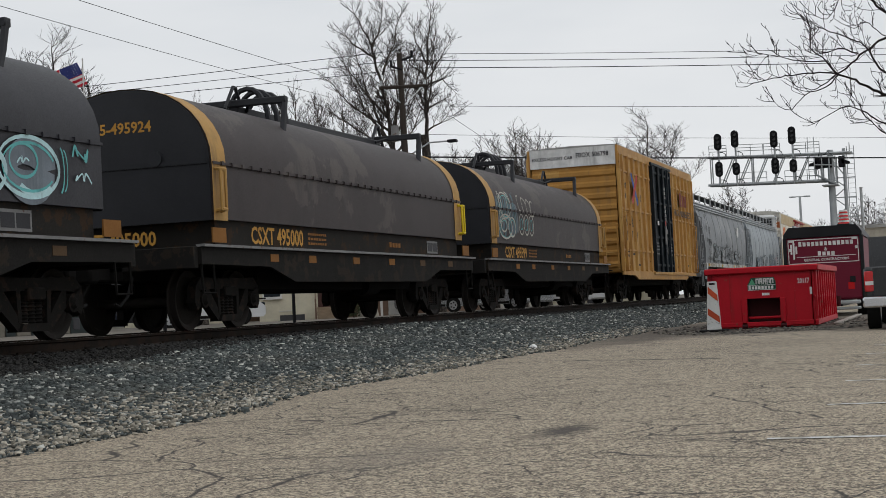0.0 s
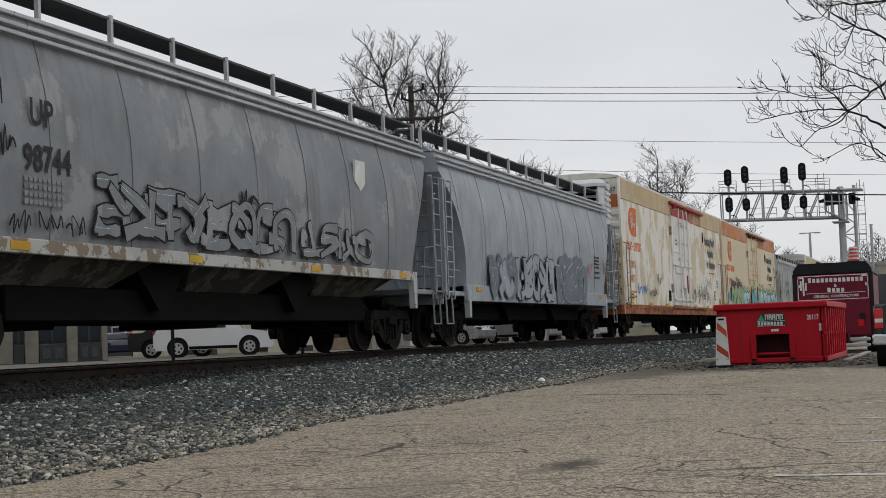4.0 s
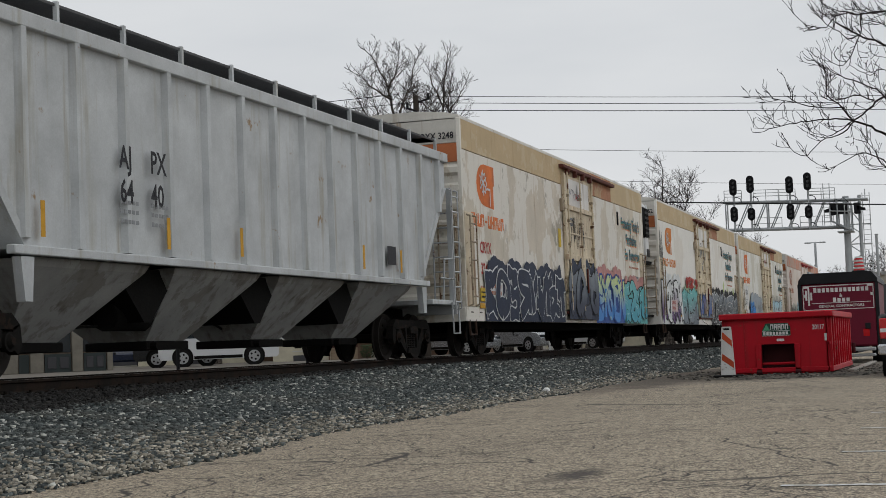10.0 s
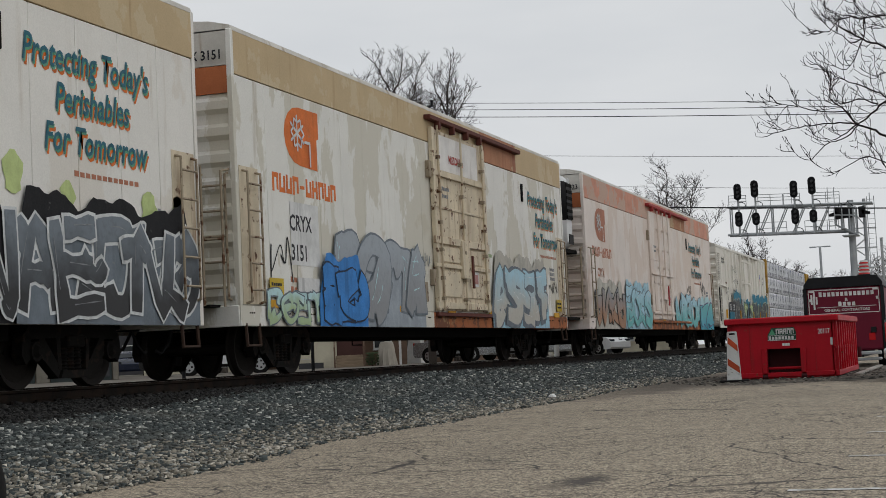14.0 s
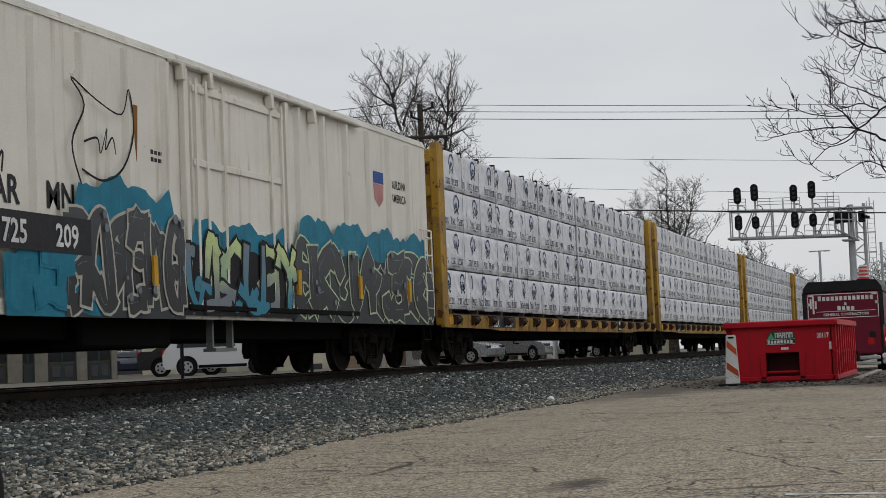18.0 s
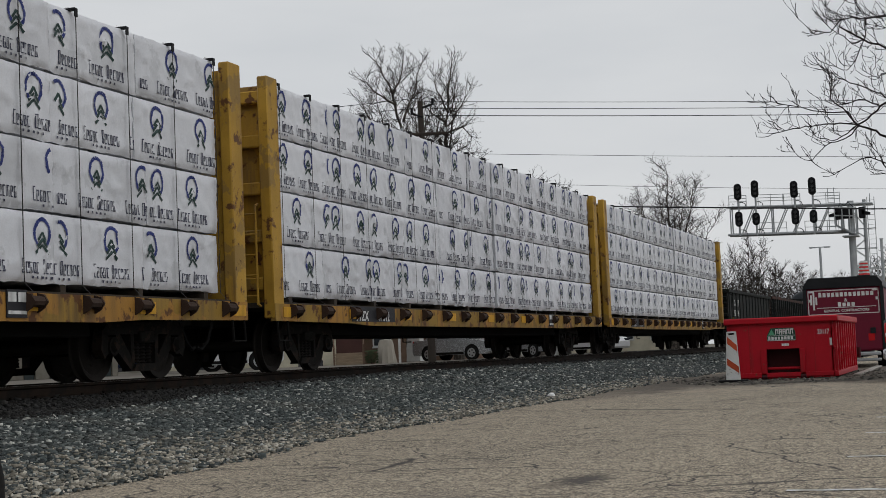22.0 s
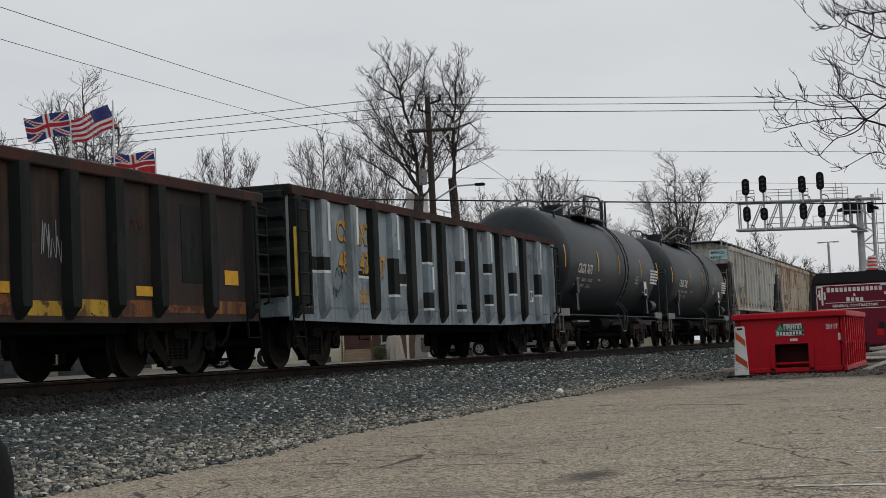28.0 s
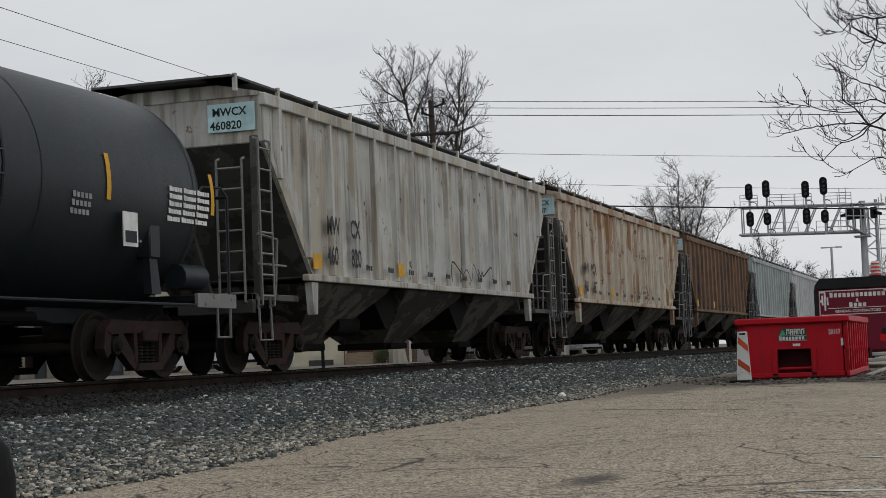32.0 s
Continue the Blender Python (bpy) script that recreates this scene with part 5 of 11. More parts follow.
def crown_mesh(h, leaders, seed, thick=0.26, side=1.25, gap=0.45, deep=3):
    """A bare tree: a trunk, leaders along given lines, side boughs turned upwards and fine twigs."""
    rng = random.Random(seed)
    trunk, limbs, twigs = B(), B(), B()

    def sprig(p, d, ln, r, lv):
        n = max(2, round(ln / 0.33))
        for k in range(n):
            d = (d + Vector((rng.uniform(-1, 1), rng.uniform(-1, 1), rng.uniform(-0.7, 1.0))) * 0.20).normalized()
            q = p + d * (ln / n)
            (limbs if lv < 2 else twigs).cyl(tuple(p), tuple(q), r, r * 0.85, n=4 if lv < 2 else 3, caps=False)
            p, r = q, max(r * 0.85, 0.007)
            if lv < deep:
                for _ in range(2):
                    if rng.random() < 0.78:
                        e = (d * 0.8 + Vector((rng.uniform(-1, 1), rng.uniform(-1, 1), rng.uniform(-0.35, 0.75))) * 0.80).normalized()
                        sprig(p, e, ln * rng.uniform(0.35, 0.68) * (1 - 0.3 * k / n), max(r * 0.55, 0.008), lv + 1)

    def leader(line, r0):
        pts = [Vector(p) for p in line]
        total = sum((c - a).length for a, c in zip(pts, pts[1:]))
        gone, p = 0.0, pts[0]
        for a, c in zip(pts, pts[1:]):
            n = max(1, round((c - a).length / gap))
            for k in range(1, n + 1):
                q = a.lerp(c, k / n) + Vector([rng.uniform(-0.06, 0.06) for _ in range(3)])
                gone += (q - p).length
                f = min(1.0, gone / total)
                r, r2 = r0 * (1 - 0.82 * (f - 1 / (n + 4))), r0 * (1 - 0.82 * f)
                limbs.cyl(tuple(p), tuple(q), max(r, r2), r2, n=6, caps=False)
                d = (q - p).normalized()
                p = q
                if f > 0.15:
                    for _ in range(3 if len(leaders) < 15 else 2):
                        e = (d * 0.75 + Vector((rng.uniform(-1, 1), rng.uniform(-1, 1), rng.uniform(-0.15, 0.6)))).normalized()
                        sprig(p, e, side * rng.uniform(0.5, 1.05) * (1.0 - 0.40 * f), max(r2 * 0.42, 0.015), 1)
        sprig(p, d, side * 0.5, r0 * 0.2, 2)

    top = leaders[0][0]
    for k in range(4):
        f0, f1 = k / 4, (k + 1) / 4
        bow = lambda f: (top[0] * f + 0.12 * math.sin(5 * f), top[1] * f, top[2] * f)
        trunk.cyl(bow(f0), bow(f1), thick * (1.25 - 0.4 * f0), thick * (1.25 - 0.4 * f1), n=9, caps=False)
    for line in leaders:
        leader(line, thick * 0.42 if line is leaders[0] else thick * 0.25)
    k = h / max(v[2] for v in twigs.v)
    reach = sorted(abs(v[0]) for v in twigs.v)
    WIDTH.append(2 * reach[int(0.93 * len(reach))])
    for b in (trunk, limbs, twigs):
        b.v = [(x, y, z * k) for x, y, z in b.v]
    return trunk.mesh("trunk"), limbs.mesh("bough"), twigs.mesh("twigs", False)


def fan(h, base, half, n, seed, dome=0.35, knee=0.45):
    """Leaders that spread from a low fork to a rounded crown."""
    rng = random.Random(seed)
    out = [((0, 0, base), (0.1, 0, (base + h) / 2), (0, 0, h))]
    for i in range(n):
        a = 2 * math.pi * i / n + rng.uniform(-0.25, 0.25)
        k = half * (0.55 if i % 2 else 1.0) * rng.uniform(0.85, 1.1)
        z = h - (h - base) * dome * (k / half) ** 2 * rng.uniform(0.7, 1.2)
        zb = base + (h - base) * rng.uniform(0.0, 0.22)
        out.append(((0, 0, zb), (k * knee * math.cos(a), k * knee * math.sin(a), zb + (z - zb) * 0.45), (k * math.cos(a), k * math.sin(a), z)))
    return tuple(out)


def tree(kind, az, d, el, turn=0.0, label="tall bare winter tree with fine twigs", wide=3.0, z=FAR_Z):
    h0, leaders, seed, thick, reach = kind
    if kind not in TREES:
        TREES[kind] = (crown_mesh(h0, leaders, seed, thick, reach), WIDTH[-1])
    h = up(d, el) - z
    s = h / h0
    squash = d * radians(wide) / (TREES[kind][1] * s) if wide else 1.0
    x, y, _ = polar(az, d, 0)
    t = thing("tree", label, "tree", "bare trees", at=Matrix.Translation((x, y, z)) @ pose(0, 0, 0, 0, 0, turn) @ Matrix.Diagonal((s * squash, s * squash, s, 1)))
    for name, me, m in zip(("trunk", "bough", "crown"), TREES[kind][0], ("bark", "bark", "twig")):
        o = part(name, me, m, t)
        if name != "trunk":
            tagged(o, kind="stuff")
    return t


ELM = (17.0, (((1.2, 0, 9.0), (1.0, 0.2, 11.5), (0.27, 0.1, 15.2), (-0.5, 0, 16.9)), ((0.8, 0, 13.4), (1.45, -0.4, 15.0), (1.8, -0.6, 16.4)), ((0.95, 0, 11.0), (-0.4, 0.8, 12.9), (-1.3, 1.2, 14.6)),
              ((1.1, 0, 10.2), (-1.0, -0.7, 11.8), (-2.0, -1.0, 13.1)), ((0.35, 0, 15.0), (0.75, 0.4, 16.2), (0.9, 0.5, 16.9)), ((1.2, 0, 10.4), (1.9, 1.0, 13.0), (2.4, 1.2, 14.6)), ((1.2, 0, 9.6), (2.2, -1.2, 11.4), (2.7, -1.5, 12.6)),
              ((1.1, 0, 9.2), (0.3, 1.2, 11.6), (-0.3, 1.5, 13.6), (-0.6, 1.6, 15.4)), ((1.1, 0, 9.4), (-0.2, -1.2, 11.4), (-0.9, -1.6, 13.4)), ((1.2, 0, 9.2), (1.5, -1.3, 12.0), (1.3, -1.8, 14.6)), ((1.0, 0, 9.0), (-0.8, 0.4, 10.6), (-2.3, 0.6, 11.7)),
              ((1.3, 0, 9.0), (2.4, 0.9, 10.6), (2.8, 1.2, 11.8)), ((0.5, 0, 14.4), (-0.6, 0.3, 15.2), (-1.1, 0.4, 15.9))), 7, 0.30, 1.6)
BIRCH = (17.0, (((-0.3, 0, 10.0), (-0.25, 0, 12.6), (0.0, 0, 15.2), (0.3, 0, 16.9)), ((-0.1, 0, 13.2), (0.7, 0.5, 14.4), (1.1, 0.7, 15.3)), ((-0.2, 0, 12.8), (0.7, -0.3, 13.1), (1.1, -0.5, 12.5)),
                ((-0.1, 0, 14.0), (-0.6, -0.5, 15.2), (-0.8, -0.6, 16.0)), ((-0.2, 0, 13.4), (-1.0, 0.5, 14.0), (-1.5, 0.7, 14.9)), ((-0.3, 0, 11.4), (0.7, 0.2, 12.0), (1.1, 0.3, 11.7)), ((-0.3, 0, 11.0), (0.2, -1.0, 13.4), (0.3, -1.2, 15.0)), ((-0.3, 0, 11.2), (-0.7, 0.9, 13.0), (-0.4, 1.2, 14.8)),
                ((-0.3, 0, 10.2), (0.8, 0.5, 11.0), (1.2, 0.6, 11.1))), 5, 0.26, 1.35)
OAK = (12.0, fan(11.9, 3.2, 3.4, 18, 21, 0.40), 21, 0.26, 1.7)
LIME = (14.0, fan(13.9, 4.4, 3.0, 16, 9, 0.75, 0.62), 9, 0.24, 1.9)
BUSH = (7.0, fan(6.9, 1.0, 2.3, 12, 33, 0.45), 33, 0.12, 1.3)
tree(ELM, 19.95, 84, 11.4, 19.95 - 90, wide=0)
tree(BIRCH, 17.7, 86, 11.15, 17.7 - 90, wide=0)
tree(OAK, 22.6, 88, 8.6, 140, wide=2.6)
tree(OAK, 20.9, 92, 8.3, 200, wide=2.2)
tree(LIME, 31.1, 76, 10.8, 250, wide=3.9)
tree(OAK, 26.2, 78, 8.2, 40, wide=2.6)
tree(LIME, 34.6, 80, 9.3, 110, wide=2.6)
tree(OAK, 14.7, 100, 6.7, 75, wide=3.2)
tree(LIME, 13.2, 108, 5.7, 300, wide=1.8)
tree(LIME, 9.95, 112, 6.9, 15, wide=3.1)
tree(OAK, 17.0, 98, 6.0, 330, wide=2.2)
tree(OAK, 13.8, 106, 5.9, 120, wide=2.4)
tree(OAK, 15.7, 108, 5.6, 210, wide=2.4)
for i, (az, d, el, sq) in enumerate(((12.9, 116, 4.6, 1.9), (10.8, 120, 4.5, 1.9), (12.4, 126, 4.2, 1.8), (11.2, 128, 3.7, 2.0), (9.3, 130, 3.6, 2.2), (8.3, 134, 3.4, 1.8), (7.2, 138, 4.0, 1.5), (6.3, 140, 3.0, 1.8), (5.5, 150, 2.7, 1.7), (15.9, 120, 4.2, 2.0), (24.6, 110, 5.3, 2.6), (28.4, 100, 6.0, 2.6), (2.4, 150, 3.2, 1.7), (3.5, 160, 2.6, 1.6))):
    tree(BUSH, az, d, el, i * 67, "low tangled bare thicket", sq)


def near_tree():
    """The tree beside the car park, whose bare limbs hang into view."""
    t = thing("tree", "dark bare limbs with upturned twigs beside the car park", "tree", "bare trees", at=pose(25.0, -2.2, 0))
    rng = random.Random(12)
    trunk, limbs, twigs = B(), B(), B()
    trunk.cyl((0, 0, 0), (0.1, 0.1, 1.6), 0.24, 0.20, n=10).cyl((0.1, 0.1, 1.6), (0.0, 0.25, 3.6), 0.20, 0.16, n=10).cyl((0.0, 0.25, 3.6), (0.1, 0.2, 6.4), 0.16, 0.09, n=10)

    def twig(p, d, ln, r, lv, rise=0.22):
        n = max(3, round(ln / 0.07))
        for k in range(n):
            d = (d + Vector((rng.uniform(-0.3, 0.3), rng.uniform(-0.3, 0.3), rng.uniform(-0.14, 0.14) + rise * 0.35))).normalized()
            q = p + d * (ln / n)
            twigs.cyl(tuple(p), tuple(q), r, max(r * 0.90, 0.0042), n=4, caps=False)
            p, r = q, max(r * 0.90, 0.0042)
            if lv < 3 and rng.random() < (0.42 if lv < 2 else 0.22):
                side = rng.choice((-1, 1))
                e = (d + Vector((rng.uniform(-0.6, 0.6), side * rng.uniform(0.3, 0.9), rng.uniform(-0.1, 0.8)))).normalized()
                twig(p, e, ln * rng.uniform(0.30, 0.60), max(r * 0.8, 0.0045), lv + 1, rise)

    def limb(r0, r1, x, *course):
        """A bent limb through a few points across and up, knotted on the way, with twigs."""
        pts = [Vector((x + 0.10 * math.sin(2.3 * i), y + 2.2, z)) for i, (y, z) in enumerate(course)]
        fine = []
        for i in range(len(pts) - 1):
            a, c = pts[i], pts[i + 1]
            ta = (pts[i + 1] - pts[max(i - 1, 0)]) * 0.5
            tc = (pts[min(i + 2, len(pts) - 1)] - pts[i]) * 0.5
            m = max(2, round((c - a).length / 0.10))
            for k in range(m):
                f = k / m
                fine.append(a * (2 * f ** 3 - 3 * f ** 2 + 1) + ta * (f ** 3 - 2 * f ** 2 + f) + c * (3 * f ** 2 - 2 * f ** 3) + tc * (f ** 3 - f ** 2))
        fine.append(pts[-1])
        fine = [p + Vector([rng.uniform(-0.012, 0.012) for _ in range(3)]) for p in fine]
        n = len(fine) - 1
        for i in range(n):
            ra, rb = (0.72 * (r0 + (r1 - r0) * (k / n) ** 0.7) for k in (i, i + 1))
            limbs.cyl(tuple(fine[i]), tuple(fine[i + 1]), ra, rb, n=6, caps=False)
            for _ in range(2 if fine[i].y > 2.5 and rng.random() < 0.46 else 0):
                d = (fine[i + 1] - fine[i]).normalized()
                up_ = 1 if rng.random() < 0.72 else -0.6
                e = (d * 0.7 + Vector((rng.uniform(-0.5, 0.5), rng.uniform(-0.5, 0.7), up_ * rng.uniform(0.3, 1.0)))).normalized()
                twig(fine[i], e, rng.uniform(0.12, 0.45), max(rb * 0.40, 0.0065), 0 if rng.random() < 0.4 else 1)
        twig(fine[-1], (fine[-1] - fine[-2]).normalized(), 0.14, r1, 1)

    # the low limbs
    limb(0.075, 0.008, 0.0, (-1.9, 3.2), (0.2, 3.55), (0.97, 3.87), (1.16, 4.03), (1.38, 4.10), (1.54, 4.33), (1.77, 4.56), (1.74, 4.85), (1.81, 5.03))
    limb(0.055, 0.007, 0.3, (-1.9, 3.7), (0.3, 4.62), (0.93, 4.47), (1.18, 4.30), (1.41, 4.16), (1.60, 4.19), (2.03, 4.21), (2.38, 4.17), (2.62, 4.13), (2.86, 4.10))
    limb(0.017, 0.006, 0.0, (1.38, 4.10), (1.56, 3.94), (1.88, 3.82), (2.12, 3.63), (2.29, 3.69), (2.42, 3.84))
    limb(0.016, 0.006, 0.0, (1.54, 4.33), (1.96, 4.38), (2.27, 4.48), (2.32, 4.61), (2.38, 4.85))
    limb(0.012, 0.005, 0.1, (2.28, 4.48), (2.52, 4.55), (2.75, 4.62))
    limb(0.015, 0.006, 0.05, (1.41, 4.12), (1.72, 3.92), (1.95, 3.95), (2.12, 4.06))
    limb(0.055, 0.006, -0.3, (-1.9, 3.6), (0.4, 3.9), (0.93, 4.44), (1.05, 4.55), (1.29, 4.67), (1.52, 4.75), (1.73, 4.91), (1.98, 5.08))
    limb(0.018, 0.006, -0.1, (1.05, 4.38), (1.35, 4.50), (1.60, 4.42), (1.72, 4.64))
    limb(0.05, 0.006, 0.2, (-1.9, 2.9), (0.5, 3.25), (1.05, 3.52), (1.32, 3.62), (1.60, 3.50), (1.85, 3.36))
    limb(0.04, 0.006, -0.4, (-1.9, 2.8), (0.4, 3.0), (0.92, 3.30), (1.10, 3.62), (1.22, 3.78))
    # the high limbs
    limb(0.05, 0.006, 0.1, (-1.9, 4.9), (0.2, 5.72), (0.86, 5.76), (1.20, 5.78), (1.37, 5.81), (1.57, 5.76), (1.72, 5.64), (1.92, 5.63), (2.09, 5.74), (2.24, 5.93))
    limb(0.06, 0.016, -0.2, (-1.9, 4.5), (0.3, 4.85), (0.89, 5.21), (1.23, 5.40), (1.44, 5.54))
    limb(0.017, 0.006, 0.0, (1.20, 5.78), (1.20, 5.53), (1.26, 5.32), (1.44, 5.03), (1.57, 4.99), (1.81, 5.16))
    limb(0.014, 0.006, -0.1, (1.23, 5.40), (1.40, 5.38), (1.53, 5.49), (1.72, 5.64), (1.88, 5.87))
    limb(0.012, 0.005, 0.1, (1.30, 5.80), (1.52, 5.87), (1.72, 5.90), (1.77, 6.00))
    limb(0.014, 0.006, 0.2, (0.95, 5.77), (1.20, 5.87), (1.36, 6.09), (1.42, 6.3))
    limb(0.045, 0.006, -0.3, (-1.9, 5.2), (0.3, 6.1), (0.95, 6.06), (1.35, 6.25), (1.80, 6.45))
    limb(0.04, 0.006, 0.3, (-1.9, 4.6), (0.3, 5.2), (0.9, 5.62), (1.15, 5.66), (1.32, 5.62))
    limb(0.03, 0.006, 0.4, (-1.9, 4.2), (0.4, 4.6), (0.92, 4.92), (1.12, 4.86), (1.30, 4.95))
    part("trunk", trunk, "bark", t)
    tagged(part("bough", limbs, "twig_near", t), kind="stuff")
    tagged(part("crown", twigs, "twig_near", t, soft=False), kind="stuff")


near_tree()


# ---- across the street: houses, shops, parked cars ----
def facing(az, d, z=FAR_Z, extra=0.0):
    """A pose whose -y side looks back along the line of sight."""
    x, y, _ = polar(az, d, 0)
    return pose(x, y, z, 0, 0, az - 90 + extra)


def window(house, x, z, w, h, y, frame_mat="trim_white"):
    f = part("window", B().box(x - w / 2 - 0.07, x + w / 2 + 0.07, y - 0.05, y, z - 0.07, z + h + 0.07), frame_mat, house)
    part("pane", B().box(x - w / 2, x + w / 2, y - 0.058, y - 0.05, z, z + h), "glass_dark", f)
    part("glazing_bar", B().box(x - w / 2, x + w / 2, y - 0.068, y - 0.058, z + h / 2 - 0.025, z + h / 2 + 0.025), frame_mat, f)
    part("sill", B().box(x - w / 2 - 0.1, x + w / 2 + 0.1, y - 0.12, y, z - 0.13, z - 0.07), frame_mat, f)


def shop():
    s = thing("shop_building", "brown brick corner shop with pale pilasters and chimneys", "building", "buildings across the street", at=facing(32.6, 62, extra=8))
    w, dep, h = 8.6, 10.0, 6.0
    part("wall", B().box(-w / 2, 3.0, 0, dep, 0, h), "wall_brick", s)
    part("cornice", B().box(-w / 2 - 0.2, 3.2, -0.25, dep, h, h + 0.3, 0.03), "trim_white", s)
    part("roof", B().prism([(-0.3, h + 0.3), (dep / 2, h + 1.0), (dep + 0.2, h + 0.3)], -w / 2, 3.0, "x"), "roof_brown", s)
    piers = ((-4.3, -3.8), (-2.7, -2.2), (-1.14, -0.57), (-0.14, 0.38), (1.43, 1.85), (2.75, 2.98))
    for a, c in piers:
        part("pilaster", B().box(a, c, -0.16, 0, 0, 3.2, 0.02), "cream_brick", s)
        part("pilaster_cap", B().box(a - 0.05, c + 0.05, -0.22, 0, 3.0, 3.25, 0.02), "wall_stone", s)
    for (_, a), (c, _) in zip(piers, piers[1:]):
        m = (a + c) / 2
        part("shop_front", B().box(a + 0.03, c - 0.03, -0.05, -0.004, 0.75, 2.7), "glass_dark", s)
        part("mullion", B().box(m - 0.04, m + 0.04, -0.09, -0.05, 0.75, 2.7), "riser_teal", s)
        r_ = part("stall_riser", B().box(a + 0.03, c - 0.03, -0.10, -0.004, 0.0, 0.70), "riser_teal", s)
        for e, f in ((a + 0.12, m - 0.06), (m + 0.06, c - 0.12)):
            if f - e > 0.1:
                part("riser_panel", B().box(e, f, -0.13, -0.10, 0.14, 0.58, 0.02), "wall_dark", r_)
    for i in range(5):
        window(s, -w / 2 + 0.2 + (i + 0.5) * 6.9 / 5, 3.9, 0.9, 1.3, 0.0)
    for x, y, hh, r in ((-1.1, 2.2, 1.75, 0.55), (1.0, 1.8, 1.65, 0.62)):
        ch = part("chimney", B().box(x - r, x + r, y - 0.5, y + 0.5, h + 0.3, h + hh, 0.02), "wall_stone", s)
        part("chimney_cap", B().box(x - r - 0.1, x + r + 0.1, y - 0.6, y + 0.6, h + hh, h + hh + 0.12, 0.02), "wall_dark", ch)
        part("chimney_pot", B().cyl((x - r * 0.6, y, h + hh + 0.12), (x - r * 0.6, y, h + hh + 0.4), 0.16, n=10), "wall_dark", ch)
    return s


shop()


def grey_house():
    s = thing("shop_building", "cream rendered building with dark doorway", "building", "buildings across the street", at=facing(23.1, 78))
    part("wall", B().box(-1.55, 1.32, 0, 6, 0, 3.2), "wall_cream", s)
    part("roof", B().prism([(-1.9, 3.2), (1.6, 3.2), (1.2, 3.9), (-1.5, 3.9)], -0.2, 6.2, "y"), "roof_brown", s)
    part("cellar_door", B().box(-0.56, 0.65, -0.05, -0.004, 0.0, 0.28), "wall_dark", s)
    part("sill_line", B().box(-0.6, 0.05, -0.03, -0.004, 0.46, 0.50), "trim_white", s)
    window(s, -0.9, 1.2, 0.8, 1.2, 0.0)
    t = thing("house", "brown clapboard house with porch and white trim", "house", "buildings across the street", at=facing(20.9, 80))
    part("wall", B().box(-1.7, 1.8, 0, 7, 0, 3.3), "wall_brown", t)
    for i in range(9):
        part("clapboard", B().box(-1.72, 1.82, -0.03, -0.004, 0.2 + i * 0.33, 0.50 + i * 0.33), "wall_brown", t)
    part("roof", B().prism([(-2.0, 3.3), (2.1, 3.3), (0.05, 5.0)], -0.3, 7.2, "y"), "roof_brown", t)
    part("porch_post", B().box(-1.5, -1.38, -1.0, -0.88, 0, 2.4), "trim_white", t)
    part("porch_post", B().box(1.4, 1.52, -1.0, -0.88, 0, 2.4), "trim_white", t)
    part("porch_roof", B().box(-1.7, 1.7, -1.2, 0, 2.4, 2.5), "trim_white", t)
    window(t, 0.6, 0.9, 0.8, 1.1, -0.03)

    steps = thing("porch_steps", "tan wooden porch steps before a brown house", "steps", at=facing(21.68, 77))
    for k in range(4):
        part("tread", B().box(-0.66, 0.66, 0.26 * k, 0.26 * (k + 1) + 0.03, 0.145 * k, 0.145 * (k + 1), 0.01), "step_tan", steps)
    for x in (-0.72, 0.72):
        part("rail_post", B().box(x - 0.04, x + 0.04, 0.0, 0.08, 0.0, 1.0), "wall_brown", steps)
        part("hand_bar", B().tube([(x, 0.04, 0.98), (x, 1.05, 1.5)], 0.03, 5), "wall_brown", steps)
    part("porch_door", B().box(-0.66, 0.66, 1.08, 1.14, 0.58, 2.4), "porch_maroon", steps)
    cover = thing("covered_stand", "pale grey tarpaulin draped over a stand", "tarpaulin", at=facing(20.33, 76))
    rings = []
    for z, r in ((0.0, 0.47), (0.5, 0.40), (0.95, 0.36), (1.12, 0.30), (1.16, 0.05)):
        rings.append([(r * (1 + (0.13 if i % 2 else -0.08) * (1.2 - z)) * math.cos(a), r * 0.8 * (1 + (0.13 if i % 2 else -0.08) * (1.2 - z)) * math.sin(a), z) for i, a in enumerate(2 * math.pi * j / 22 for j in range(22))])
    part("tarpaulin", B().loft(rings), "tarp_grey", cover)
    rng = random.Random(14)
    shrub = thing("shrub", "low dark green shrub beside porch steps", "shrub", at=facing(20.86, 75.5))
    part("stem", B().cyl((0, 0, 0), (0, 0, 0.3), 0.03, n=6), "bark", shrub)
    leaf = B()
    for _ in range(260):
        a, q, z = rng.uniform(0, 6.28), rng.random() ** 0.5, rng.uniform(0.03, 0.62)
        x, y, w_ = 0.32 * q * math.cos(a), 0.25 * q * math.sin(a), rng.uniform(0.03, 0.06)
        leaf.add([(x - w_, y, z), (x + w_ * 0.4, y - w_, z + w_ * 0.4), (x + w_, y + w_ * 0.5, z + w_ * 1.5), (x - w_ * 0.3, y + w_, z + w_)], [(0, 1, 2, 3)])
    tagged(part("foliage", leaf, "shrub_green", shrub, soft=False), kind="stuff")


grey_house()


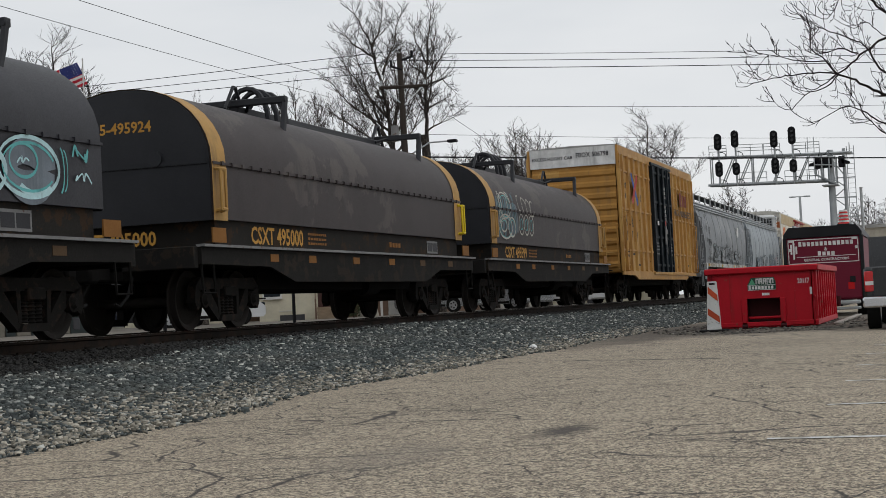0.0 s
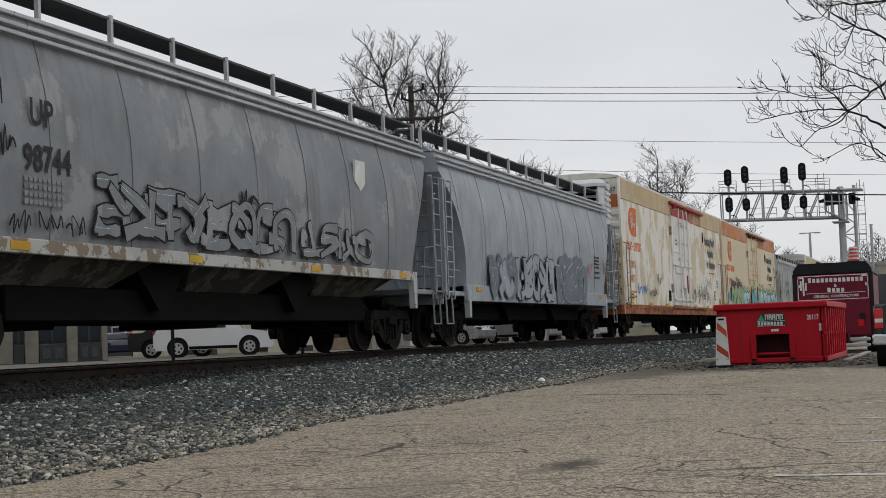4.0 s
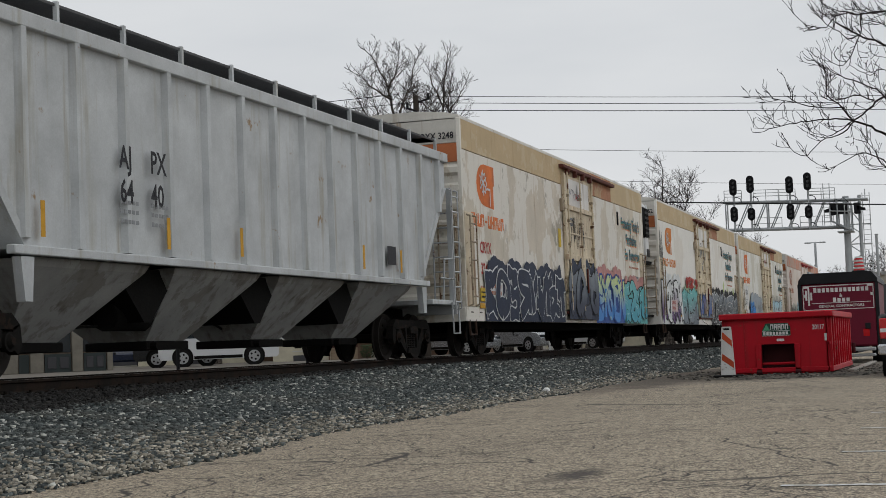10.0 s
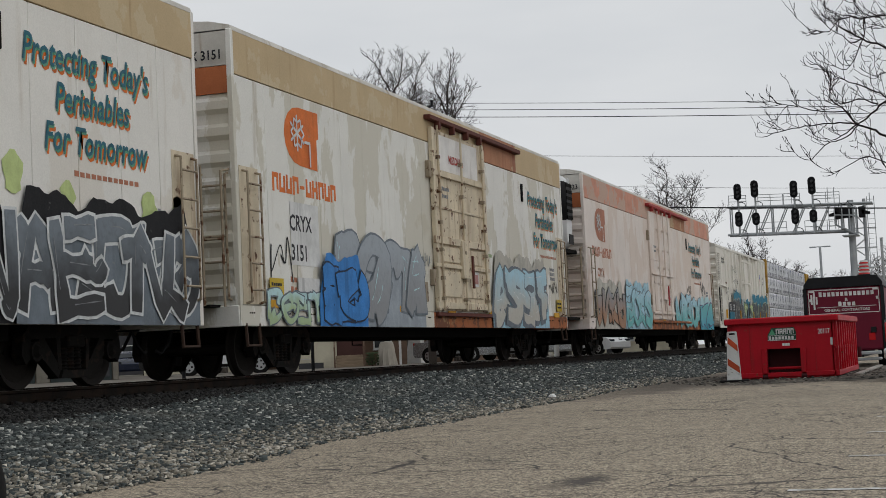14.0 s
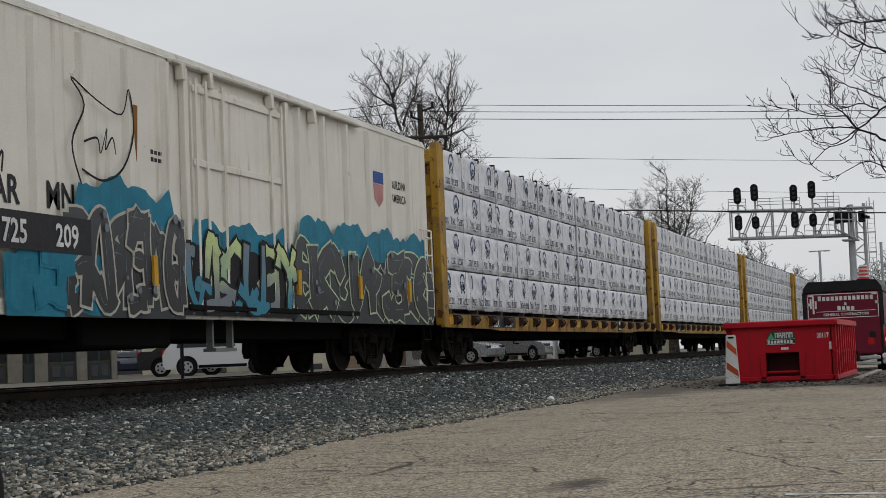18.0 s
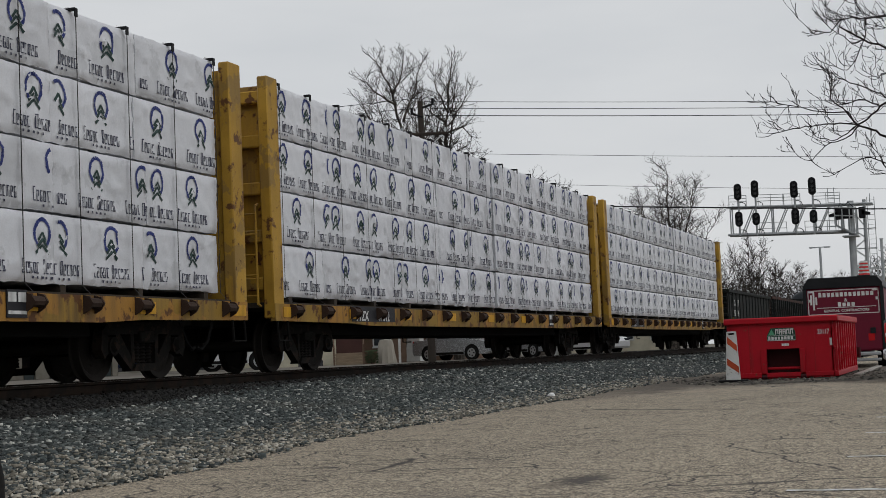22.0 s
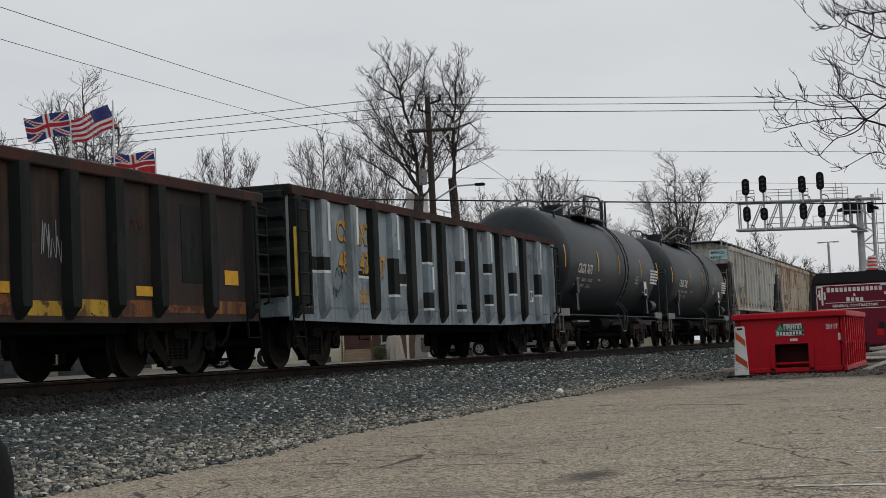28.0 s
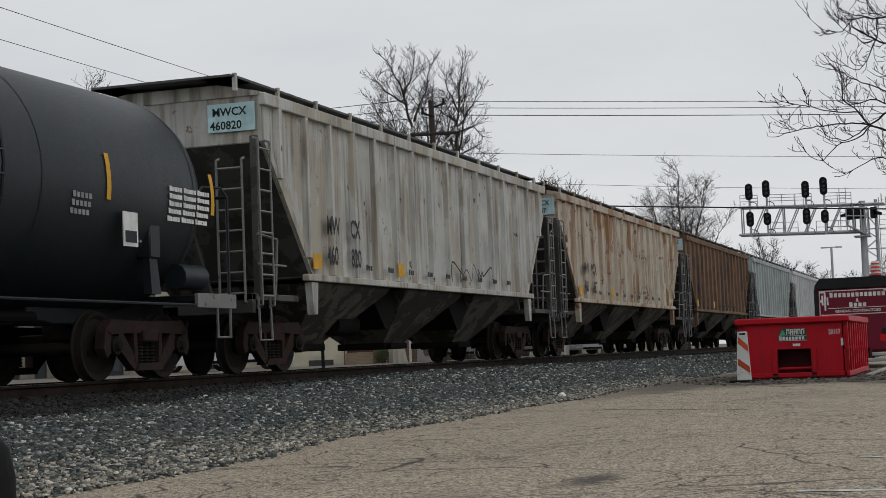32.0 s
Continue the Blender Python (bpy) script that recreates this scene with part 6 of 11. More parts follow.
def hall():
    s = thing("hall_building", "long brown brick hall with white roof railing", "building", "buildings across the street", at=facing(22.3, 92, extra=-28))
    w, dep, h = 14.0, 10.0, 7.3
    part("wall", B().box(-w / 2, w / 2, 0, dep, 0, h), "wall_brown", s)
    part("parapet", B().box(-w / 2 - 0.1, w / 2 + 0.1, -0.1, dep, h, h + 0.35), "trim_white", s)
    part("stair_head", B().box(w / 2 - 3.4, w / 2 - 1.8, 1, 3, h + 0.35, h + 1.1), "wall_brick", s)
    for i in range(5):
        window(s, -w / 2 + 1.8 + i * 2.6, 5.2, 1.1, 1.5, 0.0)
        window(s, -w / 2 + 1.8 + i * 2.6, 1.6, 1.1, 1.5, 0.0)
    b = B()
    f = thing("fire_stair", "white steel roof-level catwalk with railings", "catwalk", at=pose(84.0, 29.2, 0))
    L = 13.0
    for z in (6.75, 7.25, 7.75):
        b.tube([(0, 0, z + 1.4), (L, -2.6, z + 0.2)], 0.045, 5)
    for i in range(11):
        x, y, dz = L * i / 10, -2.6 * i / 10, 1.4 - 1.2 * i / 10
        b.tube([(x, y, 6.7 + dz), (x, y, 7.8 + dz)], 0.04, 5)
    part("railing", b, "trim_white", f)
    part("walkway", B().loft([[(0, -0.4, 8.1), (0, 0.4, 8.1), (0, 0.4, 8.2), (0, -0.4, 8.2)], [(L, -3.0, 6.9), (L, -2.2, 6.9), (L, -2.2, 7.0), (L, -3.0, 7.0)]]), "trim_white", f)
    for x, y in ((0.2, 0), (6.5, -1.3), (12.8, -2.56)):
        part("support", B().cyl((x, y, FAR_Z), (x, y, 7.9 - 0.09 * x), 0.10, n=8), "trim_white", f)
    part("stair_tower", B().box(-1.0, -0.1, -0.5, 0.5, 6.3, 9.7).box(-0.9, -0.2, -0.4, 0.4, FAR_Z, 6.3), "trim_white", f)


hall()


def parked_car(name, label, paint, m, L=4.75, h=1.72, suv=True):
    c = thing(name, label, "car", "parked cars", at=m)
    w = 0.92
    lower = [(-L / 2, 0.42), (-L / 2, 0.85), (-L / 2 + 0.12, 1.05), (L / 2 - 1.35, 1.08), (L / 2 - 0.25, 0.92), (L / 2, 0.70), (L / 2, 0.38), (L / 2 - 0.1, 0.28), (-L / 2 + 0.1, 0.28)]
    part("body", B().prism(lower, -w, w, "y"), paint, c)
    if suv:
        cab = [(-L / 2 + 0.10, 1.04), (-L / 2 + 0.42, h - 0.10), (-L / 2 + 0.7, h), (0.35, h), (0.75, h - 0.08), (L / 2 - 1.25, 1.07)]
    else:
        cab = [(-L / 2 + 0.55, 1.03), (-L / 2 + 1.15, h - 0.05), (-0.1, h), (0.35, h - 0.06), (L / 2 - 1.3, 1.06)]
    part("cabin", B().prism(cab, -w + 0.12, w - 0.12, "y"), paint, c)
    for s in (-1, 1):
        y = s * (w - 0.115)
        for x0, x1 in ((-L / 2 + 0.45, -0.75), (-0.65, 0.35)) if suv else ((-0.95, -0.1), (0.0, 0.6)):
            part("side_window", B().prism([(x0 + 0.1, 1.12), (x0 + 0.25, h - 0.16), (x1 - 0.05, h - 0.16), (x1 + 0.15, 1.12)], y - 0.012, y + 0.012, "y"), "glass_dark", c)
        for x in (-L / 2 + 0.95, L / 2 - 0.98):
            wh = part("wheel", B().cyl((x, s * (w - 0.10) - 0.11, 0.35), (x, s * (w - 0.10) + 0.125, 0.35), 0.35, n=24), "rubber", c)
            rim = B().cyl((x, s * (w + 0.028), 0.35), (x, s * (w + 0.034), 0.35), 0.235, n=20)
            part("rim", rim, "alloy", wh)
            for k in range(5):
                t = 2 * math.pi * k / 5
                part("rim_gap", B().cyl((x + 0.14 * math.cos(t), s * (w + 0.034), 0.35 + 0.14 * math.sin(t)), (x + 0.14 * math.cos(t), s * (w + 0.040), 0.35 + 0.14 * math.sin(t)), 0.045, n=8), "rubber", wh)
            part("wheel_arch", B().cyl((x, s * (w + 0.002), 0.38), (x, s * (w + 0.008), 0.38), 0.42, n=22), "underframe", c)
        part("headlight", B().box(L / 2 - 0.35, L / 2 - 0.02, s * (w - 0.2) - 0.16, s * (w - 0.2) + 0.205, 0.72, 0.86, 0.02), "glass_dark", c)
        part("tail_light", B().box(-L / 2 - 0.01, -L / 2 + 0.12, s * (w - 0.12) - 0.10, s * (w - 0.12) + 0.125, 0.80, 1.05, 0.02), "tail_red", c)
        part("side_trim", B().box(-L / 2 + 1.4, L / 2 - 1.45, s * (w + 0.006) - 0.01, s * (w + 0.006) + 0.01, 0.30, 0.42), "underframe", c)
        if suv:
            part("roof_rail", B().tube([(-L / 2 + 0.7, s * 0.68, h + 0.05), (0.3, s * 0.68, h + 0.05)], 0.02, 5), "chrome", c)
    part("windscreen", B().prism([(0.45, h - 0.14), (0.72, h - 0.14), (L / 2 - 1.22, 1.09), (L / 2 - 1.45, 1.09)], -w + 0.2, w - 0.2, "y"), "glass_dark", c)
    return c


parked_car("suv_car", "white SUV parked across the street", "suv_white", facing(26.15, 64.5))
parked_car("hatchback_car", "black hatchback parked before a white SUV", "car_black", facing(27.45, 67.5, FAR_Z, 0), 4.0, 1.45, False)
parked_car("saloon_car", "dark blue saloon parked nose-on beside the shop", "car_blue", facing(29.45, 95, FAR_Z, -90), 4.4, 1.45, False)
parked_car("saloon_car", "silver saloon parked by the side street", "suv_silver", facing(15.1, 84, FAR_Z, -50), 4.5, 1.45, False)
parked_car("suv_car", "white SUV parked by the side street", "suv_white", facing(13.0, 96, FAR_Z, -40))
parked_car("saloon_car", "silver saloon parked by the corner", "suv_silver", facing(17.7, 82, FAR_Z, -30), 4.5, 1.45, False)


def far_block(az, d, w, h, label, wall, extra=0.0):
    s = thing("shop_building", label, "building", "buildings across the street", at=facing(az, d, extra=extra))
    part("wall", B().box(-w / 2, w / 2, 0, 8, 0, h), wall, s)
    part("roof", B().box(-w / 2 - 0.15, w / 2 + 0.15, -0.15, 8.15, h, h + 0.25), "roof_grey", s)
    n = max(2, int(w / 2.2))
    for i in range(n):
        window(s, -w / 2 + (i + 0.5) * w / n, 0.9, 0.9, 1.2, 0.0)
    part("door", B().box(-0.45, 0.45, -0.05, -0.004, 0.0, 2.05), "wall_dark", s)


far_block(18.6, 96, 7.0, 2.9, "low pale block with grey roof edge", "wall_stone")
far_block(12.2, 118, 9.0, 3.0, "low cream building behind the line", "wall_cream")
far_block(26.9, 90, 6.6, 4.6, "cream rendered building behind the parked cars", "wall_cream")
far_block(30.2, 118, 6.0, 5.0, "dark brick building up the side street", "wall_dark")
far_block(36.8, 60, 5.0, 4.0, "brick shop with stone front", "wall_stone", 8)
far_block(2.6, 118, 10.0, 4.4, "pale warehouse behind the yard", "wall_stone")

FLAGS = []


def flag(az, d, el, kind, label, tilt, w=1.7, h=0.95):
    """A flag in upright strips, each a rigid piece that sways on the staff."""
    x, y, z = polar(az, d, up(d, el))
    t = thing("flag", label, "flag", "flags on the roof", at=pose(x, y, z, 0, 0, az - 90))
    def colour(u, v):
        if kind == "stripes":
            if u > 0.58 and v > 0.46:
                return "flag_blue"
            return "flag_red" if int(v * 9) % 2 == 0 else "flag_white"
        a, c = abs(u - 0.5) * w, abs(v - 0.5) * h
        if a < 0.085 or c < 0.085:
            return "flag_red"
        if a < 0.14 or c < 0.14:
            return "flag_white"
        e = abs(a / w - c / h)
        if kind == "ensign" and v < 0.45:
            return "flag_red"
        return "flag_red" if e < 0.035 else "flag_white" if e < 0.09 else "flag_blue"

    part("staff", B().cyl((w * 0.5 + 0.02, 0, 7.0 - z), (w * 0.5 + 0.02, 0, h * 0.62), 0.03, n=6), "trim_white", t)
    n, m = 19, 36
    for i in range(n):
        wid = w / n
        strip = part("flag_strip", B().box(0, wid + 0.004, 0, 0.006, -h / 2, h / 2), "flag_white", t, soft=False)
        runs, start = [], 0
        tones = [colour((i + 0.5) / n, (c + 0.5) / m) for c in range(m)]
        for c in range(1, m + 1):
            if c == m or tones[c] != tones[start]:
                runs.append((tones[start], start, c))
                start = c
        for cname, a, c in runs:
            if cname != "flag_white":
                part("colour_field", B().box(-0.001, wid + 0.003, -0.004, 0.010, (a / m - 0.5) * h, (c / m - 0.5) * h), cname, strip, soft=False)
        FLAGS.append((strip, i, n, w, tilt, az))


flag(32.35, 64, 8.6, "union", "waving blue flag with red and white crosses", 10)
flag(30.85, 64.5, 8.85, "stripes", "waving flag with stripes and blue canton", 24)
flag(29.4, 65, 7.15, "ensign", "waving red flag with crossed upper corner", 6)

# ---- the train: shared pieces ----
WHEEL_R, AXLE_X = 0.457, 0.87
MESH = {}


def shared(name, make):
    if name not in MESH:
        MESH[name] = make().mesh(name)
    return MESH[name]


def side_frame_mesh():
    b = B()
    for s in (-1, 1):
        y0, y1 = (s * 1.04 - 0.07, s * 1.04 + 0.07)
    b = B()
    y0, y1 = -0.07, 0.07
    b.prism([(-1.12, 0.66), (-0.95, 0.80), (-0.45, 0.78), (0.45, 0.78), (0.95, 0.80), (1.12, 0.66), (1.0, 0.60), (0.5, 0.62), (-0.5, 0.62), (-1.0, 0.60)], y0, y1, "y")
    for s in (-1, 1):
        b.prism([(s * 1.12, 0.67), (s * 1.16, 0.42), (s * 1.08, 0.30), (s * 0.98, 0.36), (s * 0.97, 0.62)], y0, y1, "y")
        b.prism([(s * 0.76, 0.62), (s * 0.66, 0.63), (s * 0.22, 0.16), (s * 0.36, 0.12), (s * 0.77, 0.42)], y0 + 0.01, y1 - 0.01, "y")
        b.prism([(s * 0.30, 0.63), (s * 0.39, 0.63), (s * 0.36, 0.24), (s * 0.28, 0.20)], y0 + 0.005, y1 - 0.005, "y")
    b.prism([(-0.36, 0.12), (0.36, 0.12), (0.30, 0.22), (-0.30, 0.22)], y0 - 0.03, y1 + 0.03, "y")
    return b


def wheelset_mesh():
    b = B()
    b.cyl((0, -1.02, 0), (0, 1.02, 0), 0.075, n=10)
    for s in (-1, 1):
        prof = [(0.075, 0.0), (0.16, 0.06), (0.36, 0.02), (0.405, 0.06), (WHEEL_R - 0.005, 0.065), (WHEEL_R, -0.03), (WHEEL_R + 0.028, -0.05), (WHEEL_R + 0.02, -0.075), (0.40, -0.075), (0.36, -0.03), (0.15, -0.05), (0.075, -0.06)]
        rings = []
        for r, y in prof:
            rings.append([(r * math.cos(t), s * (0.755 + y), r * math.sin(t)) for t in (2 * math.pi * i / 28 for i in range(28))])
        b.loft(rings, caps=False)
        # holes and a cast mark, so that the turning shows
        for q in (0.0, 2.1):
            b.box(0.24 * math.cos(q) - 0.03, 0.24 * math.cos(q) + 0.03, s * 0.785 - 0.02, s * 0.785 + 0.02, 0.24 * math.sin(q) - 0.03, 0.24 * math.sin(q) + 0.03)
    return b


def spring_mesh():
    """One coil spring, turned from a rippled outline."""
    rings = []
    for i in range(19):
        r = 0.076 if i % 3 == 1 else 0.058
        z = 0.225 + i * 0.0153
        rings.append([(r * math.cos(t), r * math.sin(t), z) for t in (2 * math.pi * q / 9 for q in range(9))])
    return B().loft(rings)


def bolster_mesh():
    b = B()
    b.box(-0.20, 0.20, -1.12, 1.12, 0.50, 0.66, 0.02)
    b.box(-0.26, 0.26, -0.45, 0.45, 0.56, 0.80, 0.03)
    b.box(-0.62, -0.54, -0.9, 0.9, 0.36, 0.48)
    b.box(0.54, 0.62, -0.9, 0.9, 0.36, 0.48)
    for s in (-1, 1):
        b.box(-0.6, 0.6, s * 0.42 - 0.03, s * 0.42 + 0.03, 0.38, 0.44)
    return b


WHEELS = []


def bogie(car, x, rusty=False):
    frame_mat = "bogie_rust" if rusty else "bogie_black"
    bo = part("bogie", shared("bogie_" + frame_mat, bolster_mesh), frame_mat, car)
    bo.location = (x, 0, RAIL_Z - TRAIN_Z)
    for s in (-1, 1):
        o = part("side_frame", shared("side_frame_" + frame_mat, side_frame_mesh), frame_mat, bo)
        o.location = (0, s * 1.0, 0)
        for dx in (-0.16, 0.0, 0.16) if s < 0 else (0.0,):
            o = part("spring", shared("spring", spring_mesh), "bogie_black", bo)
            o.location = (dx, s * 1.0, 0)
        for a in (-1, 1):
            o = part("bearing_cap", shared("bearing_cap", lambda: B().cyl((0, -0.05, 0), (0, 0.05, 0), 0.125, 0.125, n=12).cyl((0, 0.05, 0), (0, 0.10, 0), 0.09, 0.05, n=10).cyl((0, -0.05, 0), (0, -0.10, 0), 0.09, 0.05, n=10)), frame_mat, bo)
            o.location = (a * AXLE_X, s * 1.05, WHEEL_R)
    for a in (-1, 1):
        o = part("wheelset", shared("wheelset", wheelset_mesh), "wheel_steel", bo)
        o.location = (a * AXLE_X, 0, WHEEL_R)
        WHEELS.append((a, o))
    return bo


def coupler(car, x, s):
    b = B()
    b.box(min(x, x + s * 0.45), max(x, x + s * 0.45), -0.09, 0.09, 0.74, 0.95, 0.02)
    b.box(min(x + s * 0.42, x + s * 0.68), max(x + s * 0.42, x + s * 0.68), -0.16, 0.14, 0.70, 0.99, 0.04)
    b.tube([(x, 0.25, 0.72), (x + s * 0.25, 0.27, 0.45), (x + s * 0.55, 0.22, 0.42)], 0.028, 6)
    return part("coupler", b, "underframe", car)


def ladder(car, x, y, z0, z1, w=0.42, n=6, material="steel_grey", along="x", stand=0.09, out=-1):
    """Two stiles and n rungs; along x it hangs on a side (out = -1 the near one), along y on an end."""
    b = B()
    P = (lambda u, o, z: (x + u, y + out * o, z)) if along == "x" else (lambda u, o, z: (x + out * o, y + u, z))
    for u in (0, w):
        b.tube([P(u, 0, z0), P(u, stand, z0 + 0.03), P(u, stand, z1 - 0.03), P(u, 0, z1)], 0.022, 5)
    rungs = [(P(0, stand, z0 + (z1 - z0) * (i + 0.5) / n), P(w, stand, z0 + (z1 - z0) * (i + 0.5) / n)) for i in range(n)]
    if along == "x":
        la = part("ladder", b, material, car)
        for p, q in rungs:
            me = shared("rung_%s_%.2f" % (material, w), lambda: B().tube([(0, 0, 0), (w, 0, 0)], 0.018, 5))
            part("rung", me, material, la).location = p
        return la
    for p, q in rungs:
        b.tube([p, q], 0.018, 5)
    return part("ladder", b, material, car)


def stirrup(car, x, y, material="steel_grey", z=0.95, w=0.40, drop=0.45):
    b = B()
    b.tube([(x, y, z), (x, y - 0.02, z - drop), (x + w, y - 0.02, z - drop), (x + w, y, z)], 0.02, 5)
    return part("stirrup_step", b, material, car)


def brake_gear(car, x=0.0):
    b = B()
    b.cyl((x - 0.55, -0.72, 0.74), (x + 0.45, -0.72, 0.74), 0.20, n=12)
    part("air_tank", b, "underframe", car)
    b = B()
    b.cyl((x + 1.1, -0.55, 0.80), (x + 1.5, -0.55, 0.80), 0.15, n=10)
    b.tube([(x + 1.5, -0.55, 0.8), (x + 3.0, -0.4, 0.75), (x + 4.5, 0, 0.6)], 0.02, 5)
    b.tube([(x - 0.5, -0.6, 0.62), (x - 2.5, -0.45, 0.55), (x - 4.5, 0, 0.55)], 0.018, 5)
    b.tube([(x - 3.2, -0.6, 0.85), (x - 3.2, -0.6, 0.42), (x - 2.7, -0.6, 0.42)], 0.015, 5)
    return part("brake_rigging", b, "underframe", car)


def hose(car, x, s):
    b = B().tube([(x, -0.42, 0.78), (x + s * 0.18, -0.43, 0.50), (x + s * 0.40, -0.42, 0.36), (x + s * 0.52, -0.40, 0.40)], 0.024, 6)
    return part("brake_hose", b, "rubber", car)


def running_gear(car, L, rusty=False, inset=1.75, sill=True, brake=0.0, girder=True):
    h = L / 2
    for s in (-1, 1):
        bogie(car, s * (h - inset), rusty)
        coupler(car, s * h, s)
        hose(car, s * (h - 0.05), s)
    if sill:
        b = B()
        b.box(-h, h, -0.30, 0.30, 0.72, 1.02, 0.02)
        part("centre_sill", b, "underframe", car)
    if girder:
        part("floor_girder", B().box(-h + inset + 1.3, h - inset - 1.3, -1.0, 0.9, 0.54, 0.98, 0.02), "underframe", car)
    brake_gear(car, brake)


# ---- painted letters and tags on the sides ----
def ribbon(b, pts, w, y, rnd=8):
    """A stroke of even width with round joints; each piece lies a hair in front of the last."""
    k = 0
    for (x0, z0), (x1, z1) in zip(pts, pts[1:]):
        d = math.hypot(x1 - x0, z1 - z0) or 1e-6
        nx, nz = -(z1 - z0) / d * w / 2, (x1 - x0) / d * w / 2
        yy = y - 0.0005 * k
        b.quad((x0 + nx, yy, z0 + nz), (x1 + nx, yy, z1 + nz), (x1 - nx, yy, z1 - nz), (x0 - nx, yy, z0 - nz))
        k += 1
    for x0, z0 in pts:
        yy = y - 0.0005 * k
        b.add([(x0 + w / 2 * math.cos(t), yy, z0 + w / 2 * math.sin(t)) for t in (2 * math.pi * i / rnd for i in range(rnd))], [tuple(range(rnd))])
        k += 1
    return b


def smooth(pts, k=6):
    """A soft line through the points."""
    P = [pts[0]] + list(pts) + [pts[-1]]
    out = []
    for a, b, c, d in zip(P, P[1:], P[2:], P[3:]):
        for i in range(k):
            t = i / k
            out.append(tuple(0.5 * (2 * b[m] + (c[m] - a[m]) * t + (2 * a[m] - 5 * b[m] + 4 * c[m] - d[m]) * t * t + (3 * b[m] - a[m] - 3 * c[m] + d[m]) * t ** 3) for m in (0, 1)))
    return out + [tuple(pts[-1])]


def stroke(pts, wide, y, taper=(1.0, 1.0), grow=0.0):
    """One sprayed line as a single sheet; wide is its width, grow a longer and wider edge all round."""
    n = len(pts)
    pts = list(pts)
    if grow:
        for e, f in ((0, 1), (-1, -2)):
            dx, dz = pts[e][0] - pts[f][0], pts[e][1] - pts[f][1]
            d = math.hypot(dx, dz) or 1e-6
            pts[e] = (pts[e][0] + dx / d * grow * 0.5, pts[e][1] + dz / d * grow * 0.5)
    one, two = [], []
    for i, (x, z) in enumerate(pts):
        a, c = pts[max(0, i - 1)], pts[min(n - 1, i + 1)]
        dx, dz = c[0] - a[0], c[1] - a[1]
        d = math.hypot(dx, dz) or 1e-6
        f = i / (n - 1)
        w = (wide * (taper[0] + (taper[1] - taper[0]) * f + 0.22 * math.sin(f * 9 + taper[0] * 7)) + grow) / 2
        yy = y - 0.0001 * i
        one.append((x - dz / d * w, yy, z + dx / d * w))
        two.append((x + dz / d * w, yy, z - dx / d * w))
    return B().strip(one, two)


FADES = {}


def fade(top, low, z0, z1):
    """Spray paint that passes from one colour to another over the letters' height."""
    key = (top, low, round(z0, 1), round(z1, 1))
    if key not in FADES:
        k = Nodes("sprayed_fade")
        tc = k.add("TexCoord")
        k.co = tc.outputs["Object"]
        sep = k.add("SeparateXYZ")
        k.link(tc.outputs["Object"], sep.inputs[0])
        rag = k.add("Math")
        rag.operation = "MULTIPLY_ADD"
        k.link(k.noise(2.2, 4, 0.6), rag.inputs[0])
        rag.inputs[1].default_value = 0.9
        k.link(sep.outputs["Z"], rag.inputs[2])
        hue = lambda nm: tuple(SPRAY[nm])
        col = k.mix(k.steps(rag.outputs[0], z0 + 0.45 + 0.25 * (z1 - z0), z0 + 0.45 + 0.85 * (z1 - z0)), hue(low), hue(top))
        col = k.mix(k.steps(k.noise(9, 4, 0.65, shift=3), 0.5, 0.8, 0, 0.35), col, tuple(c * 0.5 for c in hue(low)))
        k.link(col, k.p.inputs["Base Color"])
        k.p.inputs["Roughness"].default_value = 0.6
        FADES[key] = k.m
    return FADES[key]


FORMS = {
    "arch": [[(0.10, 0.0), (0.12, 0.70), (0.36, 1.0), (0.70, 0.95), (0.88, 0.60), (0.90, 0.0)]],
    "bowl": [[(0.14, 0.0), (0.12, 1.0)], [(0.12, 0.96), (0.72, 0.90), (0.90, 0.50), (0.72, 0.08), (0.12, 0.04)]],
    "hook": [[(0.92, 0.82), (0.55, 1.0), (0.14, 0.78), (0.48, 0.52), (0.86, 0.28), (0.52, 0.0), (0.06, 0.14)]],
    "fork": [[(0.04, 1.0), (0.46, 0.52), (0.46, 0.0)], [(0.92, 1.0), (0.46, 0.52)]],
    "comb": [[(0.16, 0.0), (0.14, 1.0)], [(0.16, 0.96), (0.92, 0.98)], [(0.16, 0.50), (0.76, 0.53)], [(0.16, 0.05), (0.94, 0.03)]],
    "peak": [[(0.02, 0.0), (0.44, 1.0), (0.96, 0.0)], [(0.22, 0.34), (0.76, 0.34)]],
    "zig": [[(0.08, 0.0), (0.12, 1.0), (0.84, 0.02), (0.90, 1.0)]],
    "leg": [[(0.12, 0.0), (0.12, 1.0)], [(0.12, 0.96), (0.76, 0.90), (0.78, 0.60), (0.16, 0.48), (0.96, 0.0)]],
    "kick": [[(0.12, 0.0), (0.14, 1.0)], [(0.92, 1.0), (0.22, 0.50), (0.96, 0.0)]],
    "ring": [[(0.50, 1.0), (0.14, 0.78), (0.10, 0.30), (0.48, 0.0), (0.88, 0.26), (0.90, 0.74), (0.50, 1.0)]],
    "roof": [[(0.02, 0.94), (0.96, 0.98)], [(0.50, 0.94), (0.48, 0.0)]],
    "cup": [[(0.10, 1.0), (0.12, 0.30), (0.46, 0.0), (0.80, 0.25), (0.90, 1.0)]],
}


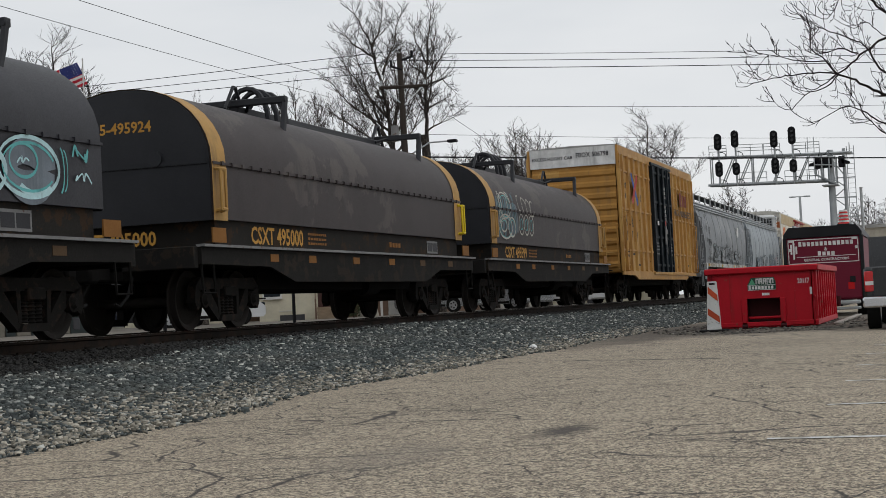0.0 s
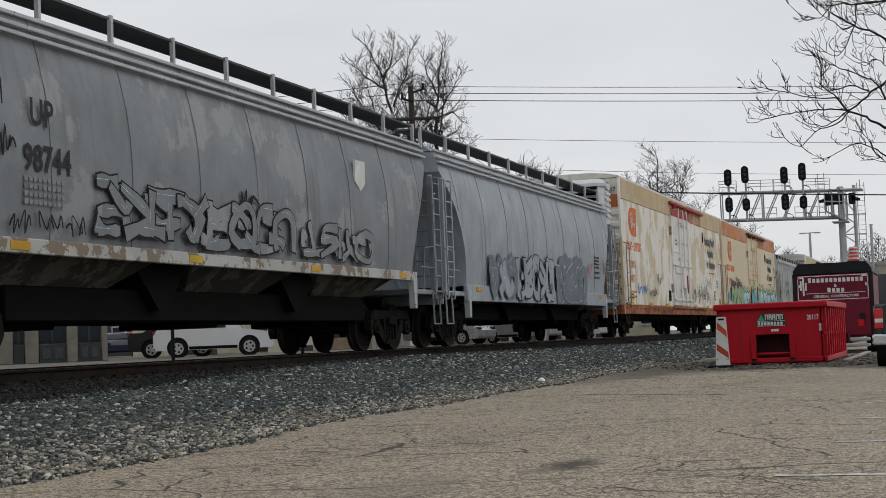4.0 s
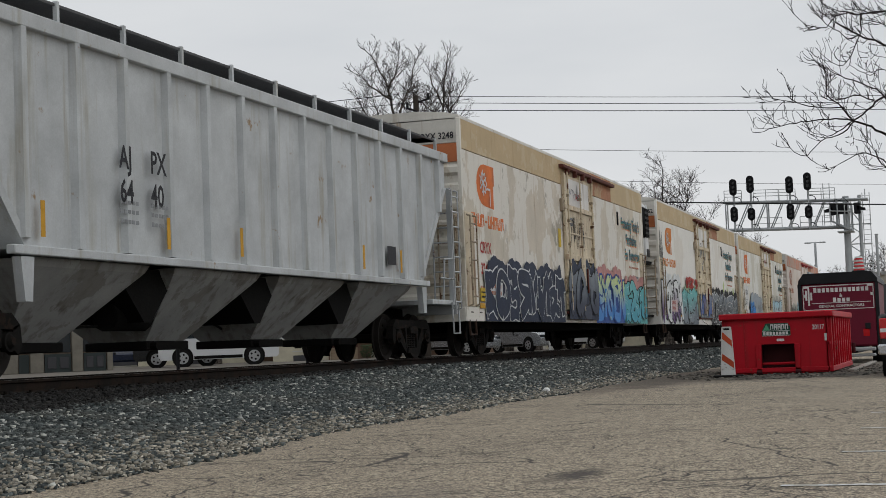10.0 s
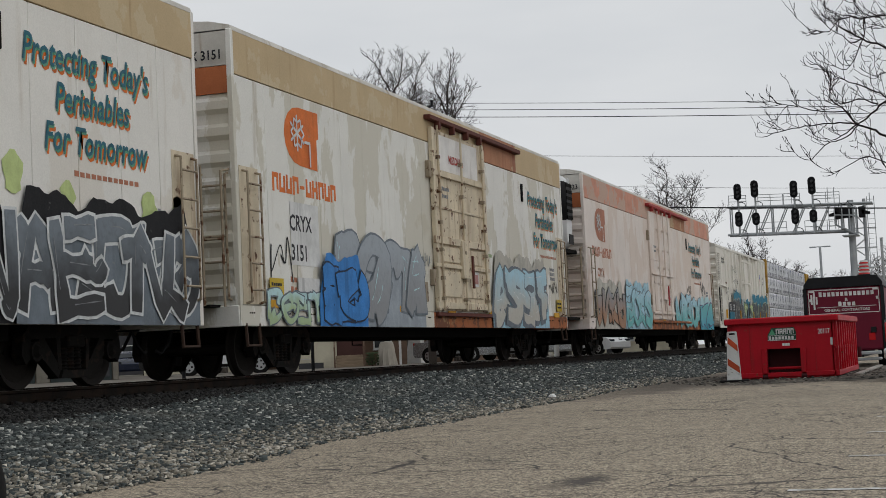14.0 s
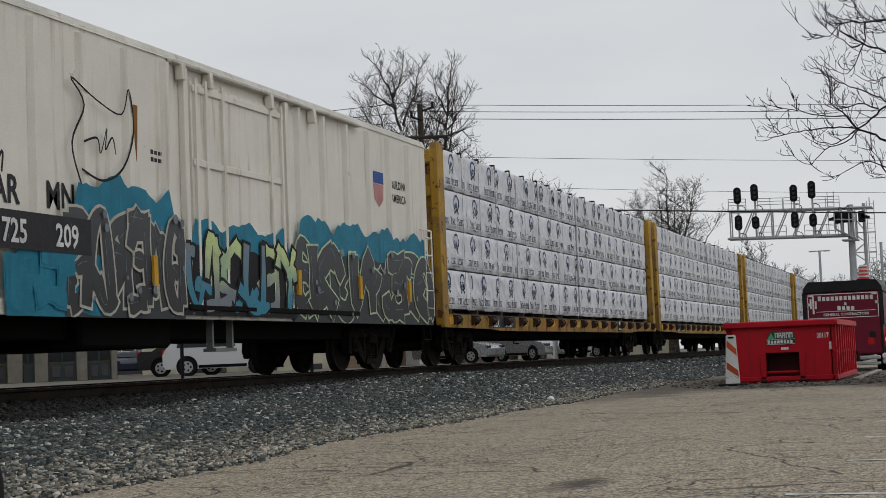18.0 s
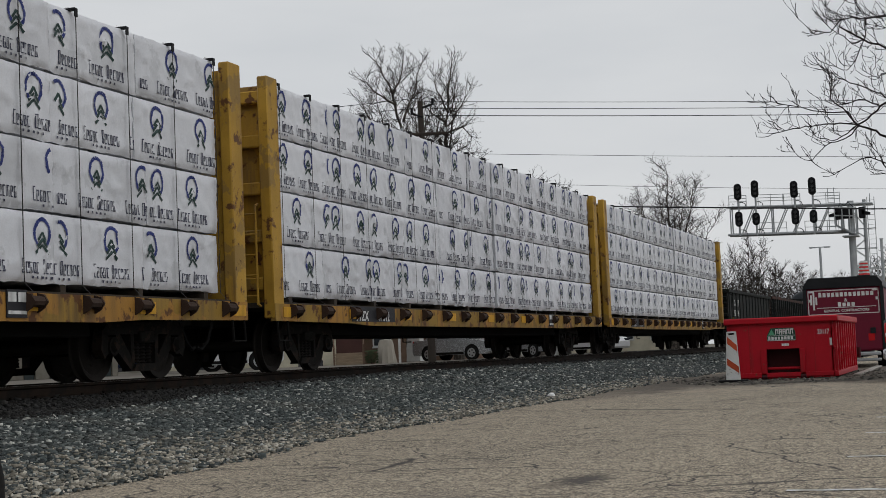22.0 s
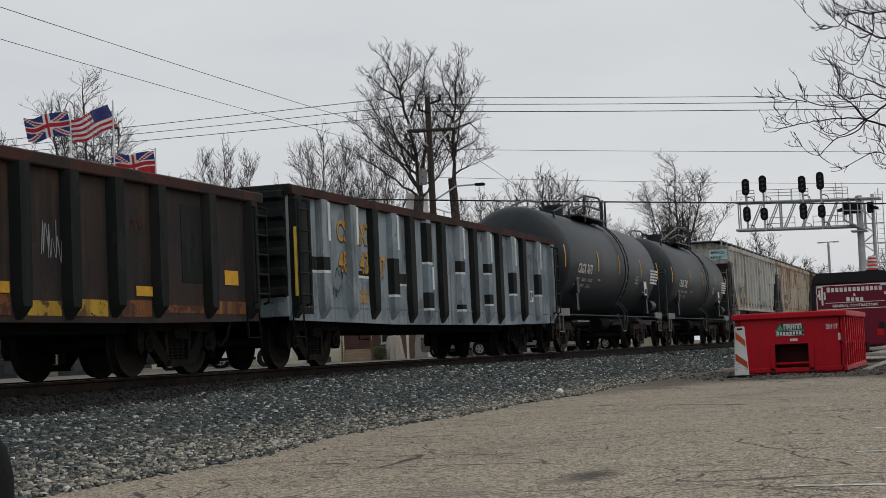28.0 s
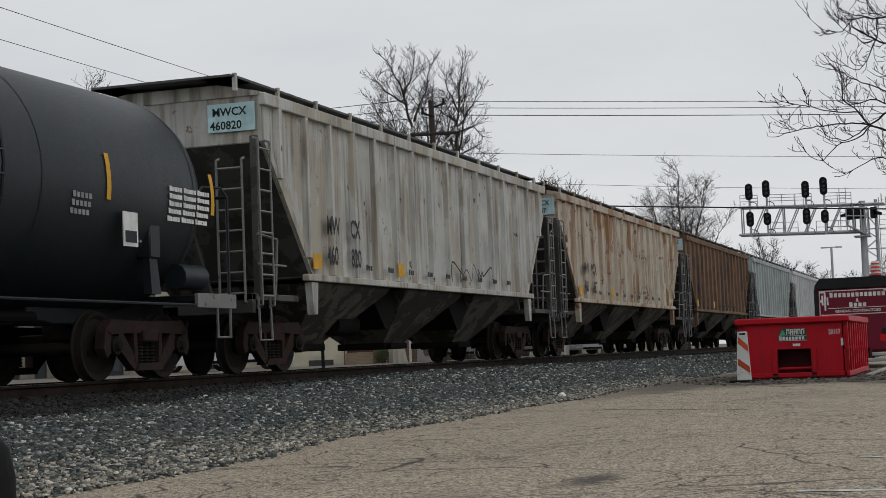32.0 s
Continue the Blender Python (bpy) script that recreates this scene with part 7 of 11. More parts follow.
def lettering_piece(car, x0, x1, z0, z1, y, fills, outline, cloud=None, shine=None, seed=1, fat=0.20, n=None, base=None, drop=False, dots=None, forms=None, edge=0.085, high=1.0):
    """A sprayed piece: a lumpy cloud of colour, a solid ground, and fat outlined shapes that spell nothing."""
    rng = random.Random(seed)
    hgt = z1 - z0
    m = max(20, int((x1 - x0) * 11))
    xs = [x0 + (x1 - x0) * i / m for i in range(m + 1)]
    ease = [min(1.0, 0.35 + i / 6, 0.35 + (m - i) / 6) for i in range(m + 1)]
    if cloud:
        q = [rng.uniform(0, 6) for _ in range(3)]
        wave = [abs(math.sin(x * 2.6 / max(0.6, hgt) + q[0])) * 0.13 + abs(math.sin(x * 5.9 / max(0.6, hgt) + q[1])) * 0.07 + 0.05 * noise.noise((x * 6, seed, 2)) for x in xs]
        part("sprayed_ground", B().strip([(x, y, z0) for x in xs], [(x, y, z0 + hgt * (0.97 + v) * high * r) for x, v, r in zip(xs, wave, ease)]), cloud, car, soft=False)
    if base:
        tops = [z0 + hgt * (0.80 + 0.10 * noise.noise((x * 2.3, seed, 0))) * r for x, r in zip(xs, ease)]
        part("sprayed_base", B().strip([(x, y - 0.003, z0) for x in xs], [(x, y - 0.003, z) for x, z in zip(xs, tops)]), base, car, soft=False)
    n = n or max(2, round((x1 - x0) / (hgt * 0.62)))
    step = (x1 - x0) / n
    ink = M[outline]
    names = list(forms or rng.sample(sorted(FORMS), k=len(FORMS)))
    w = fat * min(hgt, step * 1.45) * 0.92
    e = edge * hgt
    for i in range(n):
        lean = rng.uniform(-0.10, 0.16)
        up_ = rng.uniform(-0.05, 0.04) * hgt
        tall = hgt - w - e + up_
        lift = y - 0.006 - 0.014 * (i % 2)
        border, body, gleam = B(), B(), B()
        flip, over = rng.random() < 0.55, rng.random() < 0.4
        shapes = list(FORMS[names[i % len(names)]])
        a_, c_ = rng.uniform(0.15, 0.85), rng.uniform(0.2, 0.8)
        shapes.append([(a_, c_), (a_ + 0.25, c_ + rng.uniform(-0.3, 0.3)), (a_ + rng.uniform(0.4, 0.75), c_ + rng.uniform(-0.35, 0.35))])
        if rng.random() < 0.7:
            shapes.append([(-0.2, rng.uniform(0.7, 1.0)), (0.15, rng.uniform(0.75, 1.0)), (0.5, rng.uniform(0.6, 0.9))])
        for k, shape in enumerate(shapes):
            pts = []
            for u, v in shape:
                u, v = (1 - u if flip else u) + rng.uniform(-0.12, 0.12), (1 - v if over else v) + rng.uniform(-0.07, 0.07)
                pts.append((x0 + (i - 0.08 + 1.18 * u + lean * (v - 0.5)) * step, z0 + (w + e) / 2 + tall * min(1.03, max(0.0, v))))
            pts = [(min(max(a, x0 + w * 0.6), x1 - w * 0.6), c) for a, c in pts]
            line = smooth(pts, 4) if len(pts) > 2 else [tuple(Vector(pts[0]).lerp(Vector(pts[1]), j / 5)) for j in range(6)]
            tp = (rng.uniform(0.85, 1.2), rng.uniform(0.85, 1.2))
            parts = [(border, line, e, lift - 0.0008 * k, 1.0), (body, line, 0.0, lift - 0.005 - 0.0008 * k, 1.0)]
            if drop:
                parts.append((border, [(a - 0.06 * hgt, c - 0.05 * hgt) for a, c in line], e, lift + 0.002 - 0.0004 * k, 1.0))
            for b, ln, g, yy, f in parts:
                o = stroke(ln, w * f, yy, tp, g)
                b.add([(p[0], p[1], max(p[2], z0)) for p in o.v], o.f)
            if shine:
                q = rng.randrange(max(1, len(line) - 3))
                o = stroke([(a - w * 0.26, c + w * 0.12) for a, c in line][q:q + 4], 0.15 * w, lift - 0.010 - 0.0005 * k, (0.3, 0.3))
                gleam.add(o.v, o.f)
        letter = part("sprayed_letter", border, ink, car, soft=False)
        f, g = fills[i % len(fills)], fills[(i + 1) % len(fills)]
        if f in SPRAY and g in SPRAY and sum(SPRAY[f]) < sum(SPRAY[g]):
            f, g = g, f
        part("letter_fill", body, M[f] if f == g or f not in SPRAY or g not in SPRAY else fade(f, g, z0, z1), letter, soft=False)
        if gleam.v:
            part("letter_highlight", gleam, shine, letter, soft=False)
    if dots:
        tones = (dots,) if isinstance(dots, str) else dots
        for i in range(n * 2):
            cx, cz, r = rng.uniform(x0 + 0.1, x1 - 0.1), z0 + hgt * rng.uniform(0.08, 0.95), hgt * rng.uniform(0.02, 0.05)
            part("sprayed_dot", B().add([(cx + r * math.cos(t), y - 0.056, cz + r * math.sin(t)) for t in (2 * math.pi * q / 8 for q in range(8))], [tuple(range(8))]), tones[i % len(tones)], car, soft=False)


def tag(car, x, z, w, h, y, material, seed, thick=0.035, n=7):
    """A quick looping scrawl in one line, too wild to read."""
    rng = random.Random(seed)
    pts = []
    for i in range(n * 2 + 1):
        f = i / (n * 2)
        pts.append((x + w * (0.06 + 0.88 * f) + rng.uniform(-0.75, 0.75) * w / n * (0.6 if i % 2 else 1.0), z + h * (rng.uniform(0.55, 1.0) if i % 2 else rng.uniform(0.0, 0.42))))
    part("sprayed_tag", stroke(smooth(pts, 5), thick, y), material, car, soft=False)


# ---- coil cars ----
def arch(a, zlow, zside, ztop, n=18, grow=0.0):
    pts = [(-a - grow, zlow), (-a - grow, zside)]
    for i in range(1, n):
        t = math.pi - math.pi * i / n
        c, s = math.cos(t), math.sin(t)
        pts.append(((a + grow) * math.copysign(abs(c) ** 0.92, c), zside + (ztop + grow - zside) * s ** 0.96))
    return pts + [(a + grow, zside), (a + grow, zlow)]


def coil_car(L, number, span, seed, tint):
    car = thing("coil_car", "dark weathered coil car with yellow-edged arched hood", "coil car", "coil cars of the train")
    h = L / 2
    running_gear(car, L, inset=1.9)
    hood_x0, hood_x1 = -h + 0.72, h - 0.80
    b = B()
    b.box(-h + 0.1, h - 0.1, -1.44, 1.44, 1.05, 1.15)
    b.box(-h + 0.1, h - 0.1, -1.36, 1.36, 0.92, 1.05)
    part("deck", b, "coil_frame", car)
    for s in (-1, 1):
        b = B().prism([(-h + 0.15, 1.17), (h - 0.15, 1.17), (h - 0.15, 0.92), (h - 2.6, 0.90), (h - 3.6, 0.66), (-h + 3.6, 0.66), (-h + 2.6, 0.90), (-h + 0.15, 0.92)], s * 1.47 - 0.03, s * 1.47 + 0.03, "y")
        part("side_sill", b, "coil_frame", car)
        part("sill_edge", B().box(-h + 0.12, h - 0.12, s * 1.50 - 0.07, s * 1.50 + 0.07, 1.171, 1.21), "steel_grey", car, "scuffed light-grey deck edge")
    b = B().prism([(-1.38, 1.15), (-1.38, 1.66), (1.38, 1.66), (1.38, 1.15)], hood_x0 + 0.15, hood_x1 - 0.15)
    part("trough", b, "coil_trough", car)
    part("hood", B().loft([[(x, y, z) for y, z in arch(1.45, 1.60, 2.45, 3.64)] for x in (hood_x0, hood_x0 + 3, 0, hood_x1 - 3, hood_x1)]), tint, car, "grime-stained arched steel hood")
    for x0, x1 in ((hood_x0 - 0.02, hood_x0 + 0.46), (hood_x1 - 0.46, hood_x1 + 0.02))[:1 if seed == 0 else 2]:
        rings = [[(x, y, z) for y, z in arch(1.45, 1.58, 2.45, 3.64, grow=0.012)] for x in (x0, x1)]
        part("hood_band", B().loft(rings, caps=False, closed=False), "coil_yellow", car, "faded yellow hood edge")
    for x, s in ((hood_x0 - 0.03, -1), (hood_x1 + 0.03, 1)):
        b = B().prism([(y * 0.985, z) for y, z in arch(1.45, 1.58, 2.45, 3.63)], x - 0.008, x + 0.008)
        part("hood_end", b, "coil_black", car)
        b = B().box(x + s * 0.01 - 0.02, x + s * 0.01 + 0.02, -1.40, 1.40, 2.43, 2.50)
        part("end_rib", b, "coil_black", car)
        for y in (-0.55, 0.75):
            part("end_pad", B().cyl((x - 0.05, y, 2.55), (x + 0.05, y, 2.55), 0.12, n=10), "coil_black", car)
    for s in (-1, 1):
        b = B().box(hood_x0, hood_x1, s * 1.465 - 0.015, s * 1.465 + 0.015, 2.42, 2.46)
        for i in range(34):
            x = hood_x0 + 0.3 + (hood_x1 - hood_x0 - 0.6) * i / 33
            b.box(x - 0.04, x + 0.04, s * 1.475 - 0.025, s * 1.475 + 0.025, 2.41, 2.47)
        part("seam_strip", b, tint, car)
    # the lifting frame over the crest: a long beam between two cross arms with splayed legs
    part("lifting_beam", B().box(-2.35, 5.0, -0.09, 0.09, 3.68, 3.82, 0.015), "coil_black", car)
    for x in (-2.35, 5.0):
        part("cross_arm", B().box(x - 0.07, x + 0.07, -1.02, 1.02, 3.80, 3.92, 0.015), "coil_black", car)
        for q in (-1, 1):
            part("lifting_leg", B().tube([(x, q * 0.98, 3.86), (x - 0.12, q * 1.0, 3.50), (x - 0.36, q * 1.06, 3.10)], 0.055, 6), "coil_black", car)
            part("leg_shoe", B().box(x - 0.46, x - 0.26, q * 1.08 - 0.08, q * 1.08 + 0.08, 3.03, 3.14), "coil_black", car)
            part("arm_brace", B().tube([(x, q * 0.30, 3.86), (x + 0.35 * (1 if x < 0 else -1), q * 0.10, 3.76)], 0.035, 5), "coil_black", car)
        part("lifting_eye", B().tube([(x - 0.35, 0, 3.74), (x + 0.02, 0, 4.16), (x + 0.12, 0, 4.16), (x + 0.40, 0, 3.74)], 0.035, 6), "coil_black", car)
    for x in (-1.75, -1.35, -0.95):
        pts = [(x, -0.40 * math.cos(t), 3.60 + 0.60 * math.sin(t)) for t in (math.pi * i / 10 for i in range(11))]
        part("lifting_hoop", B().tube(pts, 0.05, 6), "coil_black", car)
    for x in (hood_x0 + 0.06, hood_x1 - 0.2)[:1 if seed == 0 else 2]:
        b = B().tube([(x, -1.45, 1.72), (x, -1.56, 1.74), (x, -1.56, 2.34), (x, -1.45, 2.36)], 0.03, 6)
        b.tube([(x + 0.16, -1.45, 1.72), (x + 0.16, -1.56, 1.74), (x + 0.16, -1.56, 2.34), (x + 0.16, -1.45, 2.36)], 0.03, 6)
        b.tube([(x, -1.56, 2.34), (x + 0.16, -1.56, 2.34)], 0.03, 6).tube([(x, -1.56, 1.74), (x + 0.16, -1.56, 1.74)], 0.03, 6)
        part("hand_rail", b, "bright_yellow" if seed == 1 and x > 0 else "coil_yellow", car)
    for x in (-h + 0.5, h - 0.95):
        part("reflector", B().box(x, x + 0.45, -1.53, -1.505, 1.24, 1.46), "rust_orange", car)
    for x in (-4.45, -2.85, -0.75, 1.2, 3.1, 5.0):
        part("data_plate", B().box(x, x + 0.32, -1.508, -1.502, 0.98, 1.10), "rust_orange" if x < 2 else "rust_brown", car)
    part("notice_plate", B().box(h - 3.1, h - 2.4, -1.392, -1.386, 1.26, 1.52), "steel_grey", car)
    part("notice_face", B().box(h - 3.06, h - 2.77, -1.396, -1.392, 1.30, 1.48).box(h - 2.73, h - 2.44, -1.396, -1.392, 1.30, 1.48), "coil_black", car)
    part("brake_cylinder", B().cyl((1.0, -0.95, 0.62), (1.7, -0.95, 0.62), 0.2, n=14), "underframe", car)
    write(car, "CSXT " + number, -h + 2.15, -1.386, 1.27, 0.38, "letter_orange", 0.97)
    for k, (z, n_) in enumerate(((1.46, 9), (1.38, 7), (1.30, 8))):
        bars(car, -h + 4.5, -1.386, z, 0.85, 0.045, n_, "rust_orange")
    bars(car, 1.6, -1.386, 1.34, 0.7, 0.10, 4, "rust_orange")
    write(car, "CSXT " + number, hood_x0 - 0.045, 1.05, 1.26, 0.30, "letter_orange", 0.9, face="end")
    write(car, span, hood_x0 - 0.045, 0.95, 2.98, 0.23, "letter_orange", 1.0, face="end")
    part("end_sill", B().box(-h, -h + 0.14, -1.45, 1.45, 0.86, 1.18, 0.01), "coil_frame", car)
    part("end_sill", B().box(h - 0.14, h, -1.45, 1.45, 0.86, 1.18, 0.01), "coil_frame", car)
    for x in (-h + 0.2, h - 0.6):
        stirrup(car, x, -1.46, "underframe")
    if seed == 0:
        oval = lambda cx, cz, rx, rz, a0=0, a1=360: [(cx + rx * math.cos(t), cz + rz * math.sin(t)) for t in (radians(a0 + (a1 - a0) * i / 28) for i in range(29))]
        part("sprayed_ground", stroke(oval(4.62, 2.0, 0.40, 0.22), 0.34, -1.466), "spray_slate", car, soft=False)
        for pts, wide, ink in ((oval(4.62, 2.03, 0.66, 0.36), 0.05, "spray_ice"), (oval(4.62, 2.03, 0.57, 0.29, 20, 330), 0.03, "spray_teal"), (oval(4.50, 2.10, 0.30, 0.20), 0.035, "spray_teal"),
                               (oval(3.70, 1.95, 0.42, 0.27, -100, 70), 0.07, "spray_ice"), (oval(4.75, 1.82, 0.34, 0.10, 190, 350), 0.08, "spray_ice"), (oval(5.30, 2.03, 0.10, 0.28, -80, 80), 0.025, "spray_teal"), (oval(5.38, 2.03, 0.10, 0.26, -80, 80), 0.02, "spray_teal")):
            part("sprayed_line", stroke(pts, wide, -1.470 - 0.001 * wide), ink, car, soft=False)
        tag(car, 4.36, 2.05, 0.28, 0.13, -1.474, "spray_ice", 7, 0.02, 3)
        tag(car, 5.55, 2.15, 0.5, 0.22, -1.474, "spray_teal", 5, 0.03, 4)
        tag(car, 5.62, 1.88, 0.4, 0.16, -1.474, "spray_ice", 6, 0.025, 3)
    elif seed == 2:
        rng = random.Random(44)

        def hug(o, off):
            """Lays strokes on the hood's curve."""
            o.v = [(x, -(1.45 * math.sqrt(max(0.0, 1 - ((z - 2.45) / 1.19) ** 2)) if z > 2.45 else 1.45) - off, z) for x, _, z in o.v]
            return o

        def ball(x, z, rx, rz, ink, wide, off, a0=0, a1=360):
            pts = [(x + rx * math.cos(t), z + rz * math.sin(t)) for t in (radians(a0 + (a1 - a0) * i / 24) for i in range(25))]
            part("sprayed_line", hug(stroke(pts, wide, 0.0), off), ink, car, soft=False)

        for k in range(13):
            x = -5.85 + k * 0.15
            part("sprayed_ground", hug(stroke([(x + rng.uniform(-0.1, 0.1), 1.76 + rng.uniform(0, 0.2)), (x + 0.1, 2.15), (x, 2.5), (x + rng.uniform(-0.1, 0.15), 2.85 + rng.uniform(-0.15, 0.12))], 0.10, 0.0), 0.012 + 0.0006 * k), "spray_haze" if k % 3 else "spray_slate", car, soft=False)
        for x, z, rx, rz in ((-5.15, 2.02, 0.62, 0.30), (-5.10, 2.55, 0.52, 0.32), (-5.30, 2.05, 0.28, 0.16), (-4.55, 2.02, 0.34, 0.24), (-5.55, 2.45, 0.12, 0.42), (-4.75, 2.62, 0.16, 0.28)):
            ball(x, z, rx, rz, "spray_pale", 0.035, 0.024)
            ball(x + 0.03, z - 0.02, rx * 0.86, rz * 0.84, "spray_teal", 0.02, 0.022, 20, 330)
        for i in range(4):
            ball(-3.65 + i * 0.42, 2.66 - 0.03 * i, 0.19, 0.20, "spray_pale", 0.028, 0.024, rng.uniform(0, 90), rng.uniform(280, 400))
        for i in range(3):
            ball(-3.60 + i * 0.50, 2.12, 0.24, 0.26, "spray_pale", 0.032, 0.024, -20, 340)
            ball(-3.60 + i * 0.50, 2.12, 0.11, 0.14, "spray_teal", 0.022, 0.024)
    return car


# ---- the high box car ----
def corrugated_end(car, x, s, half, z0, z1, n, material, name="end_panel", depth=0.06):
    """An end wall with n horizontal ribs; s is the way that it faces."""
    prof = []
    step = (z1 - z0) / n
    for i in range(n):
        z = z0 + i * step
        prof += [(x, z), (x, z + 0.25 * step), (x + s * depth, z + 0.42 * step), (x + s * depth, z + 0.72 * step), (x, z + 0.88 * step)]
    prof += [(x, z1), (x - s * 0.05, z1), (x - s * 0.05, z0)]
    return part(name, B().prism(prof, -half, half, "y"), material, car)


def box_car(L):
    car = thing("box_car", "tall mustard-yellow box car with black plug door", "box car", "freight cars of the train")
    h, w = L / 2, 1.52
    running_gear(car, L, inset=2.2)
    part("body", B().box(-h + 0.08, h - 0.08, -w + 0.08, w - 0.08, 0.98, 5.20), "box_yellow", car)
    part("roof", B().prism([(-w - 0.03, 5.235), (-w - 0.03, 5.26), (0, 5.30), (w + 0.03, 5.26), (w + 0.03, 5.235)], -h - 0.01, h + 0.01), "roof_grey", car, "grey sheet-metal roof")
    for s in (-1, 1):
        y0 = s * (w - 0.04)
        part("side_sheet", B().box(-h + 0.06, h - 0.06, min(y0, y0 + s * 0.04), max(y0, y0 + s * 0.04), 0.98, 5.05), "box_yellow", car)
        part("side_sill", B().prism([(-h, 1.02), (h, 1.02), (h, 0.88), (h - 2.0, 0.86), (h - 2.6, 0.72), (-h + 2.6, 0.72), (-h + 2.0, 0.86), (-h, 0.88)], s * (w + 0.02) - 0.03, s * (w + 0.02) + 0.03, "y"), "box_yellow", car)
        part("top_rail", B().box(-h, h, s * (w + 0.015) - 0.035, s * (w + 0.015) + 0.035, 4.93, 5.05), "box_yellow", car)
        posts = [-h + 0.05] + [-7.4 + i * 0.93 for i in range(6)] + [h - 0.05] + [7.4 - i * 0.93 for i in range(6)]
        for x in posts:
            b = B().prism([(x - 0.085, s * w), (x - 0.05, s * (w + 0.085)), (x + 0.05, s * (w + 0.085)), (x + 0.085, s * w)], 1.0, 4.95, "z")
            part("side_post", b, "box_yellow", car)
        for z in (1.72, 3.12, 4.40):
            for x0, x1 in ((-h + 0.05, -2.15), (2.05, h - 0.05)):
                part("side_ledge", B().box(x0, x1, s * (w + 0.02) - 0.03, s * (w + 0.02) + 0.03, z - 0.03, z + 0.03), "box_yellow", car)
    # the door: frame, two leaves of panels, lock rods
    dx0, dx1, y = -2.0, 1.9, -w - 0.05
    door = part("door", B().box(dx0, dx1, y - 0.03, y + 0.05, 0.98, 4.95), "door_black", car, "black steel plug door")
    for i in range(5):
        x = dx0 + 0.03 + (dx1 - dx0 - 0.06) * i / 4
        part("door_rib", B().box(x - 0.045, x + 0.045, y - 0.09, y - 0.03, 1.0, 4.93, 0.01), "door_black", door)
    for z in (1.25, 2.3, 2.95, 3.6, 4.7):
        part("door_rail", B().box(dx0, dx1, y - 0.07, y - 0.03, z - 0.04, z + 0.04), "door_black", door)
    for x in (-1.1, -0.1, 0.95):
        part("lock_rod", B().cyl((x, y - 0.11, 1.0), (x, y - 0.11, 4.95), 0.03, n=6), "door_black", door)
    part("door_lever", B().box(-0.2, 0.05, y - 0.16, y - 0.12, 2.05, 2.75).box(0.1, 0.32, y - 0.15, y - 0.12, 2.45, 2.62), "steel_grey", door)
    part("warning_mark", B().box(-0.12, 0.12, y - 0.135, y - 0.12, 2.72, 2.95), "spray_red", door)
    for k, line in enumerate(("CLOSE AND LOCK", "DOOR BEFORE", "MOVING CAR")):
        write(door, line, 0.45, y - 0.035, 4.16 - k * 0.17, 0.15, "white_paint", 0.85)
    for k, line in enumerate(("CIERRE Y PONGA", "EL SEGURO DE LA", "PUERTA ANTES DE", "MOVER EL CARRO")):
        write(door, line, 0.45, y - 0.035, 3.46 - k * 0.155, 0.14, "white_paint", 0.85)
    tag(door, -0.85, 1.75, 0.5, 0.5, y - 0.036, "spray_grey", 301, 0.015, 5)
    tag(door, 0.25, 1.6, 0.6, 0.55, y - 0.036, "spray_grey", 302, 0.015, 6)
    for z in (2.05, 1.93, 1.81, 1.65):
        bars(car, -1.9, y - 0.075, z, 0.6, 0.05, 6, "spray_grey")
        bars(car, 1.15, y - 0.075, z, 0.5, 0.05, 5, "spray_grey")
    part("placard", B().box(-1.45, -1.1, y - 0.08, y - 0.072, 2.75, 2.9), "white_paint", car)
    part("door_track", B().box(dx0 - 0.3, h - 2.0, -w - 0.10, -w, 0.90, 1.0, 0.01), "box_yellow", car)
    part("upper_track", B().box(dx0 - 0.2, dx1 + 0.3, -w - 0.12, -w, 4.96, 5.06, 0.01), "door_black", car)
    # ends
    for s in (-1, 1):
        corrugated_end(car, s * (h - 0.06), s, w - 0.08, 1.0, 4.50, 9, "box_yellow")
        part("end_header", B().box(min(s * (h - 0.08), s * h), max(s * (h - 0.08), s * h), -w + 0.05, w - 0.05, 4.60, 5.235), "white_paint", car, "white end header")
        for y2 in (-w, w):
            part("corner_post", B().box(min(s * (h - 0.12), s * (h + 0.015)), max(s * (h - 0.12), s * (h + 0.015)), y2 - 0.04, y2 + 0.04, 0.98, 5.23, 0.01), "box_yellow", car)
            if s < 0:
                part("top_rail", B().box(-h + 0.12, h - 0.12, y2 - 0.045, y2 + 0.045, 5.04, 5.232, 0.01), "box_yellow", car)
        ladder(car, s * (h + 0.02), -w + 0.1, 1.05, 2.6, 0.4, 4, "box_yellow", "y", out=s)
        part("crossover_step", B().box(min(s * h, s * (h + 0.22)), max(s * h, s * (h + 0.22)), -1.2, 1.2, 1.02, 1.05), "underframe", car)
    ladder(car, -h + 0.12, -w - 0.08, 1.0, 3.0, 0.42, 5, "box_yellow")
    ladder(car, h - 0.58, -w - 0.08, 1.0, 3.0, 0.42, 5, "box_yellow")
    for x in (-h + 0.1, h - 0.55):
        stirrup(car, x, -w, "underframe")
    write(car, "FBOX 506798", -h - 0.005, -0.12, 4.90, 0.22, "letter_black", 0.88, face="end")
    write(car, "EXCESS HEIGHT CAR", -h - 0.005, 1.40, 4.86, 0.15, "letter_black", 1.0, face="end")
    yt = -w - 0.004
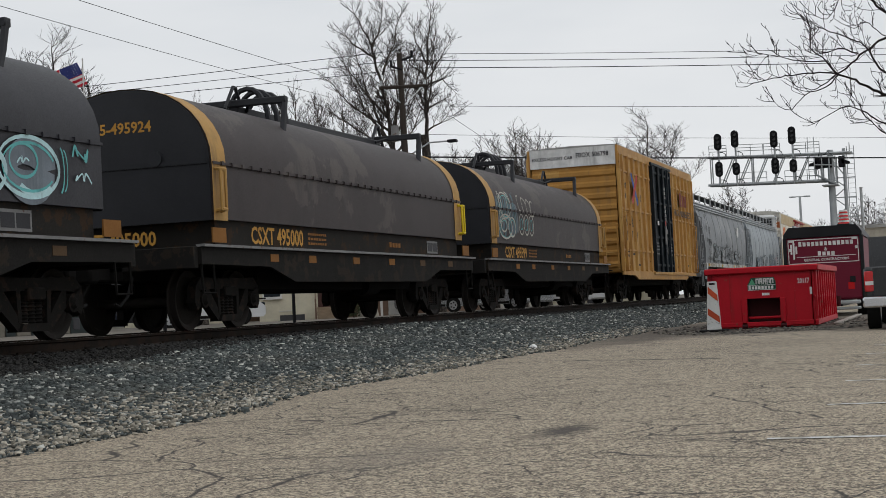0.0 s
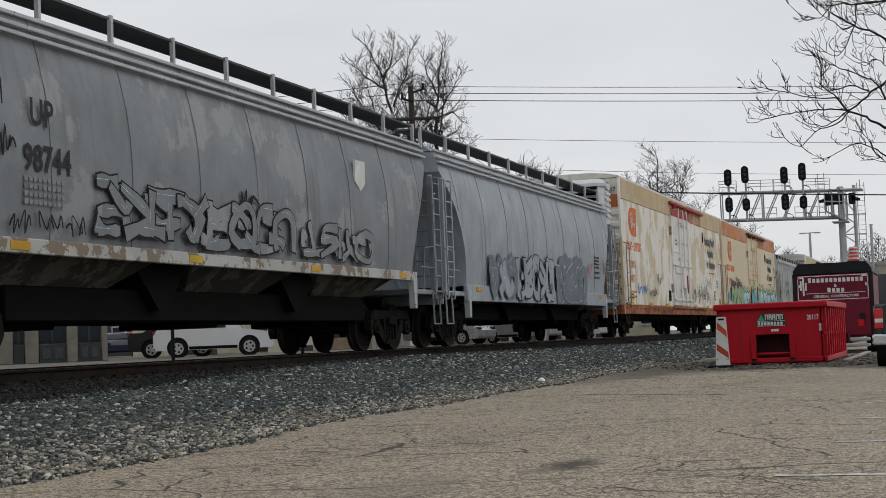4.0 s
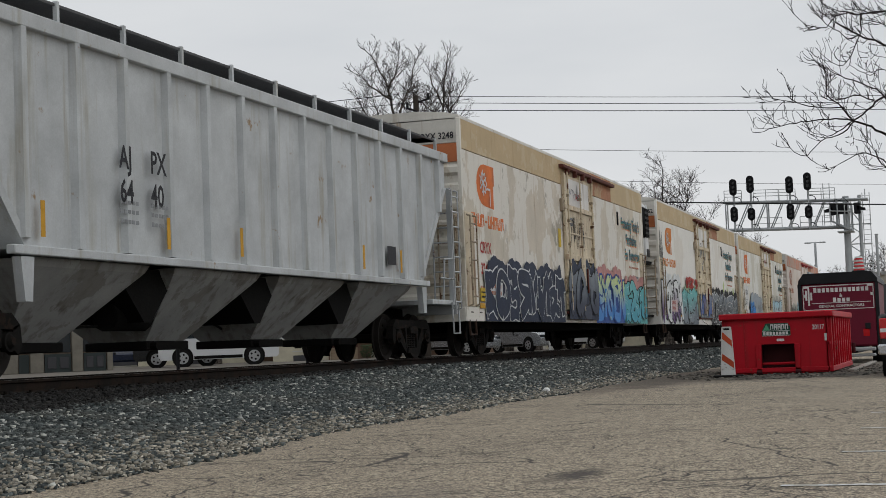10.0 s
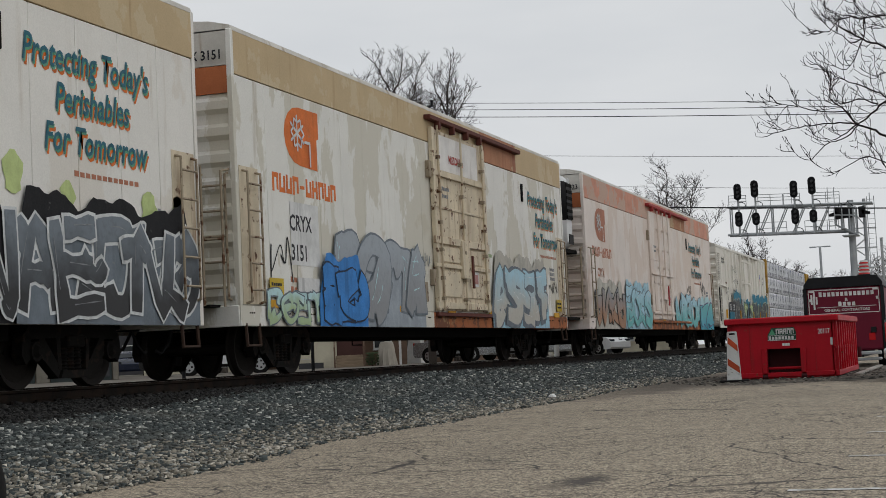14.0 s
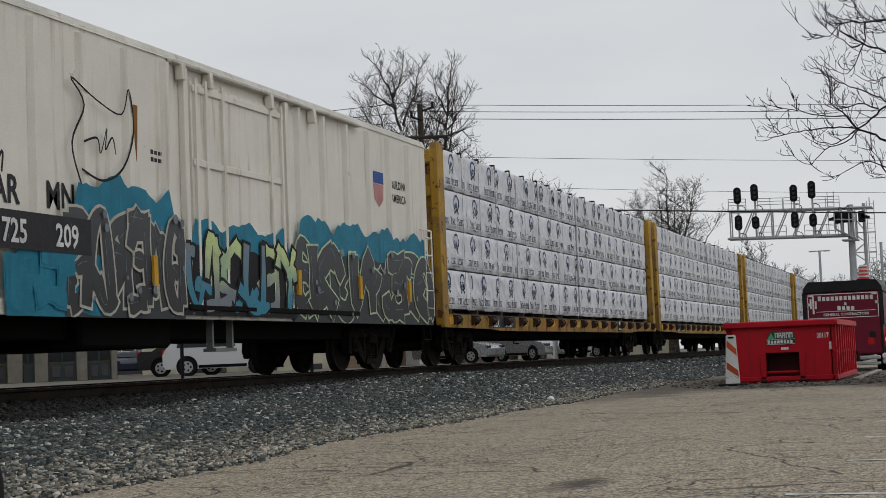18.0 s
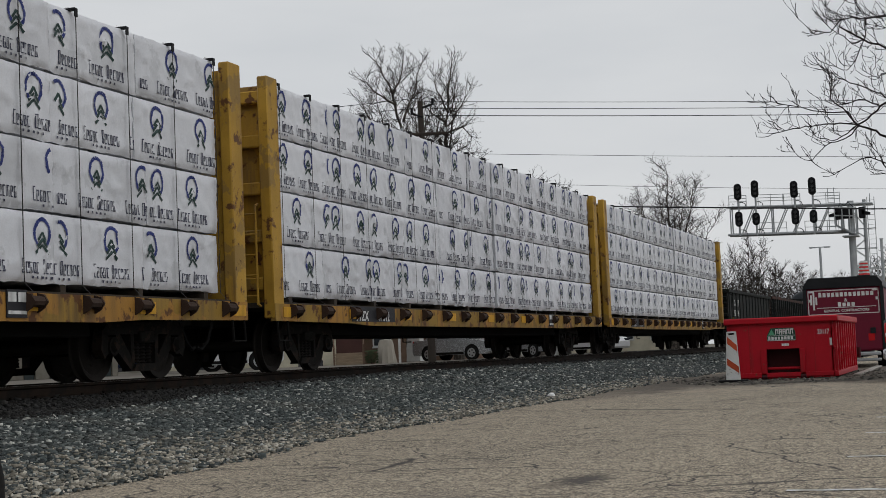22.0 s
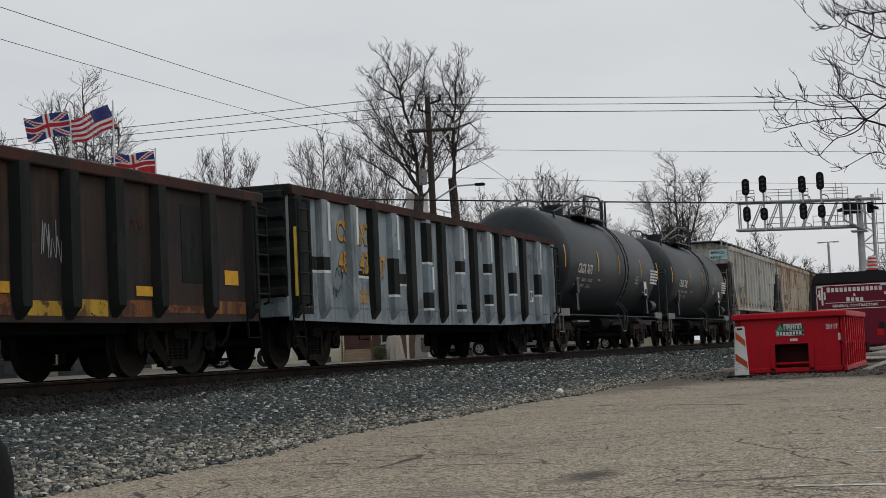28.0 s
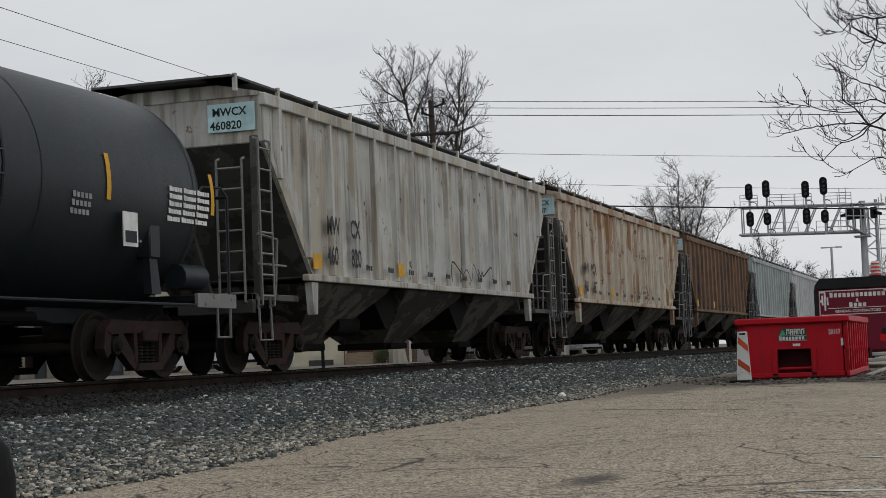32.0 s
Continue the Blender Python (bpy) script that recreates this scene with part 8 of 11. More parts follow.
    for word, x, z, s in (("FB", -7.19, 2.55, 0.50), ("OX", -6.29, 2.55, 0.50), ("50", -7.19, 2.05, 0.50), ("67", -6.29, 2.05, 0.50), ("98", -5.37, 2.05, 0.50)):
        write(car, word, x, yt, z, s, "letter_black", 0.85)
    for word, x, z in (("next", -7.25, 3.85), ("load", -7.25, 3.50), ("any", -4.56, 3.85), ("road", -4.56, 3.50)):
        write(car, word, x, yt, z, 0.36, "letter_black", 0.9)
    b = B()
    ribbon(b, [(-6.08, 4.3), (-5.6, 3.85), (-5.12, 3.4)], 0.25, yt - 0.090)
    part("cross_mark", b, "spray_blue", car, soft=False)
    b = B()
    ribbon(b, [(-6.05, 3.42), (-5.6, 3.85), (-5.12, 4.28)], 0.25, yt - 0.096)
    part("cross_mark", b, "spray_red", car, soft=False)
    bars(car, 4.2, yt - 0.092, 3.70, 1.9, 0.55, 3, "rust_red", "company_mark")
    write(car, "RAILCAR POOLING EXPERTS", 2.75, yt - 0.088, 3.28, 0.37, "letter_black", 0.90)
    for x, z, w2 in ((-h + 1.0, 1.62, 0.6), (-h + 1.0, 1.50, 0.6), (-h + 2.0, 1.56, 0.5), (-h + 3.0, 1.2, 0.5), (4.6, 2.5, 0.6), (4.6, 2.38, 0.6), (4.6, 2.26, 0.6), (5.4, 2.5, 0.4), (5.4, 2.4, 0.4), (3.5, 1.2, 0.7), (6.2, 1.25, 0.5)):
        bars(car, x, yt, z, w2, 0.08, 6, "letter_black")
    part("label_plate", B().box(-h + 0.15, -h + 0.6, -w - 0.012, -w - 0.001, 1.2, 1.5), "label_yellow", car)
    return car


# ---- covered hoppers ----
def hopper_bays(car, x0, x1, n, z_top, z_low, half, material, dark):
    step = (x1 - x0) / n
    for i in range(n):
        a, c = x0 + i * step, x0 + (i + 1) * step
        m = (a + c) / 2
        e, q = 0.10 * step, half * 0.32
        rings = [[(a + e, -half, z_top), (c - e, -half, z_top), (c - e, half, z_top), (a + e, half, z_top)],
                 [(a + e + 0.05, -half * 0.96, z_top - 0.10), (c - e - 0.05, -half * 0.96, z_top - 0.10), (c - e - 0.05, half * 0.96, z_top - 0.10), (a + e + 0.05, half * 0.96, z_top - 0.10)],
                 [(m - 0.58, -q, z_low + 0.12), (m + 0.58, -q, z_low + 0.12), (m + 0.58, q, z_low + 0.12), (m - 0.58, q, z_low + 0.12)]]
        bay = part("hopper_bay", B().loft(rings), material, car, soft=False)
        part("outlet_gate", B().box(m - 0.66, m + 0.66, -q - 0.06, q + 0.06, z_low, z_low + 0.13, 0.015).cyl((m - 0.5, -q - 0.16, z_low + 0.06), (m - 0.5, -q - 0.05, z_low + 0.06), 0.06, n=8), dark, bay)
    # near-black ridges added between the bays for the shaded gaps there
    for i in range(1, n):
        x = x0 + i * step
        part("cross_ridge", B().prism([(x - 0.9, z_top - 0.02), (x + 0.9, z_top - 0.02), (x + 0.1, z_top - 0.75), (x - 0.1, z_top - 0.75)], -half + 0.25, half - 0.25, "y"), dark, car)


def body_rings(levels):
    return [[(x0, -y, z), (x1, -y, z), (x1, y, z), (x0, y, z)] for z, x0, x1, y in levels]


def roof_walk(car, x0, x1, z, y, material="walk_dark", post="steel_light", n=10, width=0.55, rise=0.26):
    for s in (-1, 1):
        b = B().box(x0, x1, s * y - width / 2, s * y + width / 2, z + rise, z + rise + 0.035)
        part("running_board", b, material, car, "dark steel grating")
        for i in range(n + 1):
            x = x0 + 0.05 + (x1 - x0 - 0.1) * i / n
            part("board_support", B().box(x - 0.03, x + 0.03, s * (y + width / 2) - 0.03, s * (y + width / 2) + 0.03, z - 0.12, z + rise + 0.06), post, car)


def end_gear(car, h, s, w, material, zl=3.3, rail="steel_light"):
    """The open platform under a sloping end: posts, ladders, hand rails, brake parts."""
    x = s * (h - 0.28)
    for y in (-w + 0.05, w - 0.05):
        part("end_post", B().box(x - 0.05, x + 0.05, y - 0.05, y + 0.05, 1.12, zl + 0.35), material, car)
    part("end_platform", B().box(min(s * h, s * (h - 1.7)), max(s * h, s * (h - 1.7)), -w + 0.02, w - 0.02, 1.05, 1.15, 0.01), material, car)
    part("end_beam", B().box(min(s * h, s * (h - 0.12)), max(s * h, s * (h - 0.12)), -w + 0.02, w - 0.02, 0.86, 1.15, 0.01), material, car)
    ladder(car, s * (h - 0.12) - (0.42 if s > 0 else 0), -w - 0.0, 0.95, zl + 0.3, 0.42, 8, rail)
    ladder(car, s * (h - 0.06), -w + 0.12, 1.0, zl, 0.42, 7, rail, "y", out=s)
    part("hand_rail", B().tube([(s * (h - 0.9), -w + 0.05, 1.15), (s * (h - 0.9), -w, 2.0), (s * (h - 0.2), -w, 2.05)], 0.022, 5).tube([(s * (h - 1.2), -w, 1.6), (s * (h - 0.2), -w, 1.6)], 0.018, 5), rail, car)
    stirrup(car, s * (h - 0.12) - (0.42 if s > 0 else 0), -w - 0.02, rail, 1.1, 0.42, 0.65)
    part("slope_brace", B().prism([(s * (h - 1.7), 1.15), (s * (h - 1.6), 1.15), (s * (h - 0.35), zl), (s * (h - 0.45), zl)], -0.06, 0.06, "y"), material, car)
    if s < 0:
        part("brake_wheel", B().cyl((-h - 0.06, 0.55, 2.1), (-h - 0.02, 0.55, 2.1), 0.28, n=14), "underframe", car)
        part("brake_stand", B().box(-h - 0.02, -h + 0.2, 0.45, 0.65, 1.1, 2.3), material, car)


def curved_hopper(L, paint, label, zs=1.46, sill_h=0.16, group="covered hoppers of the train"):
    car = thing("covered_hopper", label, "hopper car", group)
    h = L / 2
    running_gear(car, L, inset=1.75, brake=-3.2)
    x0, x1 = -h + 0.4, h - 0.4
    run, zk, zt = 1.35, 3.70, 4.15
    lev = []
    for z in (zs, 1.70, 2.1, 2.5, 2.9, 3.25, zk, 3.85, zt):
        k = 1 - min(1.0, (z - zs) / (zk - zs)) ** 1.7
        y = 1.60 - 0.30 * max(0, (z - 2.5) / 1.65) ** 2 - 0.05 * max(0, (2.0 - z) / 0.55)
        lev.append((z, x0 + run * k, x1 - run * k, y))
    body = part("body", B().loft(body_rings(lev)), paint, car)
    b = B().prism([(-1.30, zt - 0.02), (-1.10, 4.28), (-0.55, 4.38), (0.55, 4.38), (1.10, 4.28), (1.30, zt - 0.02)], x0, x1)
    part("roof", b, paint, car)
    for s in (-1, 1):
        for z, y in ((4.17, 1.325), (4.02, 1.40), (3.90, 1.445)):
            part("roof_rail", B().box(x0 - 0.02, x1 + 0.02, s * y - 0.03, s * y + 0.03, z - 0.025, z + 0.025, 0.008), "steel_light", body)
        part("side_sill", B().box(x0 + run - 0.15, x1 - run + 0.15, s * 1.56 - 0.05, s * 1.56 + 0.05, zs - sill_h, zs + 0.02, 0.012), "sill_light" if sill_h < 0.2 else paint, car, "pale side sill")
        for i in range(9):
            x = x0 + 0.8 + (x1 - x0 - 1.6) * i / 8
            seam = B()
            pts = [(x, s * (y + 0.006), z) for z, xa, xb, y in lev if xa < x < xb]
            seam.tube(pts, 0.008, 4)
            part("plate_seam", seam, paint, body)
        for xx in (x0 + run, x1 - run):
            part("sill_bracket", B().prism([(xx - 0.12, zs - 0.1), (xx + 0.12, zs - 0.1), (xx + 0.06, zs - 0.7), (xx - 0.06, zs - 0.7)], s * 1.56 - 0.06, s * 1.56 + 0.06, "y"), "steel_light", car)
        for i, c in enumerate(("label_orange", "label_yellow", "label_orange", "label_orange")):
            x = x0 + run + 0.5 + i * (x1 - x0 - 2 * run - 1.4) / 3
            part("reflector", B().box(x, x + 0.4, s * 1.615 - 0.004, s * 1.615 + 0.004, zs - 0.12, zs - 0.02), c, car)
    part("hatch_trough", B().box(x0 + 0.5, x1 - 0.5, -0.32, 0.32, 4.37, 4.60, 0.03), "walk_dark", car)
    roof_walk(car, x0 - 0.3, x1 + 0.3, 4.33, 0.85)
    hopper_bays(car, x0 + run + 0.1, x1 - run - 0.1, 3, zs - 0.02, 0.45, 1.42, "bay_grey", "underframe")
    for s in (-1, 1):
        end_gear(car, h, s, 1.55, paint, 3.2, paint)
    return car, x0, x1


def ribbed_hopper(L, paint, label, bays=4, ribs=16, number=None, dark="underframe", rusty=False):
    car = thing("covered_hopper", label, "hopper car", "covered hoppers of the train")
    h = L / 2
    running_gear(car, L, rusty, inset=1.75, brake=-3.4, girder=False)
    x0, x1 = -h + 0.55, h - 0.55
    run, zs, zk, zt = 1.75, 1.48, 3.50, 4.22
    half = 1.50
    lev = []
    for z in (zs, zk, zt):
        k = max(0.0, (zk - z) / (zk - zs))
        lev.append((z, x0 + run * k, x1 - run * k, half))
    body = part("body", B().loft(body_rings(lev)), paint, car, soft=False)
    # end slopes coloured dark, partly for the shade below the overhang
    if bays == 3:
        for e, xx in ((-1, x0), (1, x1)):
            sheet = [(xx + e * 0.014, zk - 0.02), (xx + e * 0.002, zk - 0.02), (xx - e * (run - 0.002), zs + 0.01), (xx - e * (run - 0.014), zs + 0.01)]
            part("end_slope", B().prism(sheet, -half + 0.03, half - 0.03, "y"), "slope_dark", car, "dark end slope sheet, overhang shade in its colour")
    part("roof", B().prism([(-half, zt - 0.005), (-half, zt + 0.05), (-0.8, zt + 0.20), (0.8, zt + 0.20), (half, zt + 0.05), (half, zt - 0.005)], x0 - 0.03, x1 + 0.03), paint, car)
    for s in (-1, 1):
        part("top_chord", B().box(x0 - 0.02, x1 + 0.02, s * (half + 0.03) - 0.06, s * (half + 0.03) + 0.06, zt - 0.16, zt + 0.03, 0.012), paint, body)
        part("side_sill", B().box(x0 + run - 0.3, x1 - run + 0.3, s * (half + 0.03) - 0.06, s * (half + 0.03) + 0.06, zs - 0.08, zs + 0.03, 0.012), paint, car)
        for i in range(ribs):
            x = x0 + 0.55 + (x1 - x0 - 1.1) * i / (ribs - 1)
            low = zs + 0.04
            d = min(x - x0, x1 - x)
            if d < run:
                low = zk - (zk - zs) * d / run + 0.10
            b = B().prism([(x - 0.10, s * half), (x - 0.055, s * (half + 0.085)), (x + 0.055, s * (half + 0.085)), (x + 0.10, s * half)], low, zt - 0.15, "z")
            part("side_rib", b, paint, body)
        for e, xx in ((-1, x0), (1, x1)):
            q = -e
            part("end_gusset", B().prism([(xx, zk + 0.02), (xx + q * 0.16, zk + 0.02), (xx + q * (run + 0.16), zs), (xx + q * run, zs)], s * (half + 0.015) - 0.02, s * (half + 0.015) + 0.02, "y"), paint, car)
            part("sill_bracket", B().prism([(xx + q * run - 0.14, zs - 0.1), (xx + q * run + 0.14, zs - 0.1), (xx + q * run + 0.09, zs - 0.62), (xx + q * run - 0.06, zs - 0.62)], s * half - 0.06, s * half + 0.06, "y"), paint, car)
    part("hatch_trough", B().box(x0 + 0.4, x1 - 0.4, -0.42, 0.42, zt + 0.19, zt + 0.33, 0.03), "walk_dark", car)
    for i in range(5):
        x = x0 + 1.5 + i * (x1 - x0 - 3) / 4
        part("hatch_cover", B().box(x - 0.9, x + 0.9, -0.45, 0.45, zt + 0.33, zt + 0.39, 0.02), paint, car)
    roof_walk(car, x0 - 0.35, x1 + 0.35, zt + 0.16, 0.95, n=11, rise=0.20 if bays == 4 else 0.09, post=paint)
    for s in (-1, 1):
        part("end_walk", B().box(min(s * (h - 0.9), s * (h - 0.15)), max(s * (h - 0.9), s * (h - 0.15)), -1.2, 1.2, zt + (0.36 if bays == 4 else 0.25), zt + (0.395 if bays == 4 else 0.285)), "walk_dark", car)
        # three-bay cars: the end gear takes the same shade-darkened colour
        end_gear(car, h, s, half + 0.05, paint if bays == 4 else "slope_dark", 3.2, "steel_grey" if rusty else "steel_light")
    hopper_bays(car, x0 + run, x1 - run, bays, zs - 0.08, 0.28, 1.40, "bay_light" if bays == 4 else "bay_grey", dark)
    return car, x0, x1


# ---- refrigerator cars ----
def snow_mark(car, x, z, w, hgt, y, ink):
    """The round-cornered company mark with its white flake, as plain shapes."""
    b = B()
    pts = []
    for i in range(9):
        t = math.pi / 2 + math.pi * i / 8
        pts.append((x + 0.42 * w + 0.42 * w * math.cos(t), y, z + hgt / 2 + hgt / 2 * math.sin(t)))
    pts += [(x + 0.94 * w, y, z - 0.03 * hgt), (x + 0.94 * w, y, z + 0.52 * hgt), (x + w, y, z + 0.55 * hgt), (x + w, y, z + hgt)]
    b.add(pts, [tuple(range(len(pts)))])
    part("company_mark", b, ink, car, soft=False)
    b = B()
    cx, cz = x + 0.36 * w, z + 0.55 * hgt
    for i in range(6):
        t = math.pi * i / 3 + math.pi / 6
        r = 0.30 * hgt
        ribbon(b, [(cx, cz), (cx + r * math.cos(t), cz + r * math.sin(t))], 0.05 * hgt, y - 0.005 - 0.0012 * i, 4)
        for q in (0.5, -0.5):
            ribbon(b, [(cx + 0.6 * r * math.cos(t), cz + 0.6 * r * math.sin(t)), (cx + 0.9 * r * math.cos(t + q), cz + 0.9 * r * math.sin(t + q))], 0.04 * hgt, y - 0.013 - 0.0012 * i, 4)
    ribbon(b, [(x + 0.70 * w, z + 0.02 * hgt), (x + 0.70 * w, z + 0.42 * hgt), (x + 0.55 * w, z + 0.42 * hgt)], 0.035 * w, y - 0.022, 4)
    part("flake_mark", b, "white_paint", car, soft=False)


def reefer(L, number, paint, band, ink, unit, label, logo, door_at, prot, door="reefer_door", rail_mat="rail_brown", sills=("reefer_sill", "reefer_sill"), stripe="reefer_orange", long=False, number_ink=None, town=""):
    """logo, door_at and prot are measured along the side from the front end."""
    car = thing("refrigerator_car", label, "refrigerator car", "refrigerator cars of the train")
    h, w = L / 2, 1.56
    z0, zt = 0.71, 5.17
    running_gear(car, L, inset=2.6)
    part("body", B().box(-h + 0.14, h - 0.14, -w + 0.04, w - 0.04, 0.98, zt), paint, car)
    prof = [(-w - 0.01, zt - 0.02), (-w + 0.02, zt + 0.06), (-w + 0.35, zt + 0.14), (-0.6, zt + 0.20), (0.6, zt + 0.20), (w - 0.35, zt + 0.14), (w - 0.02, zt + 0.06), (w + 0.01, zt - 0.02)]
    part("roof", B().prism(prof, -h + 0.02, h - 0.02), "roof_cream", car, "cream sheet-metal roof")
    dx0, dx1, y = -h + door_at[0], -h + door_at[1], -w - 0.03
    tr1 = dx1 + (3.5 if long else 3.1)
    n = round((L - 0.3) / 1.04)
    step = (L - 0.16) / n
    for i in range(n):
        xa = -h + 0.08 + i * step
        part("side_panel", B().box(xa + 0.006, xa + step - 0.006, -w, -w + 0.04, 1.03, 4.485, 0.007), paint, car)
    part("side_panel", B().box(-h + 0.08, h - 0.08, w - 0.04, w, 1.03, 4.485), paint, car)
    for s in (-1, 1):
        runs = ((-h + 0.03, h - 0.03, band),) if s > 0 else ((-h + 0.03, dx1 + 0.1, band), (dx1 + 0.1, tr1, "band_rust"), (tr1, h - 0.03, band))
        for xa, xb, m in runs:
            part("letter_board", B().box(xa, xb, min(s * (w - 0.04), s * (w + 0.010)), max(s * (w - 0.04), s * (w + 0.010)), 4.495, zt - 0.02, 0.006), m, car, "painted top band" if m == band else "rust-stained top band")
        for (xa, xb), m in zip(((-h + 0.03, dx0 - 0.2), (dx0 - 0.2, h - 0.03)), sills):
            part("side_sill", B().box(xa, xb, min(s * (w - 0.04), s * (w + 0.016)), max(s * (w - 0.04), s * (w + 0.016)), z0, 1.02, 0.010), m, car)
    rivets = B()
    for i in range(int(L / 0.55)):
        x = -h + 0.3 + i * 0.55 + 0.12 * (i % 3)
        for k in range(3):
            rivets.box(x + 0.07 * k, x + 0.07 * k + 0.022, -w - 0.028, -w - 0.012, 0.90, 0.922)
    part("sill_bolts", rivets, "winch_rust", car)
    # sliding plug door with its tracks
    d = part("door", B().box(dx0, dx1, y - 0.03, y + 0.04, 1.06, 4.78, 0.012), door, car, "plug door with lock rods")
    wd = dx1 - dx0
    if long:
        rods, rails = (0.30, 0.56, 0.78), ((3.12, 0.022), (2.62, 0.03), (1.28, 0.04))
        for u0, u1, za, zb in ((0.10, 0.46, 2.30, 2.54), (0.54, 0.92, 2.30, 2.54), (0.10, 0.46, 1.36, 2.22), (0.54, 0.92, 1.36, 2.22)):
            part("door_panel", B().box(dx0 + u0 * wd, dx0 + u1 * wd, y - 0.055, y - 0.03, za, zb, 0.015), door, d)
    else:
        rods, rails = (0.05, 0.50, 0.95), ((3.88, 0.06), (3.18, 0.025), (2.50, 0.075), (1.98, 0.04), (1.16, 0.07))
        for u0, u1, za, zb in ((0.10, 0.44, 1.34, 1.88), (0.56, 0.90, 1.34, 1.88), (0.10, 0.44, 2.06, 2.38), (0.56, 0.90, 2.06, 2.38)):
            part("door_panel", B().box(dx0 + u0 * wd, dx0 + u1 * wd, y - 0.055, y - 0.03, za, zb, 0.015), door, d)
        for x in (dx0 - 0.02, dx1 + 0.02):
            part("door_post", B().box(x - 0.07, x + 0.07, y - 0.08, y + 0.02, 1.05, 4.80, 0.012), door, d)
    for z, t in rails:
        part("door_rail", B().box(dx0 - (0 if long else 0.16), dx1 + (0 if long else 0.16), y - (0.05 if t < 0.03 else 0.085), y - 0.03, z - t, z + t, 0.008), door, d)
    for u in rods:
        x = dx0 + u * wd
        part("lock_rod", B().cyl((x, y - 0.10, 1.05), (x, y - 0.10, 4.85), 0.024, n=6), door, d)
        for z in (1.30, 1.72, 2.30, 2.86, 3.50, 4.20):
            part("rod_bracket", B().box(x - 0.055, x + 0.055, y - 0.125, y - 0.03, z - 0.035, z + 0.035), "reefer_ladder" if not long else door, d)
    part("lock_box", B().box(dx0 + 0.44 * wd, dx0 + 0.58 * wd, y - 0.12, y - 0.03, 1.75, 2.55, 0.01), door, d)
    part("door_lever", B().box(dx0 + 0.60 * wd, dx0 + 0.63 * wd, y - 0.16, y - 0.12, 1.55, 2.25, 0.01), "rail_red" if long else "rail_brown", d, "red door lever")
    part("warning_plate", B().box(dx0 + 0.70 * wd, dx0 + 0.80 * wd, y - 0.062, y - 0.056, 1.60, 1.92), "white_paint", d)
    part("warning_text", B().box(dx0 + 0.715 * wd, dx0 + 0.785 * wd, y - 0.066, y - 0.062, 1.66, 1.86), "spray_pink", d)
    if not long:
        part("bleached_panel", B().box(dx0 + 0.10 * wd, dx0 + 0.90 * wd, y - 0.034, y - 0.029, 3.97, 4.70), "door_white", d, "paler upper door panel")
    if town:
        write(d, town, dx0 + 0.5 * wd - 0.085 * len(town), y - 0.038, 4.16, 0.24, "spray_red" if not long else "spray_faded", 0.9)
    bars(d, dx0 + 0.15 * wd, y - 0.038, 3.55, 0.5, 0.08, 5, "spray_grey")
    bars(d, dx0 + 0.15 * wd, y - 0.038, 3.40, 0.4, 0.08, 4, "spray_grey")
    for z in (3.75, 1.55):
        part("door_latch", B().box(dx0 - 0.32, dx0 - 0.18, y - 0.06, y + 0.03, z, z + 0.34, 0.01), "reefer_ladder", car)
    part("upper_track", B().box(dx0 - 0.30, tr1, -w - 0.15, -w, 4.93, 5.03, 0.015), rail_mat, car, "dark red door track")
    for u in (0.08, 0.36, 0.64, 0.92):
        x = dx0 + u * wd
        part("track_roller", B().box(x - 0.05, x + 0.05, -w - 0.17, -w - 0.05, 4.78, 4.96, 0.01), rail_mat, car)
    part("lower_track", B().box(dx0 - 0.1, tr1 if long else dx1 + 0.25, -w - 0.09, -w - 0.017, 0.94, 1.02, 0.012), sills[1] if long else "rail_brown", car)
    pb = -h + prot
    part("side_hatch", B().box(pb - 0.55, pb - 0.40, -w - 0.03, -w, 3.82, 4.26, 0.01), "underframe", car)
    part("hatch_cover", B().box(pb - 1.15, pb - 0.60, -w - 0.008, -w, 3.78, 4.30, 0.003), paint, car)
    part("vent_box", B().box(dx0 - 0.95, dx0 - 0.50, -w - 0.02, -w, 1.22, 1.62, 0.01), "underframe" if long else "reefer_ladder", car)
    part("notice_plate", B().box(h - 2.4, h - 2.02, -w - 0.008, -w, 1.38, 1.78), "letter_black", car)
    for k, (u, v) in enumerate(((0.03, 0.22), (0.20, 0.22), (0.03, 0.05), (0.20, 0.05))):
        part("notice_square", B().box(h - 2.4 + u, h - 2.4 + u + 0.13, -w - 0.012, -w - 0.008, 1.38 + v, 1.38 + v + 0.13), "white_paint" if k != 2 else "spray_grey", car)
    for xa in (-h + 1.02, h - 1.15):
        part("notice_plate", B().box(xa, xa + 0.52, -w - 0.036, -w - 0.030, 1.16, 1.46), "label_yellow", car, "yellow warning plate")
        bars(car, xa + 0.06, -w - 0.041, 1.34, 0.40, 0.05, 5, "letter_black")
        bars(car, xa + 0.06, -w - 0.041, 1.24, 0.40, 0.05, 6, "letter_black")
    # ends
    for s in (-1, 1):
        xe = s * (h - 0.05)
        corrugated_end(car, xe, s, w - 0.06, 1.0, 4.20, 8, paint, depth=0.07)
        part("end_stripe", B().box(min(xe, xe + s * 0.03), max(xe, xe + s * 0.03), -w + 0.02, w - 0.02, 4.21, 4.62), stripe, car)
        part("end_header", B().box(min(xe, xe + s * 0.03), max(xe, xe + s * 0.03), -w + 0.02, w - 0.02, 4.63, zt), "roof_cream", car)
